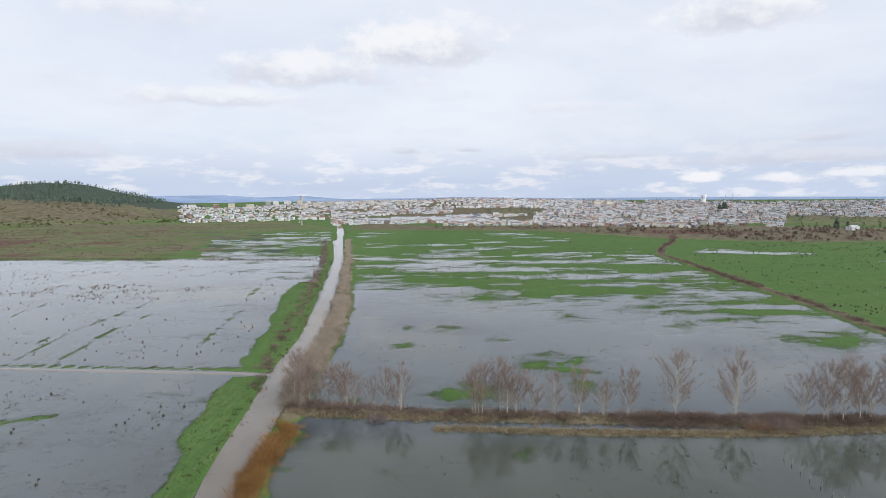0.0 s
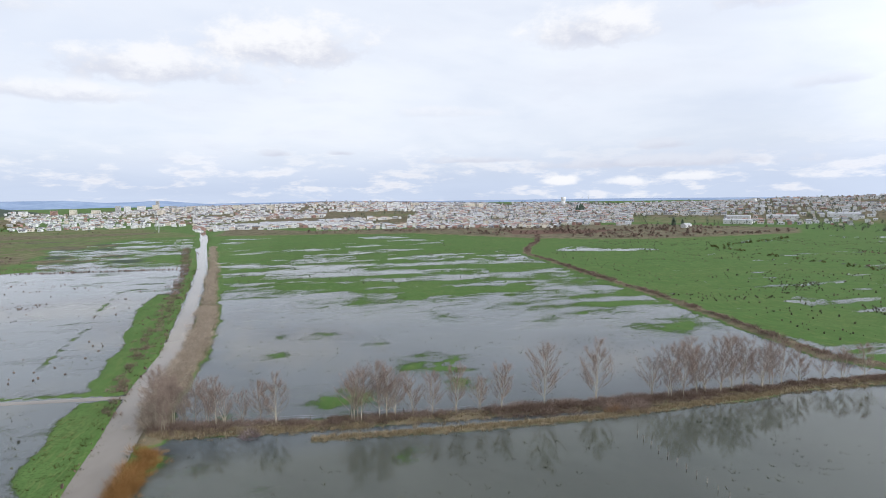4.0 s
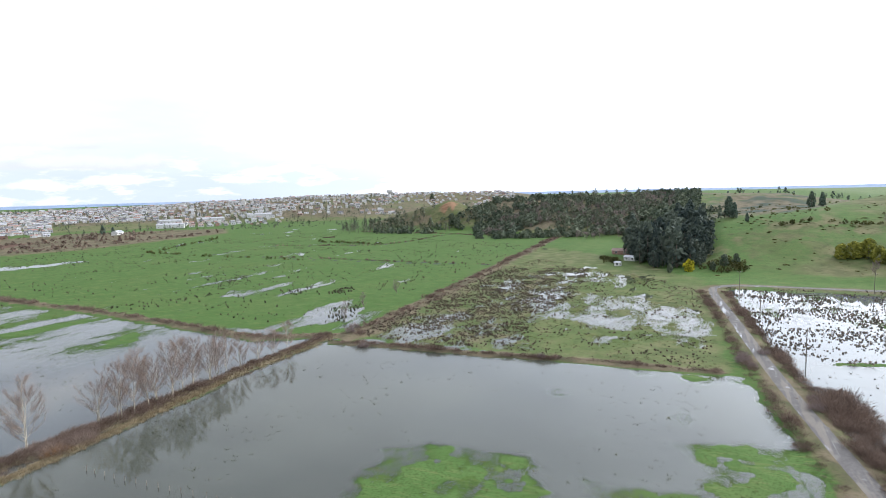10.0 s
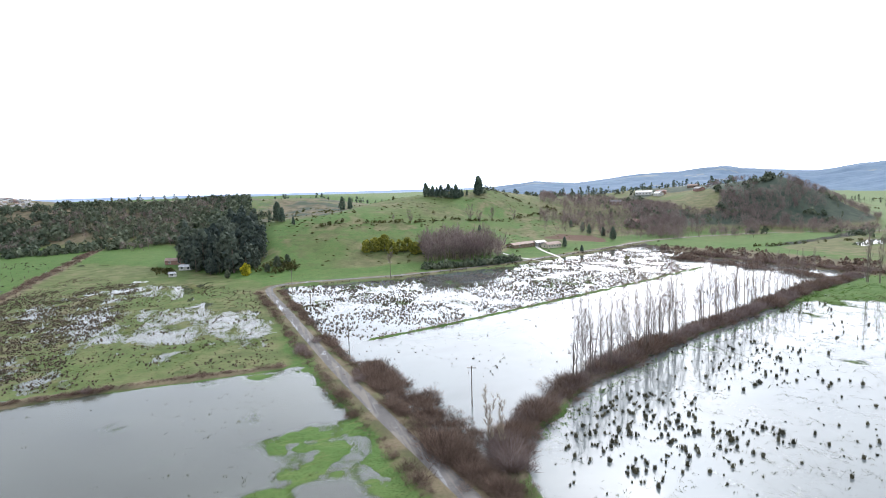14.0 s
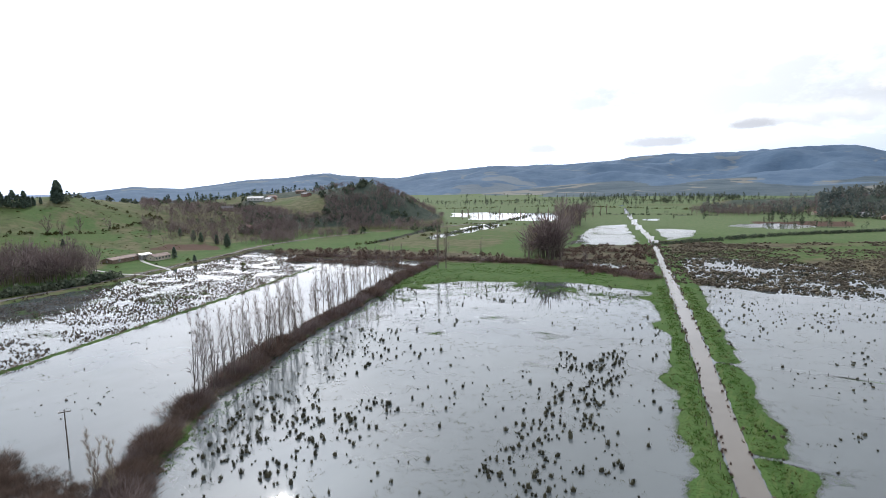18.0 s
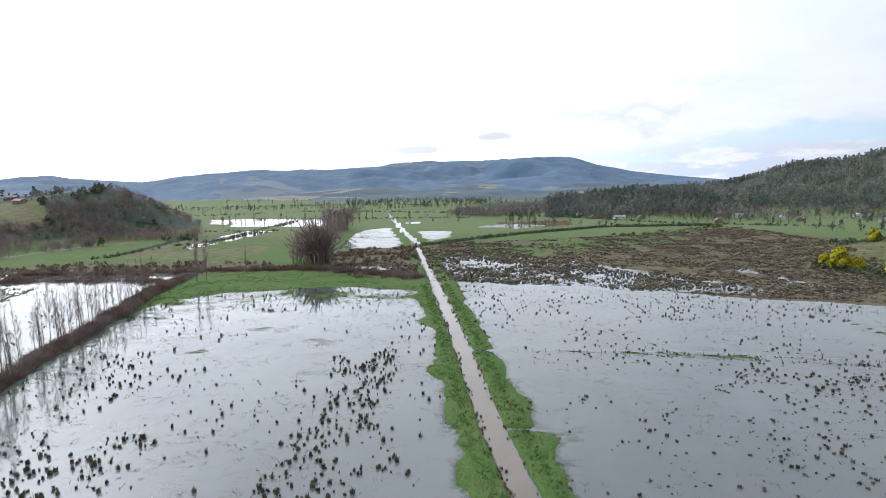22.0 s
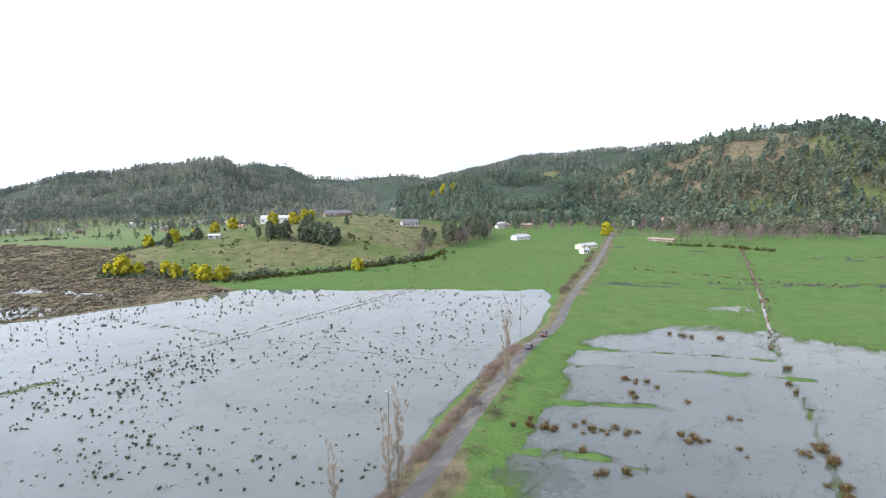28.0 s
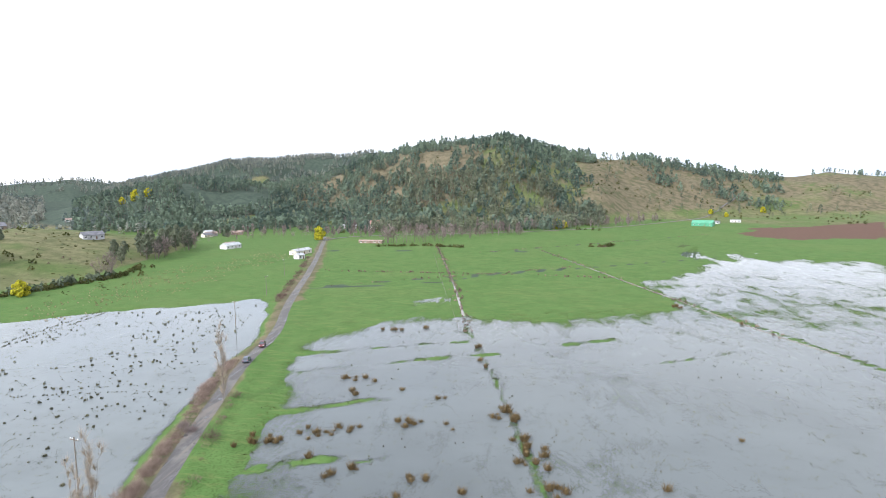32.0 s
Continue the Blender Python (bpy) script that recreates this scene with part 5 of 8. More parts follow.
BLOOM = simple("yellow_bloom", (0.100, 0.120, 0.020), (0.66, 0.580, 0.040), 0.3, 0.8, by_piece=0.55, thin=0.35)
# paler, greyer needles for the far woods: haze mixed into their colour
HAZE_NEEDLES = simple("haze_tinted_needles", (0.112, 0.142, 0.132), (0.250, 0.255, 0.215), 0.02, 0.8, by_piece=0.3, thin=0.30)

# ---- single trees ----
def tree_kind(name, pair, wood, crown, label, category="tree", group=""):
    """A tree to copy: trunk and crown under one base."""
    base = thing(name, Matrix.Identity(4), label, category, group)
    part("trunk", pair[0].mesh("trunk", wood, True), base)
    part("crown", pair[1].mesh("crown", crown), base)
    return base


def plant(kinds, spots, seed=1, sizes=(0.85, 1.15), heights=None, tall=1.0):
    """Copies of the kinds in turn at the spots; the last of each kind's copies is the kind itself moved."""
    rng = np.random.default_rng(seed)
    spots = np.asarray(spots, float)
    z = np.maximum(land(spots[:, 0], spots[:, 1])[0], -0.3)
    used = set()
    for i, (x_, y_) in enumerate(spots):
        k = i % len(kinds)
        s = heights[i] / tall if heights is not None else rng.uniform(*sizes)
        at = pose(x_, y_, z[i], 0, 0, rng.uniform(0, 360))
        if k not in used and i >= len(spots) - len(kinds):
            kinds[k].matrix_basis = at @ Matrix.Diagonal((s, s, s, 1))
            used.add(k)
        else:
            copy_thing(kinds[k], at).scale = (s, s, s)


# pale-barked row along the flooded field
ROW_TREES = [(-35.7, 131, 10.4), (-34.6, 134, 9.8), (-30, 132.5, 9.6), (-25.2, 129.5, 10), (-37.2, 138, 10.2), (-36.6, 146, 9.6), (-32, 130.5, 9.4), (-33.5, 128.2, 9.0), (-27.3, 130, 10.9), (-23, 128, 10.4), (-20.8, 128.4, 9.6), (-17.6, 128.2, 7.5), (-13.3, 127.5, 9.5), (-10.3, 126, 10.9),
             (6.8, 124.4, 12.2), (8.6, 124.0, 12.5), (12.5, 123.3, 12.8), (14.4, 123.7, 12.0), (16.4, 124, 11.2), (29.8, 123, 11.2), (24.6, 123.2, 9.6), (20.4, 123.4, 10.2), (35.6, 122.8, 9), (40.6, 122.5, 11), (50.9, 121, 14.4), (64, 121.5, 14.4),
             (78.4, 120.2, 11.5), (82.7, 118.8, 13.3), (85.5, 117.6, 13.4), (89.9, 118.6, 13.8), (93, 119.4, 13), (96.7, 119.2, 14.6), (100.6, 119.6, 13.5), (104.6, 120, 13.4), (108.7, 118.9, 12),
             (112, 119.6, 11), (115.8, 120, 10.8), (121, 119.4, 9.5), (127.6, 119.4, 8.5), (134, 118.6, 8.8), (140.1, 118.3, 9.3)]
row_kinds = [tree_kind("bare_tree", bare_tree(11 + k, 12.0, (5.0, 4.6, 5.4, 4.2)[k], 50, (0.66, 0.70, 0.68, 0.76)[k], 0.085, 80, 0.14, (1, 2, 3, 2)[k], 0.0075), BARK_PALE, TWIG, "leafless pale-barked tree on a bank in flood water", "tree", "trees along the flooded bank") for k in range(4)]
plant(row_kinds, [t[:2] for t in ROW_TREES], 5, heights=[t[2] for t in ROW_TREES], tall=12.0)

# upright poplars along the southern hedge, by the road and down the valley
rng = np.random.default_rng(7)
POPLARS = [(118.2, -73.3, 19.4), (119.6, -76, 18), (121, -80, 17.8), (122.4, -84, 16.2), (123.8, -88, 16.8), (126, -92.5, 18.6), (127.2, -95.5, 17.4), (129.6, -100.5, 16), (132.5, -106, 18.6), (133.4, -108.8, 17.2),
           (135, -113, 19.6), (136.5, -117.5, 21), (138.2, -121.5, 19), (141, -127, 16.4), (146.5, -138.5, 18.4), (149.5, -145.3, 19.3), (152.4, -152, 18.6), (155, -158, 18), (158.6, -166, 19.5), (162, -174, 19),
           (165.5, -181.5, 17.5), (168.5, -189, 17), (172, -197.5, 16.5), (175.4, -206, 16), (178, -214, 15.6), (181, -222, 15.2), (183.6, -230, 15.6), (186.5, -240, 14), (181.5, -268, 24), (177.5, -270, 22.7), (168.6, -295, 13.8)]
poplar_kinds = [tree_kind("poplar", bare_tree(31 + k, 18.0, (1.4, 1.8, 1.6, 2.1)[k], 36, 0.97, 0.10, 14, (0.10, 0.22, 0.16, 0.28)[k], (3, 2, 2, 1)[k], 0.013, 0.3), BARK, TWIG_RED, "tall leafless poplar in a hedge between flooded fields", "tree", "poplars in the hedge") for k in range(4)]
POPLARS = [(x_, y_, h_ * 1.22) for x_, y_, h_ in POPLARS] + [(x_ + 1.1 * math.sin(x_ * 3), y_ + 2.1, h_ * (0.72 + 0.3 * abs(math.sin(y_)))) for x_, y_, h_ in POPLARS[2:27]]
plant(poplar_kinds, [t[:2] for t in POPLARS], 6, heights=[t[2] for t in POPLARS], tall=18.0)
ROADSIDE = [(-57.8, -62.6, 11.6), (-68.0, -57.6, 16.5), (-66.6, -59.0, 14), (-120.9, -66.7, 18.6), (97, -41.5, 12), (94, -42.5, 10)]
road_kinds = [tree_kind("roadside_poplar", bare_tree(41 + k, 15.0, 1.9, 36, 0.97, 0.05, 40, 0.02, 3 + k, 0.015, 0.4), BARK, TWIG_PALE, "slim leafless poplar with pale upright twigs beside the road", "tree", "poplars beside the road") for k in range(2)]
plant(road_kinds, [t[:2] for t in ROADSIDE], 8, heights=[t[2] for t in ROADSIDE], tall=15.0)
FAR_POPLARS = [(384 - 9.2 * k + 3 * math.sin(k * 2.3), -626 - 1.9 * k, 12 + 2.5 * math.sin(k * 1.7)) for k in range(15)] + [(222 + 6 * k, -600 - 46 * k, 14) for k in range(5)]
far_kinds = [tree_kind("valley_poplar", bare_tree(51 + k, 13.0, 1.5, 22, 0.95, 0.2, 24, 0.08, 2, 0.05, 0.4), BARK, TWIG, "leafless poplar in a row beside a flooded pasture", "tree", "poplars in the valley") for k in range(2)]
plant(far_kinds, [t[:2] for t in FAR_POPLARS], 9, heights=[t[2] for t in FAR_POPLARS], tall=13.0)

# broad bare trees: the clump by the southern hedge, the copse below the farm, the hill's slope
broad_kinds = [tree_kind("broad_bare_tree", bare_tree(61 + k, 15.0, 5.2, 34, 0.70, 0.2, 40, 0.10, 1 + k, 0.026), BARK, TWIG_RED, "spreading leafless tree with brown twigs", "tree", "bare trees") for k in range(3)]
CLUMP = [(155, -338, 21), (150, -342, 25), (146, -336, 22), (158, -346, 18), (152, -333, 20), (149, -348, 22), (202, -520, 20), (206, -535, 18), (204, -555, 18), (212, -570, 16)]
clump_kinds = [tree_kind("slender_bare_tree", bare_tree(65 + k, 15.0, 3.0, 40, 0.74, 0.12, 46, 0.14, 1 + k, 0.016), BARK, TWIG_PALE, "tall leafless tree with pale brown twigs in a clump", "tree", "bare trees in the clump") for k in range(3)]
plant(clump_kinds, [t[:2] for t in CLUMP], 19, heights=[t[2] for t in CLUMP], tall=15.0)
BROAD = [(112, -318, 9), (457, -180, 14), (459, -190, 11), (471, -207, 12), (486, -236, 10),
         (432, -120, 11), (431, -106, 6), (338, -80, 8), (-298, -229, 15), (-302, -233, 13), (-293, -233, 12), (-625, -146, 12), (-616, -152, 10), (-560, -66, 13), (-545, -40, 12), (-540, -70, 8), (-600, -110, 14), (186, 128, 8), (205, 131, 7), (240, 134, 7)]
rng = np.random.default_rng(3)
BROAD += [(x_, y_, h_) for (x_, y_), h_ in zip(within([(336, -104), (362, -106), (366, -150), (352, -162), (334, -150)], 12, 4), rng.uniform(13, 21, 12))]
plant(broad_kinds, [t[:2] for t in BROAD], 10, heights=[t[2] for t in BROAD], tall=15.0)

# dark conifers that stand alone
pine_kinds = [tree_kind("pine", crowned(71 + k, 15.0, 4.4, 60, 18, 0.06, 0.22, 0.62, 6), BARK, PINE, "dark green conifer standing on a grassy hill", "tree", "lone conifers") for k in range(3)]
PINES = [(540, -170, 9), (535.5, -176.5, 10), (530.5, -183, 9.5), (527, -189.5, 11), (530, -198, 9), (545, -212, 6), (473, -21, 16), (466, -24, 12), (445, -31, 6), (538, -83, 13), (500, -84, 11), (395, -282, 11), (415, -286, 8), (424, -278, 8.5), (434, -278, 8.5), (455, -279, 7), (371, -222, 8), (343, -219, 5),
         (542, -167, 13.6), (538, -173, 11.4), (533, -180, 12.3), (528, -186, 14.3), (526, -193, 14.3), (536, -203, 7.7), (551, -227, 20), (552, -229, 18.5), (549, -226, 18), (418, -173, 6), (-276, -378, 7.5), (508, 732, 13), (520, 728, 10), (582, 1180, 19), (590, 1186, 17), (572, 1176, 15)]
plant(pine_kinds, [t[:2] for t in PINES], 12, heights=[t[2] for t in PINES], tall=15.0)
dark_kinds = [tree_kind("evergreen_tree", crowned(81 + k, 12.0, 4.4, 46, 26, 0.06, 0.20, 0.40, 6), BARK, LEAF, "rounded dark evergreen tree", "tree", "evergreen trees") for k in range(3)]
DARK = [(-270, -300, 12), (-277, -302, 12), (-282, -309, 11), (-266, -306, 11), (-279, -294, 10), (-287, -297, 10), (-272, -296, 11), (-273, -306, 14), (-280, -297, 12), (-268, -312, 12), (-284, -303, 13), (-276, -290, 11), (-262, -322, 13), (-254, -330, 12), (-225, -372, 9), (-300, -345, 8), (-310, -350, 8), (-330, -330, 7), (-560, -330, 14), (-566, -300, 12), (-200, -366, 10), (1451, 684, 20), (652, 281, 15), (644, 270, 13), (690, 120, 9), (366, 2, 4), (370, 10, 4), (352, -14, 7), (346, -8, 5), (341, 14, 5), (356, -20, 6)]
plant(dark_kinds, [t[:2] for t in DARK], 13, heights=[t[2] for t in DARK], tall=12.0)
bloom_kinds = [tree_kind("yellow_acacia", crowned(91 + k, 8.0, 4.2, 36, 26, 0.02, 0.20, 0.36, 6), BARK, BLOOM, "evergreen tree covered in bright yellow bloom", "tree", "yellow flowering trees") for k in range(3)]
BLOOMS = [(-152, -328, 10), (-147, -333, 7), (-158, -322, 6), (-163, -302, 7), (-163, -292, 7), (-168, -282, 6.5), (-168, -273, 7.5), (-174, -268, 7), (-180, -272, 5), (-240, -232, 6.6), (-250, -416, 6), (-262, -408, 7), (-270, -396, 8), (-290, -372, 9), (-302, -362, 8),
          (-318, -366, 8), (-330, -372, 7), (-212, -380, 8), (-200, -392, 7), (-526, -184, 11), (-668, 52, 11), (-672, 60, 8), (-895, 297, 7), (-884, 315, 6), (-930, 385, 8), (-787, -557, 14), (-800, -545, 12), (-775, -570, 9), (346, 4, 6)]
plant(bloom_kinds, [t[:2] for t in BLOOMS], 14, heights=[t[2] * 1.15 for t in BLOOMS], tall=8.0)

olive_kinds = [tree_kind("gum_tree", crowned(86 + k, 15.0, 3.6, 50, 22, 0.18, 0.22, 0.34, 6), BARK, GUM, "tall grey-green gum tree beside the pasture", "tree", "gum trees beside the knoll") for k in range(2)]
GUM_TREES = [(-255, -318, 12), (-250, -325, 11), (-246, -332, 10), (-258, -326, 11), (-367, -254, 18), (-421, -266, 17), (-444, -274, 16), (-400, -262, 17), (-384, -256, 15), (-432, -262, 16), (-355, -262, 12), (-344, -261, 14), (-372, -262, 17), (-390, -266, 18), (-410, -270, 17), (-428, -276, 18), (-452, -284, 17), (-474, -289, 16), (-338, -252, 11), (-470, -280, 14)]
plant(olive_kinds, [t[:2] for t in GUM_TREES], 18, heights=[t[2] for t in GUM_TREES], tall=15.0)
bud_kinds = [tree_kind("budding_acacia", crowned(96 + k, 8.0, 4.0, 36, 26, 0.02, 0.20, 0.36, 6), BARK, BUDS, "broad evergreen tree with olive-yellow buds", "tree", "budding trees on the hill") for k in range(2)]
BUDDING = [(365, -71, 8), (367, -77, 9), (370, -84, 10), (361, -87, 9), (364, -93, 8), (366, -99, 9), (357, -102, 8), (360, -107, 7), (371, -81, 6), (358, -101, 6)]
plant(bud_kinds, [t[:2] for t in BUDDING], 17, heights=[t[2] for t in BUDDING], tall=8.0)

# ---- woods ----
pines = [both(crowned(101 + k, 12.5, 4.3, 14, 5, 0.10, 0.42, 0.72)) for k in range(5)]
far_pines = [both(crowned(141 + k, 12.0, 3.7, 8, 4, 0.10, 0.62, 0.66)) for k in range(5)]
near_pines = [both(crowned(106 + k, 12.0, 2.9, 36, 10, 0.10, 0.30, 0.55)) for k in range(4)]
far_gums = [both(crowned(151 + k, 12.0, 2.7, 8, 4, 0.24, 0.62, 0.34)) for k in range(4)]
gums = [both(crowned(111 + k, 12.0, 2.6, 12, 5, 0.25, 0.44, 0.34)) for k in range(4)]
bushes = [both(crowned(121 + k, 3.0, 2.2, 6, 5, 0.02, 0.50, 0.36)) for k in range(4)]


def small_bare(seed):
    s = Soup()
    s.tube([(0, 0, -0.2), (0, 0, 3.5), (0, 0, 7.0)], [0.13, 0.08, 0.02], 3, 1)
    rng = np.random.default_rng(seed)
    out = rng.normal(size=(58, 3))
    out /= np.linalg.norm(out, axis=1)[:, None]
    base = out * rng.uniform(0.25, 0.95, (58, 1)) * (2.7, 2.7, 3.3) + (0, 0, 4.6)
    v_, f_ = blades(rng, base, (out * 0.8 + (0, 0, 0.7) + rng.normal(0, 0.4, (58, 3))) * rng.uniform(0.6, 1.5, (58, 1)), 0.12)
    s.add(v_, f_, 1)
    return s


bares = [small_bare(131 + k) for k in range(4)]
PINE_MATS, GUM_MATS, BUSH_MATS, BARE_MATS = [BARK, PINE], [BARK, GUM], [BARK, LEAF], [BARK, TWIG_RED]

scatter("pine_wood", pines[:2] + far_pines[:3], np.vstack([fan(253, 278, 640, 1120, 1500, 1, 0.46, 40), fan(278, 294, 1020, 1300, 520, 2, 0.57, 50), fan(262, 277, 900, 1130, 520, 3, 0.36, 60), fan(250, 262, 640, 800, 260, 27, 0.5, 50)]), PINE_MATS, "dark pines on a steep hillside", "wood", (0.55, 1.35), 1, stand=0.4)
scatter("gum_wood", gums[:1] + far_gums, np.vstack([fan(256, 279, 620, 870, 1700, 4, 0.42, 45), fan(279, 300, 900, 1200, 60, 5, 0.6, 45), fan(245, 258, 700, 1000, 160, 6, 0.55, 50)]), GUM_MATS, "grey-green gum trees on the lower slope", "wood", (0.6, 1.3), 2, stand=0.5)
scatter("slope_wood", far_pines + far_gums, np.vstack([fan(230, 256, 740, 1280, 2800, 7, 0.24, 60), fan(237, 251, 690, 900, 800, 137, 0.2, 50)]), PINE_MATS, "dense dark conifer wood on the slopes", "wood", (0.6, 1.35), 3, stand=0.6)
scatter("ridge_wood", far_pines, fan(232, 268, 1320, 1950, 4300, 8, 0.15, 70), [BARK, HAZE_NEEDLES], "conifer plantation on the high ridge", "wood", (0.7, 1.1), 16)
scatter("valley_wood", far_pines + far_gums, np.vstack([fan(191, 228, 960, 1760, 4600, 9, 0.16, 90), fan(208, 238, 2300, 3050, 1300, 10, 0.2, 90)]), [BARK, HAZE_NEEDLES], "forested hill across the valley", "wood", (0.8, 1.5), 4, stand=0.8)
scatter("low_wood", far_pines + far_gums, np.vstack([fan(180, 198, 760, 1060, 1500, 11, 0.3, 40), fan(171, 179, 820, 980, 120, 75, 0.5, 40), fan(196, 236, 740, 960, 300, 12, 0.7, 40)]), [BARK, HAZE_NEEDLES], "mixed wood behind the valley farms", "wood", (0.5, 1.3), 5, stand=0.9)
scatter("low_bare_wood", bares, np.vstack([fan(170, 181, 780, 960, 420, 128, 0.4, 40), fan(181, 198, 740, 960, 420, 129, 0.5, 40), fan(196, 226, 720, 980, 300, 130, 0.6, 40)]), BARE_MATS, "purple-brown leafless trees along the valley farms", "wood", (0.7, 1.4), 59)
scatter("knob_wood", bares, np.vstack([fan(129, 146.5, 590, 760, 1300, 13, 0.36, 40), fan(118.5, 132, 500, 730, 1500, 14, 0.30, 40), fan(128, 138, 520, 700, 700, 121, 0.35, 30)]), BARE_MATS, "leafless wood on a steep knoll", "wood", (0.6, 1.1), 6)
scatter("knob_evergreens", bushes, np.vstack([fan(126, 146, 560, 760, 260, 15, 0.6, 30), fan(112, 136, 600, 900, 200, 16, 0.6, 30)]), BUSH_MATS, "evergreen bushes among the bare trees", "wood", (0.8, 2.2), 7)
scatter("pine_grove", near_pines, np.vstack([within([(366, 34), (392, 40), (440, 46), (462, 22), (468, 4), (404, -10), (362, -6), (352, 12)], 190, 17)]), [BARK, GROVE], "dense dark pine grove at the foot of the hill", "wood", (0.8, 2.2), 8)
scatter("scrub_hill_bushes", bushes, np.vstack([fan(69, 90, 560, 830, 1900, 18, 0.34, 40), fan(59, 70, 650, 780, 160, 19, 0.5, 30), fan(83, 92, 430, 600, 120, 20, 0.4, 30)]), BUSH_MATS, "dark evergreen scrub covering a low hill", "wood", (0.8, 2.7), 9, stand=0.5)
scatter("scrub_hill_trees", gums + bares, np.vstack([fan(76, 86, 560, 760, 170, 21, 0.5, 30), fan(55, 64, 690, 780, 130, 22, 0.3, 40), fan(64, 72, 660, 760, 30, 23)]), GUM_MATS, "grey-green trees in the scrub", "wood", (0.7, 1.3), 10)
scatter("scrub_hill_bare_trees", bares, np.vstack([fan(79, 88, 540, 760, 260, 55, 0.5, 40), fan(70, 79, 590, 760, 120, 56, 0.6, 30)]), BARE_MATS, "purple-brown leafless trees on the scrub hill", "wood", (0.7, 1.2), 30)
scatter("ridge_trees", far_pines + far_gums, np.vstack([fan(70, 136, 900, 1200, 170, 24, 0.7, 60), fan(114, 136, 800, 1000, 130, 25, 0.55, 50), fan(318, 331, 1330, 1450, 130, 26, 0.4, 50), fan(316, 334, 2150, 2650, 900, 28, 0.3, 80), fan(296, 318, 1300, 1480, 160, 29, 0.4, 60)]), PINE_MATS, "trees along the skyline", "wood", (0.5, 1.1), 11)
scatter("hill_bushes", bushes, np.vstack([fan(318, 337, 1140, 1400, 520, 30, 0.5, 50), fan(276, 300, 820, 1250, 420, 31, 0.55, 50), fan(88, 130, 340, 800, 60, 32, 0.7, 30), fan(204, 238, 330, 540, 90, 33, 0.72, 25), fan(252, 280, 640, 1100, 420, 34, 0.5, 40)]), [BARK, RUSH_LIGHT], "low bushes dotted over the hillsides", "bushes", (0.35, 1.1), 12)
scatter("town_trees", far_gums + bushes, np.vstack([fan(338, 362, 950, 2300, 420, 35), fan(0, 62, 850, 1900, 1700, 36, 0.42, 60), fan(24, 62, 850, 1700, 900, 121, 0.5, 50), fan(336, 350, 1700, 2400, 160, 37, 0.5, 80)]), [BARK, LEAF], "dark trees among the houses of the town", "trees", (0.3, 0.85), 13)
scatter("valley_trees", gums + bares, np.vstack([fan(148, 180, 700, 1900, 170, 38, 0.66, 60), fan(176, 226, 600, 1000, 760, 39, 0.55, 40), fan(140, 152, 640, 1500, 60, 40, 0.6, 60)]), [BARK, LEAF], "scattered trees and hedges on the valley floor", "trees", (0.4, 1.0), 14)
scatter("foot_trees", bares + gums, np.vstack([along([(-560, -190), (-590, -90), (-625, 0), (-655, 62), (-705, 132), (-805, 225)], 3.8, 9.0, 3, 16.0), along([(-560, -100), (-585, -50), (-600, 10)], 1.6, 8.0, 98, -8.0), fan(240, 256, 560, 700, 90, 41, 0.5, 40)]), BARE_MATS, "leafless trees along the foot of the hill", "trees", (0.6, 1.2), 15)
scatter("copse", bares, np.vstack([within([(334, -102), (364, -106), (372, -150), (354, -164), (332, -150)], 190, 42), within([(130, -326), (156, -326), (162, -346), (138, -350)], 70, 57)[:34], along([(214, -575), (248, -618), (270, -713), (301, -873)], 2.4, 5.0, 76), along([(196, -500), (206, -540), (222, -600), (240, -650)], 2.6, 3.0, 58), along([(-500, -118), (-506, -96), (-520, -60)], 2.0, 2.0, 59), within([(-344, -250), (-380, -250), (-470, -275), (-440, -262)], 26, 131)]), BARE_MATS, "dense leafless copses in the fields", "wood", (1.1, 2.1), 17)
scatter("copse_hedge", bushes, along([(318, -96), (316, -120), (318, -140), (326, -160)], 0.35, 2.2, 43), BUSH_MATS, "clipped evergreen hedge beside the lane", "hedge", (0.7, 1.3), 18)
scatter("field_hedges", bushes, np.vstack([along([(-470, -116), (-474, -70), (-462, -40)], 0.9, 1.6, 44), along([(-468, 62), (-474, 84)], 0.8, 1.8, 45), along([(-170, -262), (-240, -238), (-300, -225), (-340, -240)], 1.0, 1.8, 46), along([(340, 264), (352, 450), (500, 516)], 5.0, 2.0, 47), along([(475, 356), (464, 268)], 2.0, 2.0, 48),
                                           along([(422, -48), (428, -97), (433, -121), (457, -181), (501, -266), (527, -303)], 2.2, 1.2, 65), along([(583, -263), (542, -275), (527, -303), (457, -295)], 2.5, 1.5, 66), along([(400, 56), (384, 50), (372, 46)], 0.7, 3.0, 67), along([(352, -2), (362, -16), (345, -24), (338, -10)], 0.6, 2.5, 68), along([(313, -339), (291, -574)], 4.0, 1.5, 49), along([(365, -557), (272, -578)], 3.0, 1.5, 50), along([(120, -900), (400, -1000), (620, -820)], 3.5, 4.0, 51), along([(-60, -640), (-180, -620), (-60, -520)], 2.5, 3.0, 52), along([(60, -1180), (420, -1300), (800, -1180)], 3.0, 8.0, 53)]), [BARK, RUSH_LIGHT], "bushy hedges between the fields", "hedge", (0.35, 0.9), 19)
scatter("town_edge_scrub", bushes, np.vstack([within([(-120, 800), (130, 745), (240, 610), (350, 550), (560, 570), (620, 650), (500, 780), (260, 830)], 700, 54, 0.5, 40)]), [BARK, BRAMBLE], "brown scrub on the rough strip below the town", "scrub", (0.4, 1.2), 20)
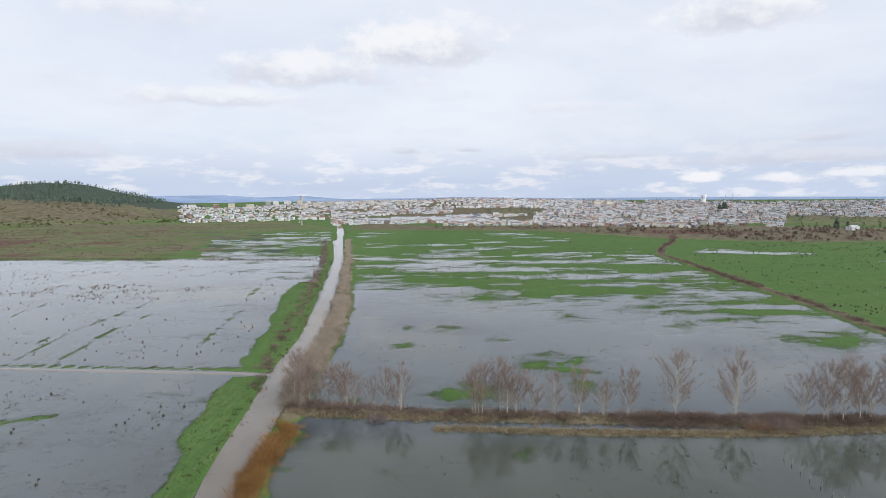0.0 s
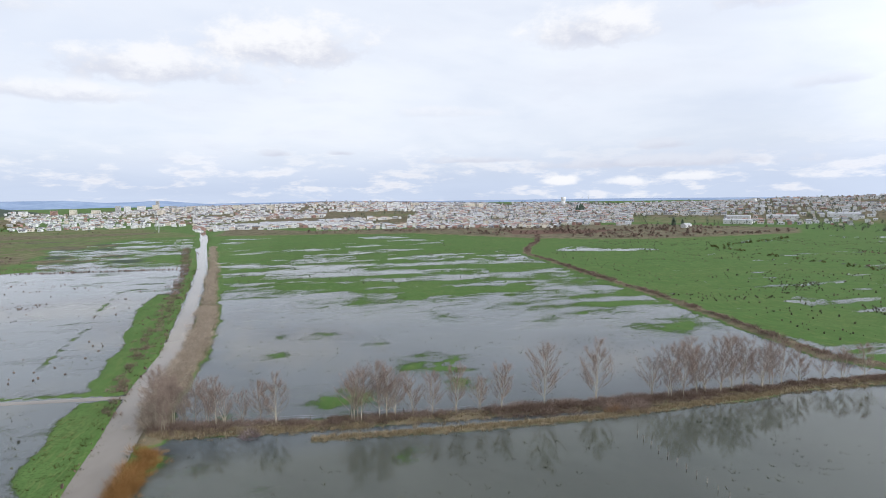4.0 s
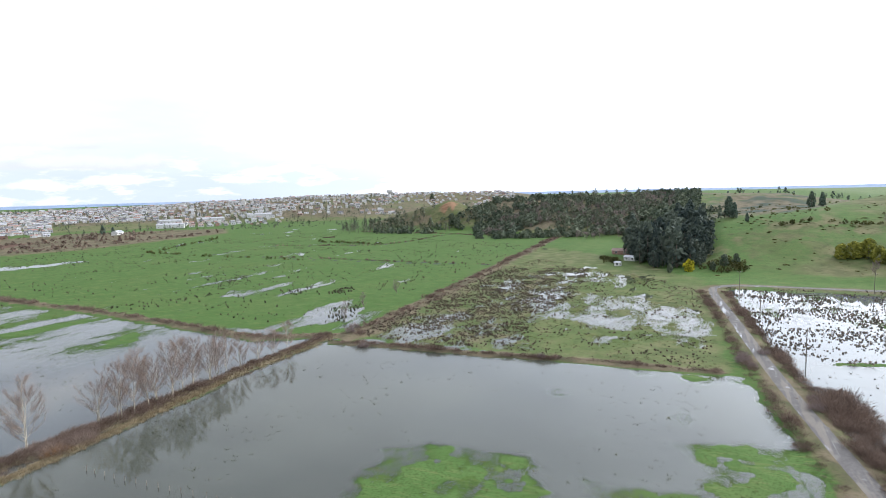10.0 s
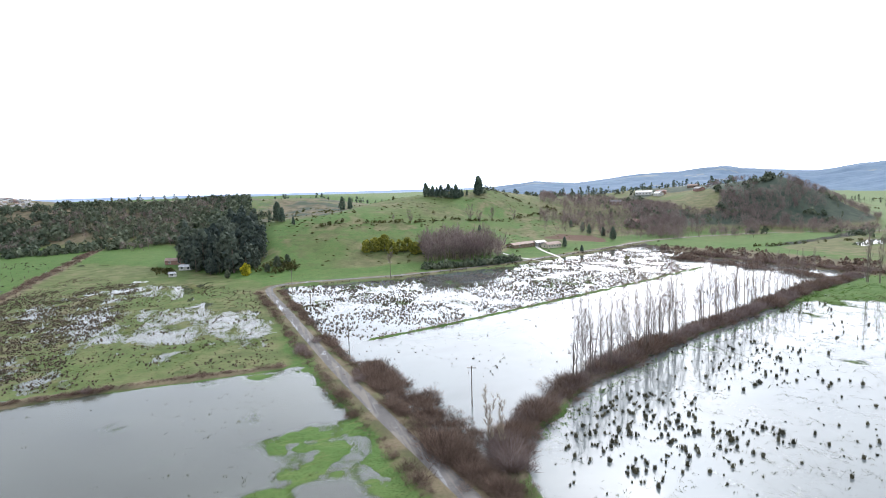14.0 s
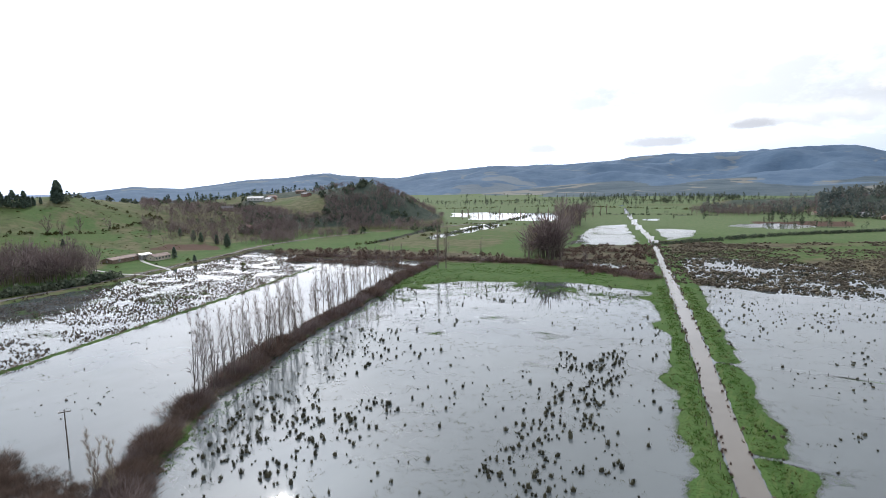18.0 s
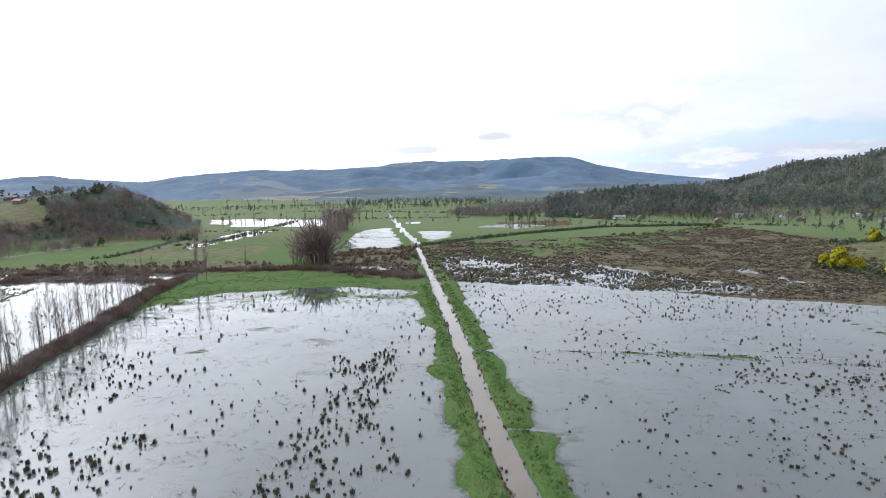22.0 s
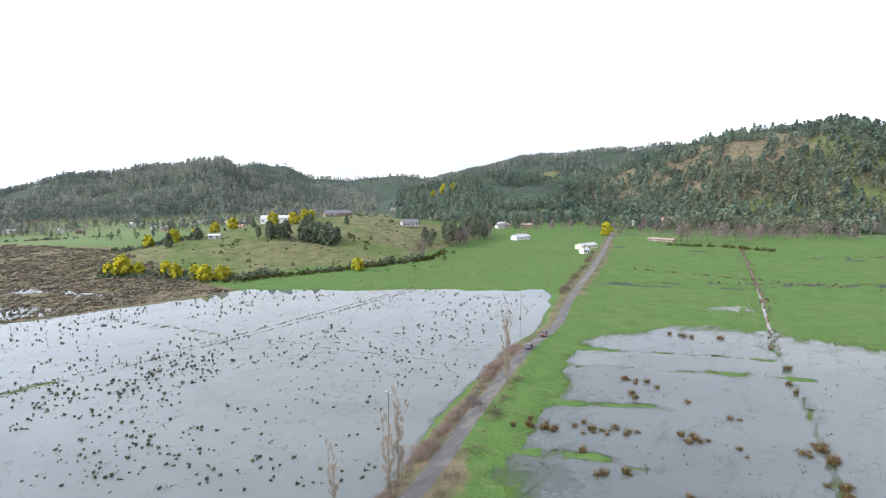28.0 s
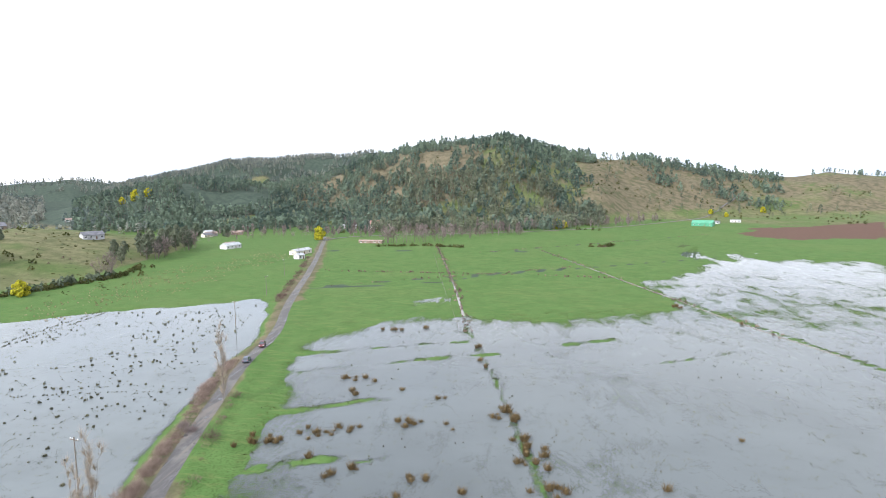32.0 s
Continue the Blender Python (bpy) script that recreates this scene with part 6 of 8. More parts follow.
scatter("wild_band", bushes, np.vstack([within([(318, -262), (240, -276), (196, -288), (139, -308), (120, -322), (205, -338), (300, -322), (345, -290)], 420, 70, 0.4, 14)]), [BARK, BRAMBLE], "brown scrub in the wet ground behind the hedge", "scrub", (0.3, 0.9), 31)
scatter("field_tussocks", bushes, np.vstack([within([(-230, 460), (-360, 460), (-440, 560), (-700, 880), (-390, 800), (-260, 620)], 600, 71, 0.55, 30), fan(322, 346, 820, 1080, 320, 72, 0.55, 50), fan(204, 236, 380, 900, 120, 73, 0.6, 40)]), [BARK, BRAMBLE], "brown tussocks on rough pasture", "tussocks", (0.15, 0.5), 32)
scatter("pasture_line", bushes, np.vstack([within([(-180, -178), (-260, -160), (-400, -160), (-430, -190), (-330, -215), (-220, -210)], 800, 74, 0.44, 10)]), [BARK, STRAW], "straw-coloured rushy tussocks in the damp pasture", "tussocks", (0.08, 0.22), 33)

scatter("far_hedgerows", gums + bares, np.vstack([along([(760, -960), (519, -1158), (380, -1362), (180, -1400), (60, -1250)], 4.0, 16.0, 77), along([(620, -1000), (420, -1080), (180, -1120)], 6.0, 6.0, 78), along([(330, -880), (240, -1180)], 7.0, 3.0, 79), along([(128, -880), (-31, -800), (-100, -740)], 5.0, 6.0, 80), fan(160, 174, 1100, 1600, 320, 81, 0.4, 60)]), [BARK, LEAF], "dark hedgerow trees across the far valley", "trees", (0.5, 1.1), 34)
scatter("dark_marsh_hedge", bushes, np.vstack([along([(99, -433), (77, -466), (45, -509), (18, -545), (-60, -617), (-180, -640)], 0.45, 2.6, 82), along([(420, -768), (99, -779)], 2.4, 1.2, 83), along([(284, -401), (319, -611), (338, -733)], 2.2, 1.0, 84), along([(128, -855), (-31, -781), (-139, -665), (-281, -614)], 2.0, 1.5, 85)]), [BARK, LEAF], "dark bushes in a line along the marsh and the fields", "hedge", (0.35, 0.85), 35)
scatter("canal_scrub", bushes, np.vstack([within([(155, -379), (131, -419), (99, -428), (69, -309), (67, -281), (98, -283), (124, -308)], 520, 86, 0.42, 12, lambda x_, y_: land(x_, y_)[0] > -0.05)]), [BARK, BRAMBLE], "brown scrub in wet ground beside the canal", "scrub", (0.3, 0.8), 36)
scatter("pasture_ditch_tufts", bushes, np.vstack([along([(-470, -62), (-291, -30), (-187, -14)], 1.5, 1.3, 87), along([(-441, 23), (-320, 53), (-248, 72), (-190, 88)], 2.2, 1.4, 88), along([(-277, -94), (-353, 45)], 2.6, 0.8, 89), along([(-426, -23), (-585, 193)], 3.0, 1.0, 90), along([(-462, 70), (-478, 76)], 0.3, 2.2, 91)]), [BARK, BRAMBLE], "rushy tufts along the pasture ditches", "tufts", (0.10, 0.36), 37)

scatter("north_east_hedges", bushes, np.vstack([along([(430, 380), (453, 274), (492, 259), (566, 257)], 2.2, 1.4, 99), along([(356, 315), (351, 203), (350, 125)], 2.5, 1.0, 100), along([(610, 394), (588, 267), (556, 149)], 1.3, 2.4, 101), along([(516, 377), (527, 373)], 0.4, 1.6, 102), along([(560, 128), (480, 124), (420, 121)], 2.0, 3.0, 103)]), [BARK, BRAMBLE], "brown hedges between the far green pastures", "hedge", (0.2, 0.55), 38)

scatter("knoll_foot_bushes", bushes, np.vstack([along([(-146, -338), (-156, -318), (-164, -298), (-168, -276), (-180, -266), (-196, -258)], 0.28, 3.0, 117), along([(-196, -258), (-236, -240), (-300, -228)], 0.6, 1.6, 118), within([(-262, -322), (-284, -300), (-272, -288), (-256, -312)], 40, 119), along([(-232, -378), (-214, -386), (-196, -400), (-190, -430)], 0.8, 4.0, 120)]), BUSH_MATS, "dark evergreen bushes at the foot of the knoll", "bushes", (0.25, 1.15), 56, lumps=0.9)
scatter("hill_tussocks", [tuft(281 + k, 0.55, 1.9, 5, 0.7, 0.16, 6) for k in range(3)], np.vstack([fan(90, 122, 325, 680, 1100, 122, 0.5, 22), fan(204, 236, 325, 540, 420, 123, 0.5, 18)]), [RUSH_LIGHT], "dark low tussocks dotted over the grassy hill", "tussocks", (0.4, 1.3), 57)
scatter("tall_bare_clump", bares, np.vstack([within([(131, -322), (154, -322), (158, -342), (136, -346)], 30, 107), within([(208, -570), (232, -570), (236, -590), (212, -592)], 16, 108)]), BARE_MATS, "tall leafless trees in a dense clump beside the canal scrub", "trees", (2.4, 3.6), 39)

# ---- banks, reeds and rushes ----
brambles = [thicket(201 + k, 1.5, 1.3, 42, 0.042) for k in range(4)]
fine_brambles = [thicket(206 + k, 1.6, 1.4, 110, 0.017) for k in range(4)]
withies = [thicket(211 + k, 2.6, 1.3, 90, 0.017) for k in range(3)]
rushes = [tuft(221 + k, 1.0, 0.50, 20, 0.20, 0.05) for k in range(5)]
reeds = [tuft(231 + k, 1.7, 0.95, 110, 0.42, 0.035) for k in range(4)]
mounds = [tuft(271 + k, 0.9, 1.5, 8, 0.55, 0.11, 5) for k in range(4)]
light_rushes = [tuft(226 + k, 0.75, 0.62, 6, 0.25, 0.08, 4) for k in range(4)]
grass = [tuft(241 + k, 0.46, 1.0, 7, 0.9, 0.09, 0) for k in range(4)]

scatter("row_bramble", fine_brambles, np.vstack([along(ROW_LINE, 0.14, 1.3, 1, 0.0), along([(20, 121), (50, 118), (100, 117)], 0.4, 1.0, 2, 0.0)]), BRAMBLE, "brown brambles on the bank under the trees", "bramble", (0.45, 1.0), 21, lumps=0.8)
scatter("row_straw", [tuft(251 + k, 0.75, 0.9, 20, 0.5, 0.04, 0) for k in range(3)], np.vstack([along(ROW_BANK, 0.07, 0.8, 3), along(ROW_LINE, 0.16, 1.2, 133, -1.6), along([(-36, 127), (-11, 124), (10, 121.5)], 0.08, 0.9, 134, -1.0), along([(64, 113), (110, 115.5), (150, 114)], 0.45, 0.5, 4)]), STRAW, "straw-coloured dead grass on a low bank in the water", "dead grass", (0.6, 1.1), 22)
scatter("dyke_bramble", brambles, np.vstack([along(DYKE, 0.5, 1.4, 5), along(EAST_DYKE, 0.34, 2.0, 6), along(SOUTH_BANK, 0.22, 0.8, 7)]), BRAMBLE, "brown brambles along the field dykes", "bramble", (0.4, 1.15), 23, lumps=0.8)
HEDGE_SPOTS = np.vstack([along(POPLAR_LINE, 0.13, 1.7, 8), along(HEDGE_LINE, 0.3, 2.6, 9), along([(300, -252), (260, -262), (215, -268), (188, -262)], 0.3, 2.5, 10), along([(156.6, -28.2), (130.3, -30.7), (109.2, -32.1), (94.5, -32.7), (82.8, -36.3), (75.1, -38.7)], 0.10, 1.8, 132)])
close = np.hypot(HEDGE_SPOTS[:, 0], HEDGE_SPOTS[:, 1]) < 165
scatter("hedge_bramble", fine_brambles, HEDGE_SPOTS[close], BRAMBLE, "dense brown bramble hedge below the poplars", "hedge", (0.7, 1.9), 24, lumps=1.0)
scatter("far_hedge_bramble", brambles, HEDGE_SPOTS[~close], BRAMBLE, "dense brown bramble hedge beyond the poplars", "hedge", (0.8, 2.0), 60, lumps=1.0)
scatter("hedge_shrubs", withies, np.vstack([along(POPLAR_LINE, 0.24, 1.8, 38), along(HEDGE_LINE, 0.6, 2.0, 39)]), TWIG_RED, "tall leafless shrubs in the poplar hedge", "shrubs", (0.6, 1.45), 48, lumps=0.5)
scatter("verge_bramble", fine_brambles, np.vstack([along(ROAD_LINE[6:10], 2.4, 0.5, 11, 4.0), along([(60, -36), (82, -34), (116, -29), (168, -23), (237, -16.5), (284, -12)], 0.30, 0.8, 13),
                                             along([(82, -25), (116, -19.5), (168, -13), (237, -6.5), (284, -2)], 0.45, 0.7, 14), along([(84, -38), (98, -40), (120, -34), (150, -28)], 0.12, 2.6, 15), along([(-234, -102), (-334, -129), (-400, -148)], 0.8, 0.8, 16)]), BRAMBLE, "brown brambles and dead grass on the road verge", "bramble", (0.4, 1.25), 25, lumps=0.8)
scatter("row_undergrowth", withies, np.vstack([along([(-37, 129.5), (-30, 130), (-22, 128), (-10, 126.5)], 0.20, 1.0, 135), along([(4, 124.6), (18, 123.6), (44, 121.5), (70, 119.5), (110, 119.5)], 1.1, 0.8, 136)]), TWIG, "brown leafless shoots under the row of trees", "shrubs", (0.4, 1.0), 61)
scatter("verge_grass", brambles + withies[:1], np.vstack([along([(-152, -80.5), (-128, -75.5), (-112, -70), (-76, -60.5), (-58, -56)], 0.12, 0.8, 12)]), TWIG, "brown dead grass and twigs on the road verge", "dead grass", (0.25, 0.75), 55, lumps=0.8)
scatter("orange_withies", withies, np.vstack([along([(-32.5, 118), (-33, 110), (-33.5, 100), (-32.5, 88), (-30, 78)], 0.12, 1.3, 17, -0.5), along([(64, 115), (68, 115)], 0.2, 1.0, 18)]), WILLOW, "orange-brown withies on the canal bank", "shrub", (0.6, 1.1), 26)
scatter("canal_thicket", withies, np.vstack([along([(-36, 128), (-39, 150), (-39.5, 185), (-43, 225), (-49, 270)], 0.16, 1.7, 19, 0.0), along([(-51, 280), (-60, 340), (-73, 434), (-105, 620)], 0.7, 1.5, 20)]), TWIG_PALE, "pale leafless thicket beside the canal", "thicket", (0.7, 1.5), 27)
scatter("canal_bushes", brambles, np.vstack([along([(-56, 190), (-62, 240), (-74, 322), (-92, 434), (-130, 620)], 0.9, 2.0, 21), along([(-47, 140), (-54, 170), (-56, 190)], 1.2, 1.0, 22)]), [BRAMBLE], "dark bushes on the grassy canal bank", "bushes", (0.5, 1.4), 28)

# rushes standing in the water
def drowned(x_, y_):
    return land(x_, y_)[0] < 0.12


POND = [(84, -46), (116, -74), (150, -164), (178, -240), (70, -262), (36, -178), (14, -96), (6, -60)]
scatter("pond_rushes", rushes, np.vstack([within(POND, 420, 1, 0.5, 18), within([(94, -55), (110, -83), (101, -95), (79, -76), (70, -60), (89, -51)], 190, 2, 0.42, 7), within([(62, -141), (60, -153), (50, -146), (48, -171), (40, -150), (36, -111), (28, -100), (20, -84), (34, -78), (48, -79), (49, -118)], 330, 3, 0.45, 9), within([(101, -99), (88, -118), (65, -91), (75, -75)], 60, 107, 0.4, 10), within([(100, -104), (128, -120), (142, -150), (120, -150), (96, -128)], 60, 110)]), RUSH, "dark rush tussocks standing in the flooded pond", "rushes", (0.55, 1.4), 31)
scatter("pond_weeds", grass, within(POND, 6000, 4, 0.45, 9), [RUSH_LIGHT], "low weed tufts breaking the water", "weeds", (0.4, 0.9), 32)
MEADOW = [(110, -34), (168, -24), (296, -12), (300, -80), (316, -150), (370, -290), (300, -270), (200, -285), (160, -163), (122, -73)]
FAR_MEADOW = [(190, -22), (296, -12), (300, -80), (316, -150), (372, -290), (300, -272), (256, -245), (232, -180), (202, -97), (182, -35)]
scatter("meadow_rushes", light_rushes, np.vstack([within(MEADOW, 500, 5, 0.6, 20), within(FAR_MEADOW, 12500, 6, 0.38, 9)]), [HEATHER], "dark rush tussocks across the flooded meadow", "rushes", (0.42, 1.05), 33)
scatter("ditch_bushes", brambles, np.vstack([along(FIELD_DITCH, 2.2, 1.2, 23), along([(235, -262), (300, -270), (360, -300)], 1.0, 8.0, 24)]), [BRAMBLE], "low bushes along the field ditch", "bushes", (0.5, 1.4), 34)
WEST_POND = [(-10, -56), (-60, -60), (-125, -80), (-230, -108), (-210, -164), (-166, -232), (-98, -244), (-60, -257), (44, -272), (22, -178), (2, -100)]
scatter("west_rushes", light_rushes, np.vstack([within(WEST_POND, 1500, 7, 0.5, 20), within([(-38, -139), (-60, -166), (-100, -158), (-99, -138), (-60, -128)], 210, 8, 0.45, 7), within([(-36, -98), (-70, -96), (-60, -112), (-38, -108)], 40, 111, 0.4, 6)]), RUSH, "dark rush tussocks in the broad flooded field", "rushes", (0.5, 1.3), 35)
scatter("west_weeds", grass, within(WEST_POND, 9000, 9, 0.42, 9), [RUSH_LIGHT], "low weed tufts breaking the water", "weeds", (0.35, 0.8), 36)
scatter("line_rushes", rushes, np.vstack([along([(-31, -164.5), (-112, -162), (-212, -166)], 0.55, 0.35, 25), along([(-112, -165), (-119, -128), (-127, -93)], 0.9, 0.4, 26), along([(-31, -168.5), (-112, -166), (-214, -170)], 0.6, 0.35, 27)]), RUSH, "rushes in a line along a drowned fence", "rushes", (0.3, 0.6), 37)
MARSH = [(56, -280), (-12, -274), (-98, -250), (-160, -240), (-166, -290), (-188, -400), (-224, -495), (-190, -610), (-52, -515), (56, -462), (104, -460)]
scatter("brown_marsh", mounds, np.vstack([within(MARSH, 11500, 10, 0.27, 22), within([(-100, -262), (-160, -242), (-158, -300), (-186, -400), (-120, -380)], 1500, 11), within([(66, -290), (132, -318), (112, -345), (76, -330)], 300, 12, 0.4, 14)]), MOOR, "brown marsh scrub beyond the flood", "marsh scrub", (0.6, 1.45), 38, lumps=0.7)
scatter("marsh_rushes", light_rushes, within([(46, -280), (-100, -260), (-60, -300), (-20, -350), (40, -410), (86, -405)], 2600, 13, 0.42, 12), RUSH, "dark tussocks at the edge of the marsh", "rushes", (0.6, 1.5), 39)
RUSHY = [(164, 106), (330, 112), (392, 100), (330, 40), (300, 0), (165, -6)]
scatter("rushy_marsh", light_rushes, np.vstack([within([(164, 108), (335, 112), (350, 60), (255, 50), (205, 58), (164, 46)], 7600, 14, 0.34, 9), within(RUSHY, 2600, 15, 0.45, 10)]), [HEATHER], "brown rush tussocks in a wet meadow", "rushes", (0.35, 1.0), 40)
scatter("pasture_tufts", rushes, np.vstack([within([(168, 130), (480, 130), (620, 500), (300, 560), (190, 450)], 2300, 16, 0.48, 24), within([(168, 249), (219, 236), (210, 215), (167, 225)], 70, 112), within([(249, 262), (270, 256), (247, 232), (229, 238)], 60, 113), within([(230, 197), (248, 191), (234, 178), (217, 184)], 60, 114), within([(238, 170), (251, 166), (238, 157), (228, 162)], 60, 115), within([(198, 147), (218, 139), (190, 123), (178, 128)], 60, 116), within([(-50, 330), (160, 300), (170, 460), (140, 680), (-110, 700)], 700, 17, 0.6, 30)]), RUSH, "dark tussocks dotted over the green pasture", "rushes", (0.45, 1.25), 41)
scatter("north_west_rushes", light_rushes, np.vstack([within([(-60, 166), (-70, 330), (-170, 400), (-330, 440), (-420, 330), (-250, 180)], 700, 18, 0.6, 30), within([(-110, 440), (-230, 450), (-250, 600), (-210, 760), (-150, 740)], 500, 19, 0.5, 20), within([(-235, 288), (-192, 276), (-150, 258), (-118, 268), (-130, 312), (-210, 322)], 420, 20, 0.55, 12), along([(-355, 451), (-312, 469), (-252, 478), (-187, 461), (-134, 471)], 0.5, 3.0, 97)]), [BRAMBLE], "brown tussocks in shallow flood water", "rushes", (0.3, 1.1), 42)
scatter("field_line_tufts", rushes, np.vstack([along([(-220, 445), (-290, 449), (-360, 452), (-460, 458)], 0.35, 2.0, 28), along([(-98, 436), (-220, 444)], 0.6, 1.5, 29), along([(-330, -118), (-325, -60), (-318, 0), (-310, 60)], 1.5, 1.0, 30)]), [BRAMBLE], "brown tussocks along field edges", "rushes", (0.6, 1.4), 43)
scatter("farm_weeds", grass, within([(-44, 140), (-38, 40), (-60, -40), (-150, -66), (-215, -16), (-240, 66), (-380, 148), (-260, 170), (-60, 150)], 9000, 21, 0.42, 9), [RUSH_LIGHT], "low weed tufts breaking the water", "weeds", (0.4, 0.9), 44)
# clumps of dead rushes that stand out in the western field
CLUMPS = [(-102.5, -50, 7), (-104, -47, 3), (-107, -39.5, 9), (-110, -33, 6), (-114.5, -22, 8), (-112, -12, 1), (-94, -28, 4), (-92, -17, 5), (-91, -31, 2), (-97, -38, 1), (-118, -5, 1), (-140.5, -40.5, 7), (-131, -38, 3), (-134, -27, 1), (-129, -17, 2),
          (-122, -1, 5), (-118.5, 0.4, 6), (-108, 2.5, 4), (-103.5, 3.5, 8), (-97, 3.8, 5), (-90, 6.5, 7), (-153, -7, 1), (-160, -9, 2), (-173, -10, 2), (-192, -40, 5), (-196, -30, 2), (-237, 67, 4), (-209, 83, 1), (-84, -20, 3), (-88, -8, 3), (-92, 26, 1), (-112, 46, 1), (-126, 92, 1)]
rng = np.random.default_rng(77)
reed_kinds = []
for k in range(3):
    base = thing("rush_clump", Matrix.Identity(4), "clump of dead brown rushes standing in flood water", "rushes", "rush clumps in the western field")
    part("rush_tuft", reeds[k].mesh("rush_tuft", REED), base)
    reed_kinds.append(base)
spots = [(x_ + rng.normal(0, 0.45 * n ** 0.5), y_ + rng.normal(0, 0.8 * n ** 0.5)) for x_, y_, n in CLUMPS for _ in range(n)]
plant(reed_kinds, spots, 15, (0.55, 1.1))
# singly standing bushes
bush_kinds = []
for k in range(2):
    base = thing("bare_bush", Matrix.Identity(4), "rounded leafless brown bush on a bank", "bush", "bare bushes on the banks")
    part("twig_mass", thicket(261 + k, 3.4, 2.1, 560, 0.022).mesh("twig_mass", TWIG_RED), base)
    bush_kinds.append(base)
big_bush = thing("bare_bush", Matrix.Identity(4), "broad leafless reddish-brown bush on the bank", "bush", "bare bushes on the banks")
part("twig_mass", thicket(265, 4.0, 2.8, 1500, 0.016).mesh("twig_mass", TWIG), big_bush)
plant([big_bush], [(71.5, 115.0), (65.8, 115.4)], 19, (0.95, 1.05))
plant(bush_kinds, [(152.6, 98), (158.6, 41), (166, 112), (172, 114), (-106.5, -68), (-104.5, -65.5), (168, -14), (172, -12), (176, -12.5), (182, -18), (-15, 121), (140, -24), (146, -24.5)], 16, (0.55, 1.0))

scatter("north_flecks", grass, np.vstack([within([(-36, 132), (158, 120), (164, 300), (-60, 310)], 2600, 31, 0.5, 12), within([(-30, 116), (150, 108), (150, 0), (100, -10), (-30, 80)], 700, 32, 0.6, 14), within([(-60, 166), (-75, 330), (-330, 430), (-420, 330), (-250, 180)], 2600, 33, 0.5, 14), within(MEADOW, 2600, 34, 0.5, 10)]), [RUSH_LIGHT], "small weed tufts breaking the flood water", "weeds", (0.4, 0.9), 49)

scatter("canal_edge_plants", rushes, np.vstack([along(CANAL_LINE[13:18], 2.2, 0.35, 61, 2.2), along(CANAL_LINE[13:18], 2.2, 0.35, 62, -2.2), along([(-20, 30), (3, -86), (11, -112)], 1.6, 0.4, 63, 2.3), along(CANAL_LINE[2:10], 5.0, 0.5, 64, -4.2)]), BRAMBLE, "dark plants along the edges of the canal", "plants", (0.4, 1.0), 50)

scatter("western_tufts", rushes, np.vstack([within([(-44, 140), (-38, 40), (-60, -40), (-150, -66), (-215, -16), (-240, 66), (-380, 148), (-260, 170), (-60, 150)], 900, 92, 0.5, 18)]), [RUSH, RUSH_LIGHT][:1], "small dark rush tufts in the flooded pasture", "rushes", (0.22, 0.5), 51)
scatter("bank_tufts", grass, np.vstack([along(CANAL_LINE[3:17], 1.1, 0.9, 93, 5.4), along(CANAL_LINE[3:17], 1.1, 0.9, 94, -5.4), along(CANAL_LINE[3:17], 1.6, 0.5, 95, 3.2), along(CANAL_LINE[3:17], 1.6, 0.5, 96, -3.2)]), [RUSH_LIGHT], "coarse grass tufts on the canal banks", "grass", (0.4, 1.1), 52)

scatter("fringe_grass", grass, np.vstack([within([(196, -296), (140, -310), (58, -288), (40, -215), (70, -226), (120, -212), (152, -190), (165, -176), (188, -232)], 4200, 124, 0.40, 8), along(CANAL_LINE[12:17], 0.25, 1.0, 125, 5.5), along(CANAL_LINE[12:17], 0.25, 1.0, 126, -5.5), along([(98, -48), (116, -76), (136, -118), (152, -163), (178, -228)], 0.16, 1.2, 127, -4.5)]), [SWARD], "bright green grass standing in the shallow margins", "grass", (0.5, 1.1), 58)
scatter("corner_rushes", rushes, np.array([(-63 - 4 * (k % 3) + 1.3 * math.sin(k * 5.1), 118 + 3.5 * (k // 3) + 2.0 * math.sin(k * 3.7)) for k in range(14)] + [(-92, 116), (-93, 118), (-72, 96), (-71, 94), (-100, 140), (-88, 134)]), RUSH, "dark rush tussocks in the flooded corner by the canal", "rushes", (0.5, 0.95), 53)

scatter("marsh_flecks", grass, np.vstack([within(RUSHY, 2600, 104, 0.4, 8), within([(46, -280), (-100, -260), (-60, -300), (-20, -350), (40, -410), (86, -405)], 1600, 105, 0.4, 9), within([(50, -252), (90, -262), (150, -240), (178, -228), (160, -190), (120, -222), (70, -232), (44, -228)], 450, 106, 0.45, 7)]), [RUSH_LIGHT], "olive grass tufts in the shallow margins", "grass", (0.4, 0.9), 54)

# ---- buildings ----
WALL_WHITE = simple("white_plaster", (0.44, 0.44, 0.43), (0.70, 0.70, 0.69), 0.5, 0.85)
WALL_CREAM = simple("cream_plaster", (0.44, 0.40, 0.33), (0.60, 0.55, 0.46), 0.5, 0.85)
WALL_BRICK = simple("red_brick", (0.22, 0.125, 0.10), (0.34, 0.215, 0.18), 0.6, 0.9)
WALL_WOOD = simple("weathered_boards", (0.14, 0.10, 0.075), (0.27, 0.21, 0.16), 0.8, 0.9)
WALL_GREY = simple("grey_render", (0.26, 0.26, 0.26), (0.42, 0.42, 0.42), 0.5, 0.9)
ROOF_ZINC = simple("zinc_sheet", (0.22, 0.225, 0.24), (0.48, 0.485, 0.50), 0.4, 0.5, 0.3)
ROOF_RUST = simple("rusty_sheet", (0.17, 0.115, 0.095), (0.31, 0.235, 0.205), 0.4, 0.8)
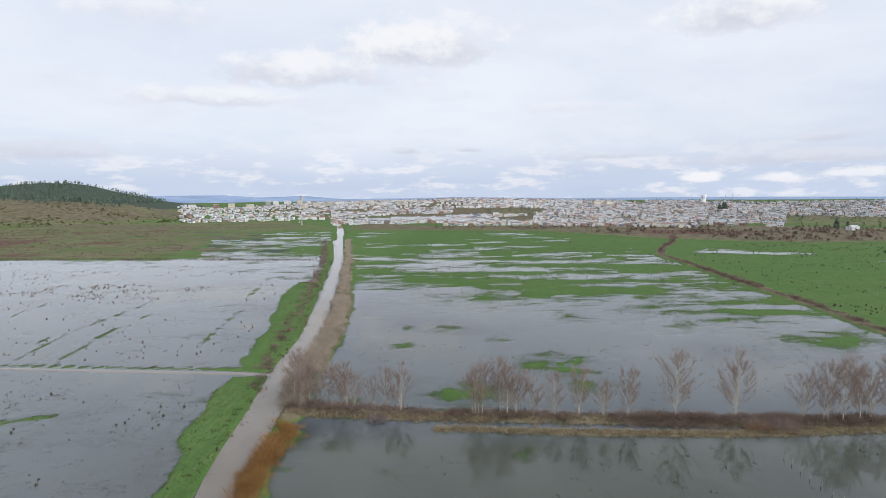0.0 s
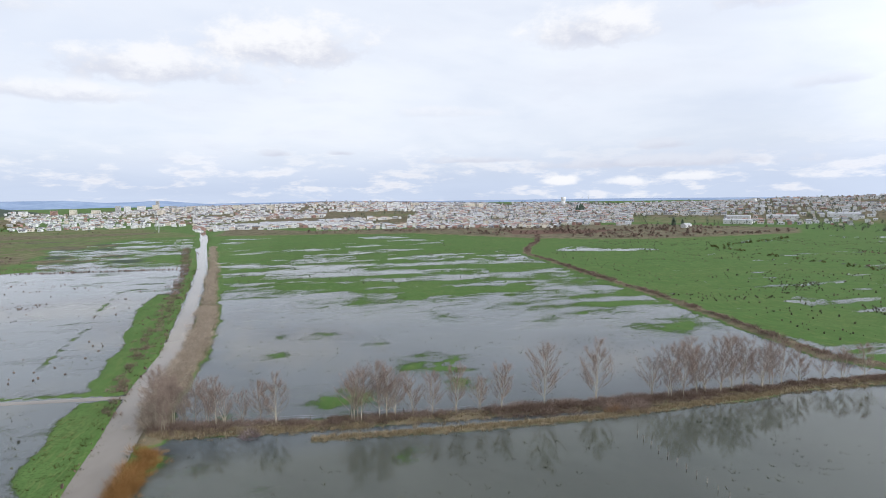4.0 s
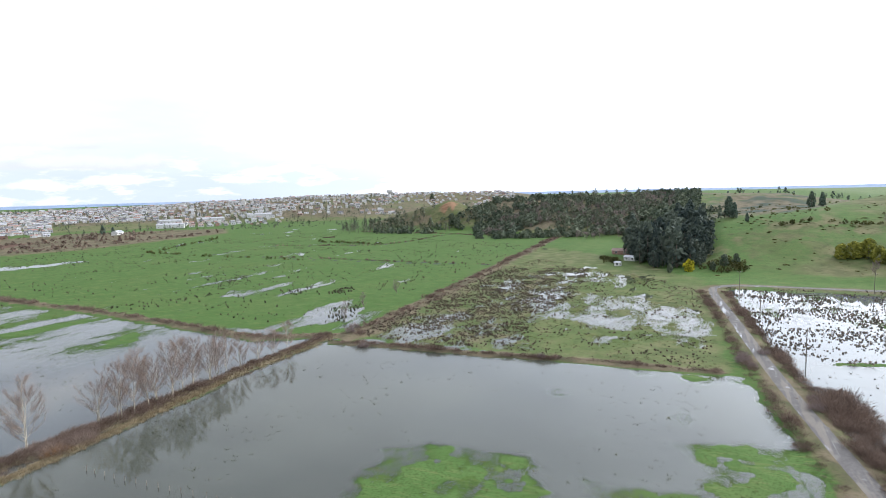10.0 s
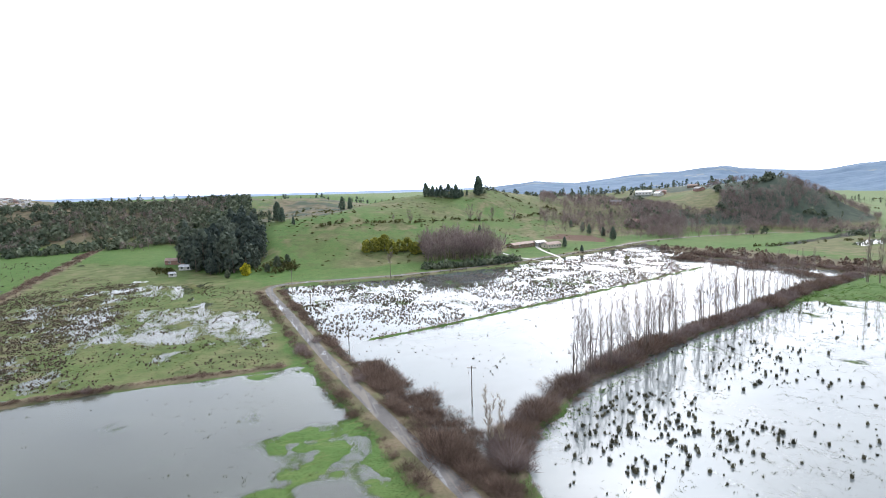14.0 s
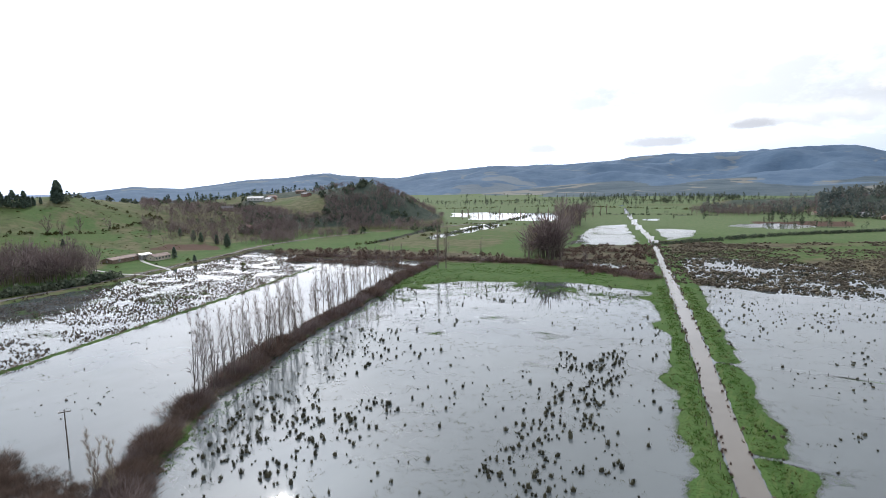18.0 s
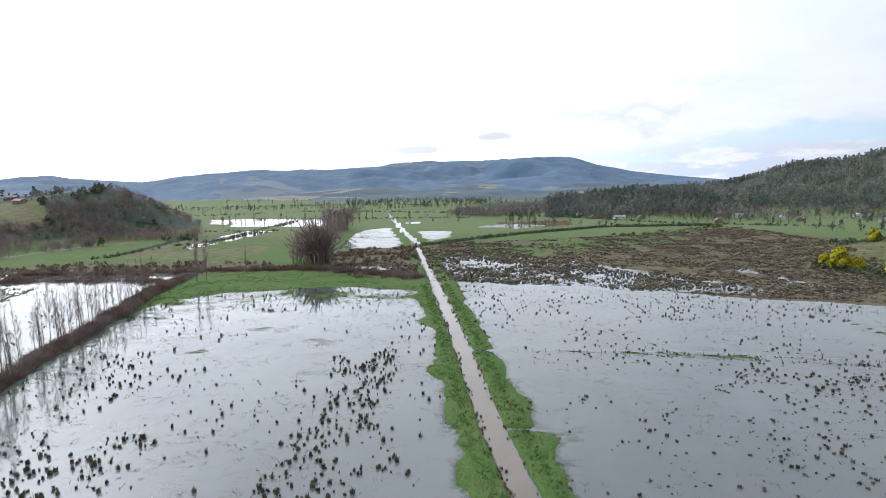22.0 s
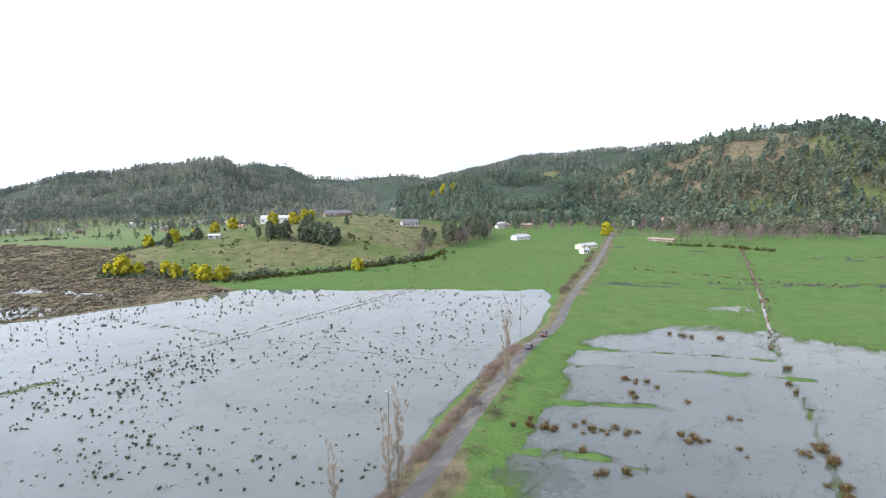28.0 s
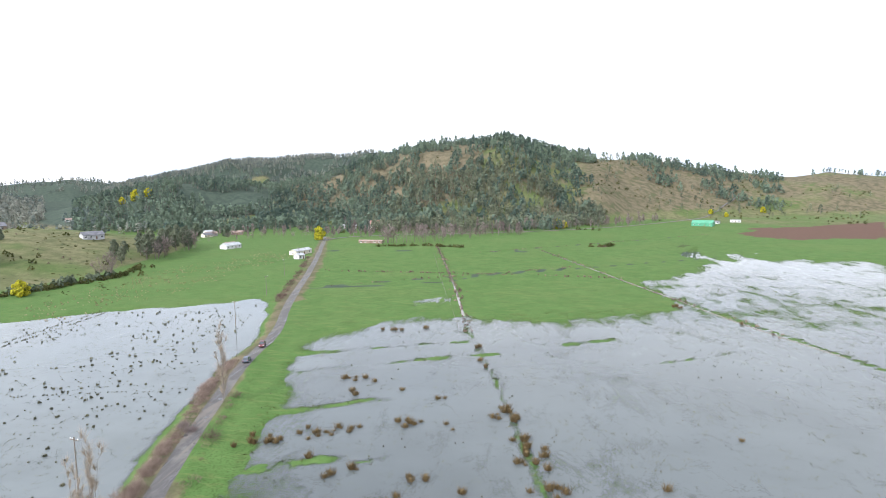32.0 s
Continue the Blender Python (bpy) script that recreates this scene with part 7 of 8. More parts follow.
ROOF_DARK = simple("dark_roof", (0.075, 0.075, 0.085), (0.15, 0.15, 0.165), 0.4, 0.7)
ROOF_RED = simple("red_tiles", (0.22, 0.125, 0.10), (0.33, 0.21, 0.175), 0.6, 0.8)
ROOF_GREEN = simple("green_sheet", (0.045, 0.19, 0.11), (0.075, 0.29, 0.18), 0.3, 0.45)
GLASS = plain("dark_glass", (0.035, 0.04, 0.05), 0.12, 0.0, 0.6)
FRAME = plain("white_frame", (0.75, 0.74, 0.70), 0.6)
DOOR = simple("door_wood", (0.10, 0.055, 0.035), (0.19, 0.11, 0.07), 0.9, 0.7)
STEEL = plain("steel", (0.42, 0.43, 0.44), 0.5, 0.6)
CONCRETE = simple("concrete", (0.34, 0.33, 0.31), (0.52, 0.51, 0.48), 0.5, 0.9)
BLUE = plain("blue_sheet", (0.04, 0.13, 0.50), 0.5)


def gable(length, width, eaves, pitch, over=0.4, thick=0.14):
    """Walls with gables, and a two-sided roof with thickness."""
    walls, roof = Soup(), Soup()
    a, b, top = length / 2, width / 2, eaves + pitch
    walls.add([(-a, -b, -0.6), (a, -b, -0.6), (a, b, -0.6), (-a, b, -0.6), (-a, -b, eaves), (a, -b, eaves), (a, b, eaves), (-a, b, eaves), (-a, 0, top), (a, 0, top)],
              [(0, 1, 5), (0, 5, 4), (1, 2, 6), (1, 6, 5), (2, 3, 7), (2, 7, 6), (3, 0, 4), (3, 4, 7), (5, 6, 9), (7, 4, 8)])
    drop = pitch * over / b if b else 0
    for s in (-1, 1):
        x0, x1, y0, z0 = -a - over, a + over, s * (b + over), eaves - drop
        low = [(x0, y0, z0), (x1, y0, z0), (x1, 0, top), (x0, 0, top)]
        v_ = low + [(p[0], p[1], p[2] + thick) for p in low]
        q = [(0, 1, 2, 3), (7, 6, 5, 4), (0, 4, 5, 1), (1, 5, 6, 2), (2, 6, 7, 3), (3, 7, 4, 0)]
        roof.add(v_, [t for i, j, k, l in q for t in ((i, j, k), (i, k, l))])
    return walls, roof


def opening(w_, h_, frame=0.12):
    """A window: a frame with a cross bar, and its pane."""
    f_, g_ = Soup(), Soup()
    for lo, hi in (((-w_ / 2 - frame, -0.06, -frame), (w_ / 2 + frame, 0.04, 0)), ((-w_ / 2 - frame, -0.06, h_), (w_ / 2 + frame, 0.04, h_ + frame)),
                   ((-w_ / 2 - frame, -0.06, 0), (-w_ / 2, 0.04, h_)), ((w_ / 2, -0.06, 0), (w_ / 2 + frame, 0.04, h_)), ((-0.04, -0.05, 0), (0.04, 0.04, h_))):
        f_.box(lo, hi)
    g_.box((-w_ / 2, -0.025, 0), (w_ / 2, 0.03, h_))
    return f_.mesh("window_frame", FRAME), g_.mesh("pane", GLASS)


WINDOW = opening(1.3, 1.2)
SMALL_WINDOW = opening(0.9, 1.0)
door_soup = Soup()
door_soup.box((-0.48, -0.06, 0), (0.48, 0.05, 2.05))
DOOR_MESH = door_soup.mesh("door", DOOR)


def window_on(house, at, mesh=WINDOW):
    win = part("window", mesh[0], house, at=at)
    part("pane", mesh[1], win)


def house(name, x_, y_, turn, length, width, eaves, pitch, wall, roof, label, category="house", group="", windows=3, z_=None, porch=False):
    z_ = height_at(x_, y_) if z_ is None else z_
    base = thing(name, pose(x_, y_, z_, 0, 0, turn), label, category, group)
    walls, tops = gable(length, width, eaves, pitch)
    part("wall", walls.mesh("wall", wall), base)
    part("roof", tops.mesh("roof", roof), base)
    for side in (-1, 1):
        for k in range(windows):
            u = (k + 0.5) / windows * length - length / 2
            if side == -1 and k == windows // 2 and windows > 1:
                part("door", DOOR_MESH, base, at=pose(u, -width / 2 - 0.02, 0.05))
            else:
                window_on(base, pose(u, side * (width / 2 + 0.02), eaves * 0.36, 0, 0, 0 if side == -1 else 180))
        window_on(base, pose(side * (length / 2 + 0.02), 0, eaves * 0.36, 0, 0, 90 * side), SMALL_WINDOW)
    if porch:
        s = Soup()
        s.box((-length / 2, -width / 2 - 2.2, eaves - 0.35), (length / 2, -width / 2 - 0.05, eaves - 0.22))
        part("porch_roof", s.mesh("porch_roof", roof), base)
        for k in range(4):
            s = Soup()
            s.box((-0.07, -0.07, 0), (0.07, 0.07, eaves - 0.36))
            part("post", s.mesh("post", wall), base, at=pose((k / 3 - 0.5) * (length - 0.3), -width / 2 - 2.05, 0))
    return base


# farm at the foot of the eastern hill
house("barn", 379, -190, 112, 24, 8, 2.2, 1.2, WALL_WOOD, ROOF_RUST, "long low farm barn with a rusty sheet roof", "barn", windows=2)
house("farmhouse", 373, -212, 106, 14, 7, 2.6, 1.5, WALL_CREAM, ROOF_RUST, "cream single-storey farmhouse with a rusty sheet roof and porch", "house", windows=5, porch=True)
house("farm_shed", 381, -206, 106, 9, 5, 2.9, 1.0, WALL_GREY, ROOF_ZINC, "small grey farm outbuilding with a pale roof", "shed", windows=2)
house("hill_house", 618, -488, 40, 20, 9, 3.4, 2.0, WALL_WHITE, ROOF_ZINC, "white house with a bright roof on the ridge", "house", windows=5)
house("hill_house", 466, -354, 30, 12, 8, 3.0, 2.2, WALL_BRICK, ROOF_RED, "brick house with a red roof among bare trees", "house")
house("hill_house", 560, -402, 70, 12, 8, 3.0, 2.2, WALL_WOOD, ROOF_DARK, "dark house on the wooded slope", "house")
FARM_TRACKS = ([(397, -208), (369, -199), (346, -196), (324, -191)], [(358, -163), (347, -166), (329, -169), (316, -175)])
for line_ in FARM_TRACKS:
    v, f = ribbon(line_, 1.1, lambda x, y: land(x, y)[0] + 0.12, 3.0, 0.2, 9.0)
    tagged(new("track", mesh_from("track", v, f, CONCRETE, True)), "pale gravel track through the farmyard", "track", kind="structure")
# shacks by the pine grove
house("shack", 392, 40, 70, 8, 5, 2.4, 1.0, WALL_WHITE, ROOF_ZINC, "small white shack with a pale sheet roof beside pines", "shack", windows=2)
house("shack", 424, 50, 80, 12, 6, 2.8, 1.4, WALL_BRICK, ROOF_RUST, "red shack with a rusty roof under the pines", "shack", windows=2)
house("shack", 412, 33, 60, 5, 4, 2.3, 0.8, WALL_GREY, BLUE, "small shack covered with a blue sheet", "shack", windows=1)
house("hut", 364, 45, 75, 3.5, 3, 2.1, 0.7, WALL_WHITE, ROOF_ZINC, "tiny white hut in the wet meadow", "hut", windows=1)
# houses on and about the knoll
house("knoll_house", -302, -384, 128, 22, 10, 4.2, 2.2, WALL_WHITE, ROOF_ZINC, "long white house with a pale pitched roof on the knoll", "house", windows=5)
house("knoll_house", -372, -384, 150, 24, 9, 3.2, 2.8, WALL_WOOD, ROOF_DARK, "long dark-roofed house behind the knoll's crest", "house", windows=4)
house("knoll_house", -386, -310, 145, 14, 9, 3.2, 2.4, WALL_GREY, ROOF_DARK, "grey house with a dark hipped roof on the slope", "house", windows=4)
house("knoll_house", -410, -420, 140, 14, 9, 4.8, 1.4, WALL_BRICK, ROOF_RED, "red-walled house above the pasture", "house")
house("hut", -232, -362, 130, 8, 5, 2.4, 0.9, WALL_GREY, ROOF_ZINC, "small grey hut on the side of the knoll", "hut", windows=2)
# houses near the western road
house("road_house", -452, -236, 160, 16, 8, 3.0, 1.8, WALL_WHITE, ROOF_ZINC, "white house with a bright sheet roof in a green field", "house", windows=4)
house("road_house", -464, -243, 160, 10, 7, 2.8, 1.5, WALL_CREAM, ROOF_RUST, "cream house with a rusty roof in a green field", "house", windows=3)
house("roadside_barn", -414, -160, 162, 18, 7, 3.0, 1.3, WALL_CREAM, ROOF_ZINC, "pale open-sided barn beside the road", "barn", windows=3)
house("roadside_hut", -385, -150, 162, 6, 5, 2.8, 1.2, WALL_WHITE, ROOF_ZINC, "small white hut beside the road", "hut", windows=2)
house("villa", -650, -158, 100, 13, 11, 6.4, 4.0, WALL_CREAM, ROOF_RED, "two-storey cream villa with a steep roof at the forest edge", "house", windows=4)
house("villa", -668, -196, 100, 18, 9, 3.4, 1.8, WALL_WHITE, ROOF_ZINC, "long white house below the pines", "house", windows=4)
house("low_house", -498, -126, 82, 22, 5, 2.0, 0.9, WALL_WOOD, ROOF_RUST, "long low dark building with a brown roof beyond the hedge", "building", windows=5)
for k, (x_, y_, turn, wall, roof) in enumerate([(-598, -337, 150, WALL_WHITE, ROOF_ZINC), (-575, -322, 140, WALL_GREY, ROOF_RUST), (-637, -373, 150, WALL_WOOD, ROOF_RUST), (-560, -318, 150, WALL_CREAM, ROOF_DARK),
                                                (-590, -300, 120, WALL_WOOD, ROOF_RUST), (-700, -202, 100, WALL_WHITE, ROOF_RED), (-696, -590, 140, WALL_WHITE, ROOF_RUST), (-740, -214, 90, WALL_WHITE, ROOF_ZINC)]):
    house("village_house", x_, y_, turn, 10 + k % 3 * 2, 7, 2.8, 1.7, wall, roof, "small house with a sheet roof below the wood", "house", "houses below the wood")
house("ridge_house", -1120, -447, 110, 30, 12, 5, 3, WALL_BRICK, ROOF_RED, "red-roofed house high on the hillside", "house", windows=5)
rng = np.random.default_rng(19)
for k, (x_, y_) in enumerate(np.vstack([fan(195, 224, 700, 860, 22, 61), fan(176, 190, 740, 830, 9, 62), fan(128, 137, 700, 860, 6, 63)])):
    wall, roof = ((WALL_WHITE, ROOF_ZINC), (WALL_CREAM, ROOF_RED), (WALL_WOOD, ROOF_RUST), (WALL_BRICK, ROOF_DARK))[k % 4]
    house("valley_house", x_, y_, rng.uniform(0, 180), rng.uniform(9, 15), 7.5, 3.0, 1.9, wall, roof, "small farmhouse at the edge of the valley", "house", "houses along the valley", windows=2)
# green depot
depot = house("depot", -706, 226, 60, 23, 13, 4.2, 2.6, ROOF_GREEN, ROOF_GREEN, "large bright green sheet-metal shed", "shed", windows=4)
house("depot_office", -742, 250, 60, 14, 6, 3, 0.8, WALL_GREY, ROOF_DARK, "low grey depot building", "building", windows=3)
house("depot_office", -770, 286, 75, 12, 5, 2.6, 0.7, WALL_WHITE, ROOF_ZINC, "pale huts beside the depot", "building", windows=3)
house("field_house", 506, 700, 20, 14, 8, 4, 2, WALL_WHITE, ROOF_ZINC, "white house at the foot of the town", "house", windows=4)


# ---- the town ----
def town_spots():
    rng = np.random.default_rng(5)
    spots = []
    for (b0, b1, r0, r1, gap_u, gap_v, turn, keep) in ((335, 350, 1120, 2300, 20, 30, 12, 0.55), (349, 361, 930, 1300, 11, 19, 8, 0.95), (349, 363, 1320, 2000, 16, 26, 5, 0.7), (0, 11, 870, 1080, 11, 18, 4, 0.97), (2, 12, 1250, 1800, 13, 22, -10, 0.85),
                                                       (10, 24, 840, 1800, 12, 19, 18, 0.93), (23, 31, 900, 1800, 12, 19, 28, 0.93), (31, 39, 1180, 1850, 14, 24, 34, 0.85), (39, 50, 1000, 1900, 17, 28, 42, 0.66), (50, 62, 1120, 2000, 18, 30, 55, 0.6), (62, 73, 1350, 2050, 22, 34, 60, 0.55)):
        c, s = math.cos(radians(-turn)), math.sin(radians(-turn))
        n = int(3100 / gap_u)
        for i in range(-n, n):
            for j in range(-int(3000 / gap_v), int(3000 / gap_v)):
                u, v_ = i * gap_u * 0.74, j * gap_v * 0.76 + (i % 2) * 3
                x_, y_ = u * c - v_ * s, u * s + v_ * c
                r, b = math.hypot(x_, y_), math.degrees(math.atan2(x_, y_)) % 360
                bb = b + 360 if b1 > 360 and b < 180 else b
                if b0 <= bb < b1 and r0 < r < r1 and rng.random() < keep:
                    spots.append((x_ + rng.normal(0, 1.6), y_ + rng.normal(0, 1.6), math.degrees(math.atan2(s, c)) + rng.choice((0, 90)) + rng.normal(0, 3), r))
    return spots


spots = town_spots()
xy = np.array([s[:2] for s in spots])
open_ground = fractal(xy[:, 0] / 110, xy[:, 1] / 110, 41.0, 3) > 0.155
spots = [s for s, bare in zip(spots, open_ground) if not bare]
spots.sort(key=lambda s: s[3])
heights = land(np.array([s[0] for s in spots]), np.array([s[1] for s in spots]))[0]
rng = np.random.default_rng(23)
NEAR = 230
shapes = []
walls_of = [WALL_WHITE, WALL_CREAM, WALL_WHITE, WALL_GREY, WALL_BRICK, WALL_WHITE]
roofs_of = [ROOF_ZINC, ROOF_RUST, ROOF_ZINC, ROOF_DARK, ROOF_ZINC, ROOF_RED]
for k in range(6):
    walls, tops = gable(6.4 + k % 3 * 0.7, 5.4 + k % 2 * 0.6, 2.5 + 1.9 * (k in (1, 4)), 1.3, 0.25)
    base = thing("town_house", Matrix.Identity(4), ("white", "cream", "white", "grey", "red-brick", "white")[k] + " town house with a " + ("zinc", "rusty", "zinc", "dark", "zinc", "red")[k] + " roof", "house", "houses of the town")
    part("wall", walls.mesh("wall", walls_of[k]), base)
    part("roof", tops.mesh("roof", roofs_of[k]), base)
    for u in (-2.0, 2.0):
        part("window", WINDOW[1], base, at=pose(u, -(5.4 + k % 2 * 0.6) / 2 - 0.02, 1.0))
    part("door", DOOR_MESH, base, at=pose(0, -(5.4 + k % 2 * 0.6) / 2 - 0.02, 0))
    shapes.append(base)
for i, (x_, y_, turn, r) in enumerate(spots[:NEAR]):
    at = pose(x_, y_, heights[i], 0, 0, turn)
    if i < NEAR - 6:
        copy_thing(shapes[i % 6], at)
    else:
        shapes[i % 6].matrix_basis = at
walls, tops, panes = Soup(), Soup(), Soup()
forms = [[p.arrays() for p in gable(5.6 + k % 4 * 1.2, 4.9 + k % 3 * 0.7, 2.4 + 2.0 * (k % 3 == 1), 0.9 + 0.3 * (k % 3), 0.25)] for k in range(8)]
pane = Soup()
for u in (-1.8, 1.6):
    pane.add([(u - 0.6, 0.05, 1.0), (u + 0.6, 0.05, 1.0), (u + 0.6, 0.05, 2.2), (u - 0.6, 0.05, 2.2)], [(0, 2, 1), (0, 3, 2)])
pane = pane.arrays()
for i, (x_, y_, turn, r) in enumerate(spots[NEAR:]):
    (wv, wf, _), (rv, rf, _) = forms[i % 8]
    m = np.array(pose(x_, y_, heights[NEAR + i], 0, 0, turn) @ Matrix.Diagonal((rng.uniform(0.85, 1.25), rng.uniform(0.85, 1.2), rng.uniform(0.9, 1.2), 1)))
    walls.add(wv @ m[:3, :3].T + m[:3, 3], wf, int(rng.choice(5, p=(0.62, 0.14, 0.12, 0.06, 0.06))))
    tops.add(rv @ m[:3, :3].T + m[:3, 3], rf, int(rng.choice(4, p=(0.40, 0.20, 0.31, 0.09))))
    half = np.abs(wv[:, 1]).max()
    for side in (-1, 1):
        pv = pane[0] * (1, side, 1) + (0, side * half, 0)
        panes.add(pv @ m[:3, :3].T + m[:3, 3], pane[1])
town = tagged(new("town"), "hillside town of small pale houses with sheet roofs", "town", kind="stuff")
part("walls", walls.mesh("walls", [WALL_WHITE, WALL_CREAM, WALL_GREY, WALL_BRICK, WALL_WOOD]), town)
part("roofs", tops.mesh("roofs", [ROOF_ZINC, ROOF_RUST, ROOF_DARK, ROOF_RED]), town)
part("windows", panes.mesh("windows", GLASS), town)


def block(x_, y_, turn, length, width, storeys, wall, label):
    """A block of flats with a strip of windows on each floor."""
    base = thing("apartment_block", pose(x_, y_, height_at(x_, y_), 0, 0, turn), label, "building", "apartment blocks of the town")
    s = Soup()
    s.box((-length / 2, -width / 2, -2), (length / 2, width / 2, storeys * 2.8))
    part("wall", s.mesh("wall", wall), base)
    s = Soup()
    s.box((-length / 2 - 0.3, -width / 2 - 0.3, storeys * 2.8 + 0.004), (length / 2 + 0.3, width / 2 + 0.3, storeys * 2.8 + 0.7))
    part("roof", s.mesh("roof", CONCRETE), base)
    for k in range(storeys):
        s = Soup()
        for u in np.arange(-length / 2 + 1.5, length / 2 - 1.5, 3.0):
            for side in (-1, 1):
                s.box((u, side * width / 2 - 0.06, 0.9), (u + 1.5, side * width / 2 + 0.06, 2.2))
        part("window_row", s.mesh("window_row", GLASS), base, at=pose(0, 0, k * 2.8))


for x_, y_, turn, length, storeys, wall in ((372, 1379, 12, 26, 6, WALL_CREAM), (402, 1374, 12, 26, 6, WALL_CREAM), (386, 1400, 12, 30, 6, WALL_CREAM), (-149, 1500, 0, 34, 5, WALL_WHITE), (-110, 1505, 0, 30, 5, WALL_CREAM), (-200, 1560, 5, 24, 6, WALL_CREAM),
                                            (-362, 1640, 8, 30, 6, WALL_CREAM), (-330, 1650, 8, 26, 6, WALL_CREAM), (-398, 1630, 8, 26, 6, WALL_CREAM), (-290, 1600, 4, 28, 5, WALL_WHITE), (-560, 2050, 10, 34, 8, WALL_WHITE), (-600, 2040, 10, 26, 9, WALL_WHITE), (-520, 2060, 8, 24, 8, WALL_CREAM),
                                            (-640, 2080, 12, 22, 10, WALL_GREY), (-700, 2060, 14, 36, 7, WALL_CREAM), (-781, 2099, 14, 30, 9, WALL_CREAM), (-830, 2080, 14, 26, 8, WALL_BRICK), (-892, 2020, 16, 34, 6, WALL_WHITE), (-470, 2000, 8, 24, 6, WALL_WHITE), (-430, 1900, 8, 30, 5, WALL_GREY),
                                            (-560, 2250, 8, 16, 15, WALL_GREY), (46, 1510, 6, 22, 4, WALL_WHITE), (250, 1420, 10, 44, 4, WALL_CREAM), (190, 1430, 10, 40, 4, WALL_WHITE), (1180, 1120, 40, 40, 4, WALL_WHITE), (1080, 1230, 40, 46, 3, WALL_WHITE)):
    block(x_, y_, turn, length * 0.72, 10, max(3, round(storeys * 0.75)), wall, {WALL_CREAM: "cream", WALL_WHITE: "white", WALL_GREY: "grey", WALL_BRICK: "brick"}[wall] + " apartment block of several storeys in the town")
for x_, y_, turn, length, width in ((-38, 990, 4, 105, 16), (-90, 975, 4, 60, 14), (30, 1010, 6, 46, 14), (640, 760, 45, 40, 14), (760, 800, 45, 46, 16), (700, 830, 45, 36, 14), (840, 760, 50, 44, 15)):
    house("warehouse", x_, y_, -turn, length, width, 5.5, 2.0, WALL_WHITE, ROOF_ZINC, "long white warehouse with a pale roof at the town's edge", "warehouse", "warehouses", windows=6)


def water_tower(x_, y_, tall, wide, flare):
    base = thing("water_tower", pose(x_, y_, height_at(x_, y_)), "tall white concrete water tower above the roofs", "tower")
    s = Soup()
    s.tube([(0, 0, -1), (0, 0, tall * 0.62), (0, 0, tall * 0.62 + 0.01)], [wide * (0.42 if flare else 0.9)] * 2 + [wide * 0.4], 20)
    part("shaft", s.mesh("shaft", WALL_WHITE, True), base)
    s = Soup()
    s.tube([(0, 0, tall * 0.55), (0, 0, tall * 0.7), (0, 0, tall * 0.98), (0, 0, tall), (0, 0, tall + 0.05)], [wide * (0.4 if flare else 0.92), wide, wide, wide * 0.9, 0.05], 20)
    part("tank", s.mesh("tank", WALL_WHITE, True), base)


water_tower(646, 1411, 22, 6.0, False)
water_tower(1438, 813, 24, 9.0, True)


def mast(x_, y_, tall):
    base = thing("radio_mast", pose(x_, y_, height_at(x_, y_)), "slender steel lattice mast", "mast", "radio masts")
    for k in range(3):
        a = k * 2.094
        s = Soup()
        s.tube([(1.2 * math.cos(a), 1.2 * math.sin(a), 0), (0.25 * math.cos(a), 0.25 * math.sin(a), tall)], [0.16, 0.1], 4)
        part("leg", s.mesh("leg", STEEL), base)
        s = Soup()
        for i in range(10):
            u, v_ = i / 10, (i + 1) / 10
            r0, r1 = 1.2 - 0.95 * u, 1.2 - 0.95 * v_
            s.tube([(r0 * math.cos(a), r0 * math.sin(a), u * tall), (r1 * math.cos(a + 2.094), r1 * math.sin(a + 2.094), v_ * tall)], [0.07, 0.07], 3)
        part("brace", s.mesh("brace", STEEL), base)


for x_, y_, tall in ((-255, 1007, 24), (-232, 930, 24), (690, 1390, 24), (705, 1385, 26), (430, 1500, 18)):
    mast(x_, y_, tall)

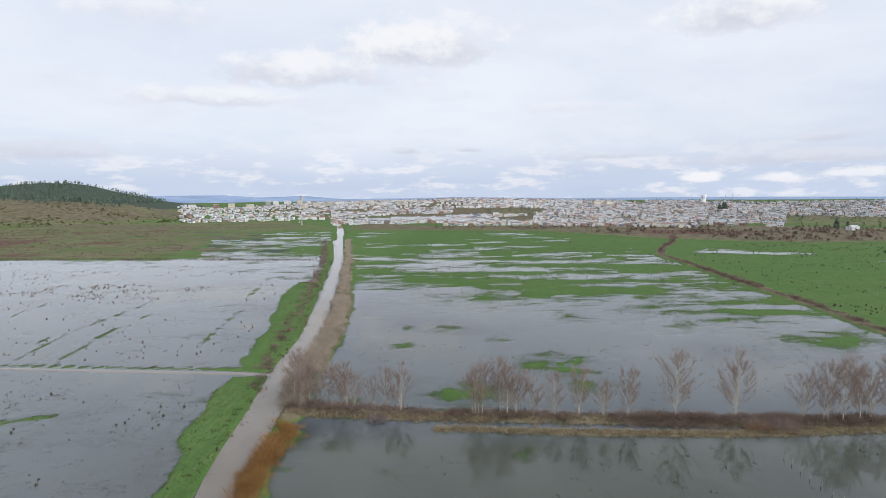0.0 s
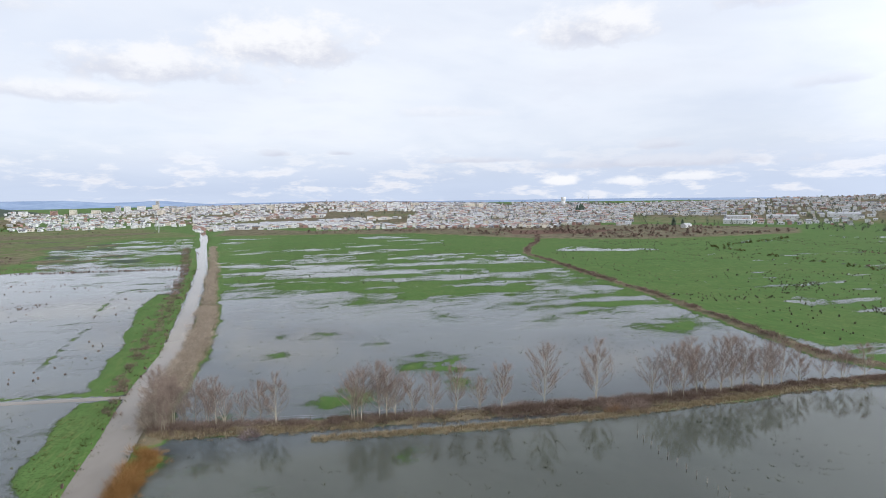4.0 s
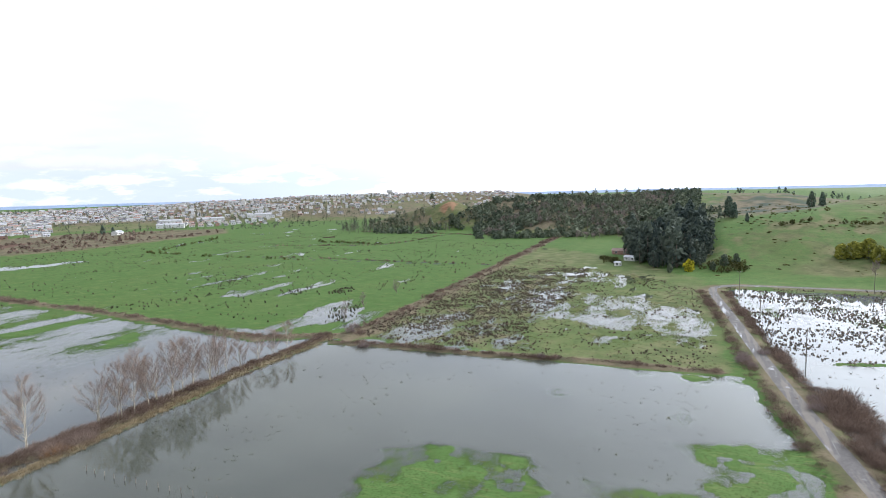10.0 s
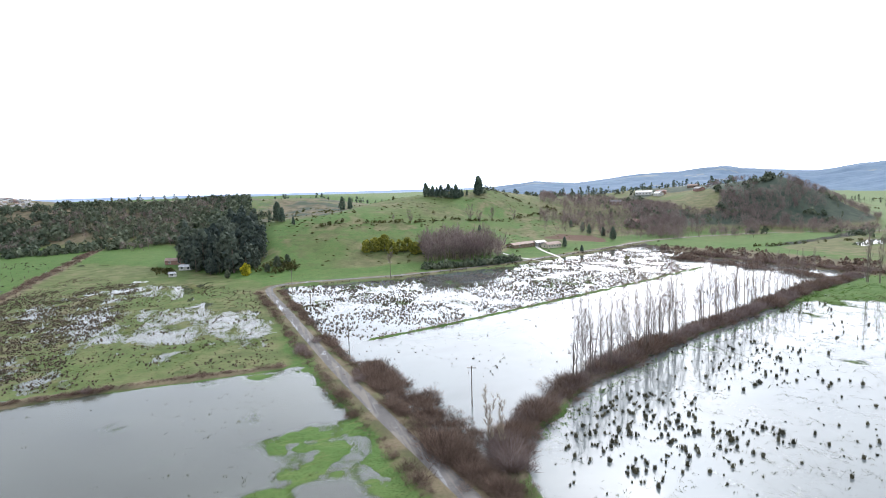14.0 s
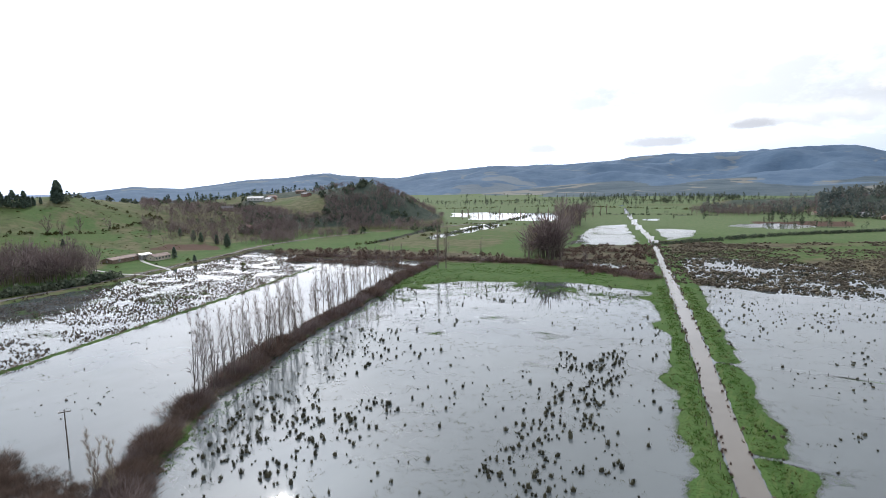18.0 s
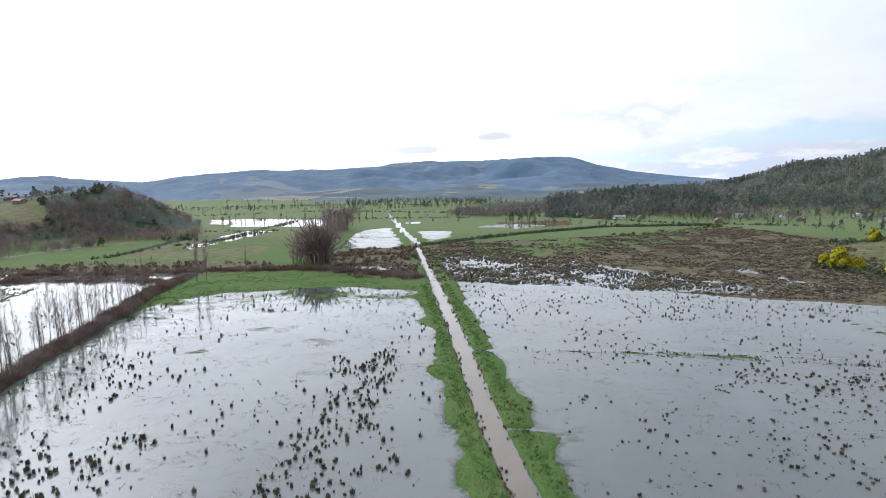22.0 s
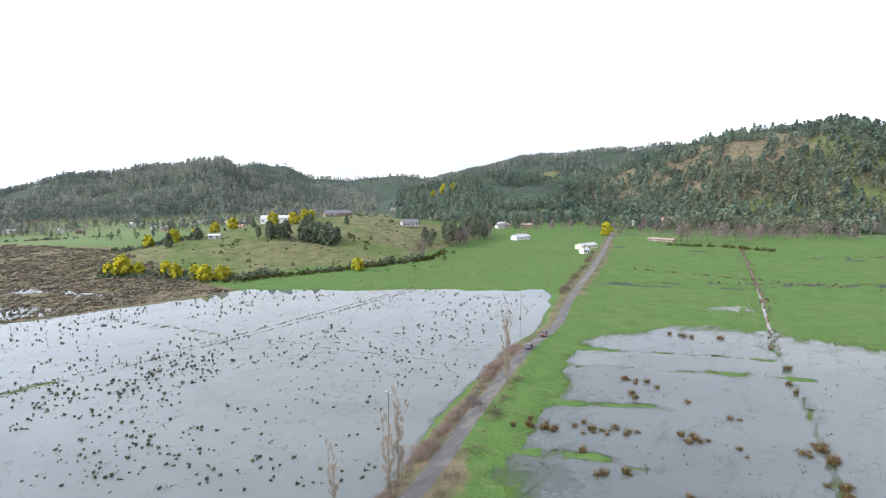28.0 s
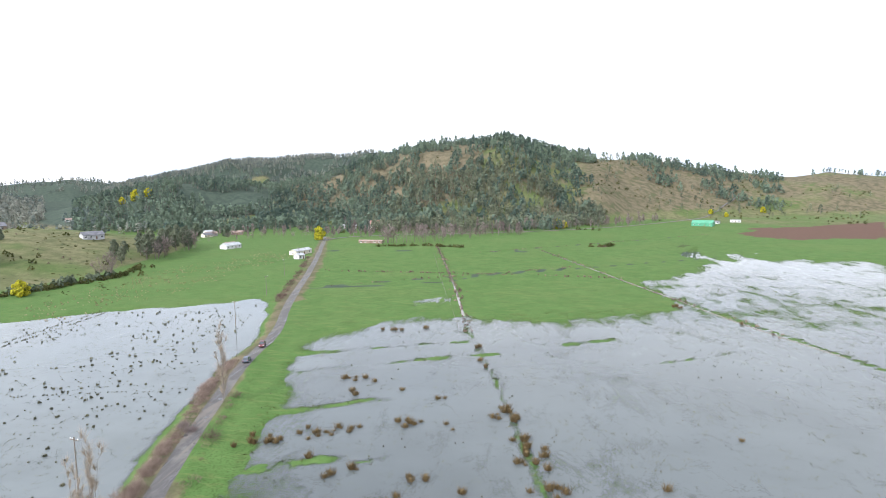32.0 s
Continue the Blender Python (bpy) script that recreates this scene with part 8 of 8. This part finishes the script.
# ---- cars, poles and fences ----
def car(x_, y_, turn, paint, label):
    base = thing("car", pose(x_, y_, height_at(x_, y_) + 0.12, 0, 0, turn), label, "car", "cars on the road")
    s = Soup()
    side = [(-2.1, 0.35), (-2.12, 0.75), (-1.9, 0.92), (1.0, 0.95), (1.95, 0.78), (2.1, 0.6), (2.1, 0.35)]
    n = len(side)
    v_ = [(x, -0.86, z) for x, z in side] + [(x, 0.86, z) for x, z in side]
    f_ = [(i, (i + 1) % n, n + (i + 1) % n) for i in range(n)] + [(i, n + (i + 1) % n, n + i) for i in range(n)]
    f_ += [(0, i + 1, i) for i in range(1, n - 1)] + [(n, n + i, n + i + 1) for i in range(1, n - 1)]
    s.add(v_, f_)
    part("body", s.mesh("body", paint), base)
    s = Soup()
    low = [(-1.85, -0.80, 0.92), (0.95, -0.80, 0.94), (0.95, 0.80, 0.94), (-1.85, 0.80, 0.92)]
    top = [(-1.45, -0.62, 1.45), (0.15, -0.62, 1.47), (0.15, 0.62, 1.47), (-1.45, 0.62, 1.45)]
    s.add(low + top, [t for a, b, c, d in ((0, 1, 5, 4), (1, 2, 6, 5), (2, 3, 7, 6), (3, 0, 4, 7)) for t in ((a, b, c), (a, c, d))])
    part("cabin_glass", s.mesh("windows", GLASS), base)
    s = Soup()
    s.box((-1.48, -0.66, 1.455), (0.18, 0.66, 1.50))
    part("roof", s.mesh("roof", paint), base)
    for wx in (-1.3, 1.3):
        for wy in (-0.8, 0.8):
            s = Soup()
            s.tube([(0, -0.11, 0), (0, 0.11, 0)], [0.32, 0.32], 14)
            s.add([(0, -0.11, 0)] + [(0.32 * math.cos(a), -0.11, 0.32 * math.sin(a)) for a in np.arange(14) * math.pi / 7], [(0, 1 + i, 1 + (i + 1) % 14) for i in range(14)])
            s.add([(0, 0.11, 0)] + [(0.32 * math.cos(a), 0.11, 0.32 * math.sin(a)) for a in np.arange(14) * math.pi / 7], [(0, 1 + (i + 1) % 14, 1 + i) for i in range(14)])
            wheel = part("wheel", s.mesh("tyre", TYRE), base, at=pose(wx, wy, 0.32))
            s = Soup()
            s.box((-0.16, -0.13, -0.16), (0.16, 0.13, 0.16), 0, 0.785)
            part("rim", s.mesh("rim", STEEL), wheel)
    for y0 in (-0.62, 0.62):
        s = Soup()
        s.box((2.02, y0 - 0.16, 0.58), (2.10, y0 + 0.16, 0.74))
        part("headlight", s.mesh("headlight", FRAME), base)
        s = Soup()
        s.box((-2.14, y0 - 0.14, 0.68), (-2.06, y0 + 0.14, 0.84))
        part("tail_light", s.mesh("tail_light", LAMP_RED), base)


TYRE = plain("tyre_rubber", (0.02, 0.02, 0.02), 0.9)
LAMP_RED = plain("red_lamp", (0.35, 0.02, 0.02), 0.3)
car(-150.6, -75.6, 196, plain("grey_paint", (0.10, 0.12, 0.15), 0.25, 0.3), "dark grey car driving on the wet road")
car(-166.2, -78.0, 16, plain("maroon_paint", (0.12, 0.035, 0.04), 0.25, 0.3), "dark red car driving on the road")

POLE_WOOD = simple("pole_wood", (0.10, 0.085, 0.07), (0.20, 0.175, 0.15), 1.0, 0.9)


def power_pole(tall):
    base = thing("power_pole", Matrix.Identity(4), "wooden power pole with a crossarm", "pole", "power poles")
    s = Soup()
    s.tube([(0, 0, -0.5), (0, 0, tall)], [0.15, 0.10], 7)
    part("pole", s.mesh("pole", POLE_WOOD, True), base)
    s = Soup()
    s.box((-1.0, -0.06, tall - 0.55), (1.0, 0.06, tall - 0.40))
    part("crossarm", s.mesh("crossarm", POLE_WOOD), base)
    for u in (-0.9, -0.3, 0.9):
        s = Soup()
        s.tube([(u, 0, tall - 0.40), (u, 0, tall - 0.22), (u, 0, tall - 0.16)], [0.05, 0.07, 0.02], 6)
        part("insulator", s.mesh("insulator", FRAME), base)
    return base


pole = power_pole(9.5)
POLES = [(-82, -72), (-193.6, -100.7), (-250, -114), (-310, -130), (-372, -145), (115, -45), (180, -28), (240, -22), (290, -18), (296, -70), (-632, 20), (-655, 60), (-690, 110), (-735, 160), (-790, 205), (-850, 250), (-600, -30)]
for k, (x_, y_) in enumerate(POLES):
    at = pose(x_, y_, max(height_at(x_, y_), 0), 0, 0, 75 + 13 * math.sin(k))
    if k < len(POLES) - 1:
        copy_thing(pole, at)
    else:
        pole.matrix_basis = at

post_soup = Soup()
post_soup.tube([(0, 0, -0.5), (0, 0, 1.25)], [0.07, 0.06], 5)
POST = post_soup.mesh("post", POLE_WOOD)


def fence(line, gap, label, wires=2, seed=1):
    rng = np.random.default_rng(seed)
    pts = np.array(line, float)
    run = np.concatenate([[0], np.cumsum(np.hypot(*np.diff(pts, axis=0).T))])
    at = np.arange(0, run[-1], gap)
    p = np.column_stack([np.interp(at, run, pts[:, 0]), np.interp(at, run, pts[:, 1])])
    base = thing("fence", pose(p[0][0], p[0][1], 0), label, "fence")
    z = np.maximum(land(p[:, 0], p[:, 1])[0], -0.2)
    for (x_, y_), z_ in zip(p, z):
        part("post", POST, base, at=pose(x_ - p[0][0], y_ - p[0][1], z_, rng.normal(0, 5), rng.normal(0, 5), 0))
    for k in range(wires):
        s = Soup()
        s.tube(np.column_stack([p - p[0], z + 0.6 + 0.45 * k]), [0.012] * len(p), 3)
        part("wire", s.mesh("wire", STEEL), base)


fence([(63.8, 102.4), (63.6, 95.8), (64.3, 85.3), (64.8, 75.7), (65.7, 67.4), (67.3, 57.4)], 2.6, "row of old posts standing in the pond", 0)
fence(WEST_LINE[:3], 4.0, "wire fence with wooden posts through the flood water", 2)
fence([(40, -262), (-12, -258), (-60, -250), (-100, -232), (-150, -226)], 5.0, "wire fence with wooden posts at the edge of the marsh", 2)
fence([(-20, 131.5), (-10, 128), (6, 126), (30, 124.8), (56, 122)], 3.0, "wire fence on the bank under the bare trees", 2)
fence([(-181, -84), (-165, -82), (-150, -80.5), (-136, -77)], 2.6, "wooden guard posts beside the road", 1)
fence([(6.5, -84), (14.5, -110), (31.5, -178), (56.5, -266)], 9.0, "posts along the grassy canal bank", 0)
fence([(-419, -58), (-300, -38), (-190, -17.5)], 6.0, "wire fence along the field ditch", 1)
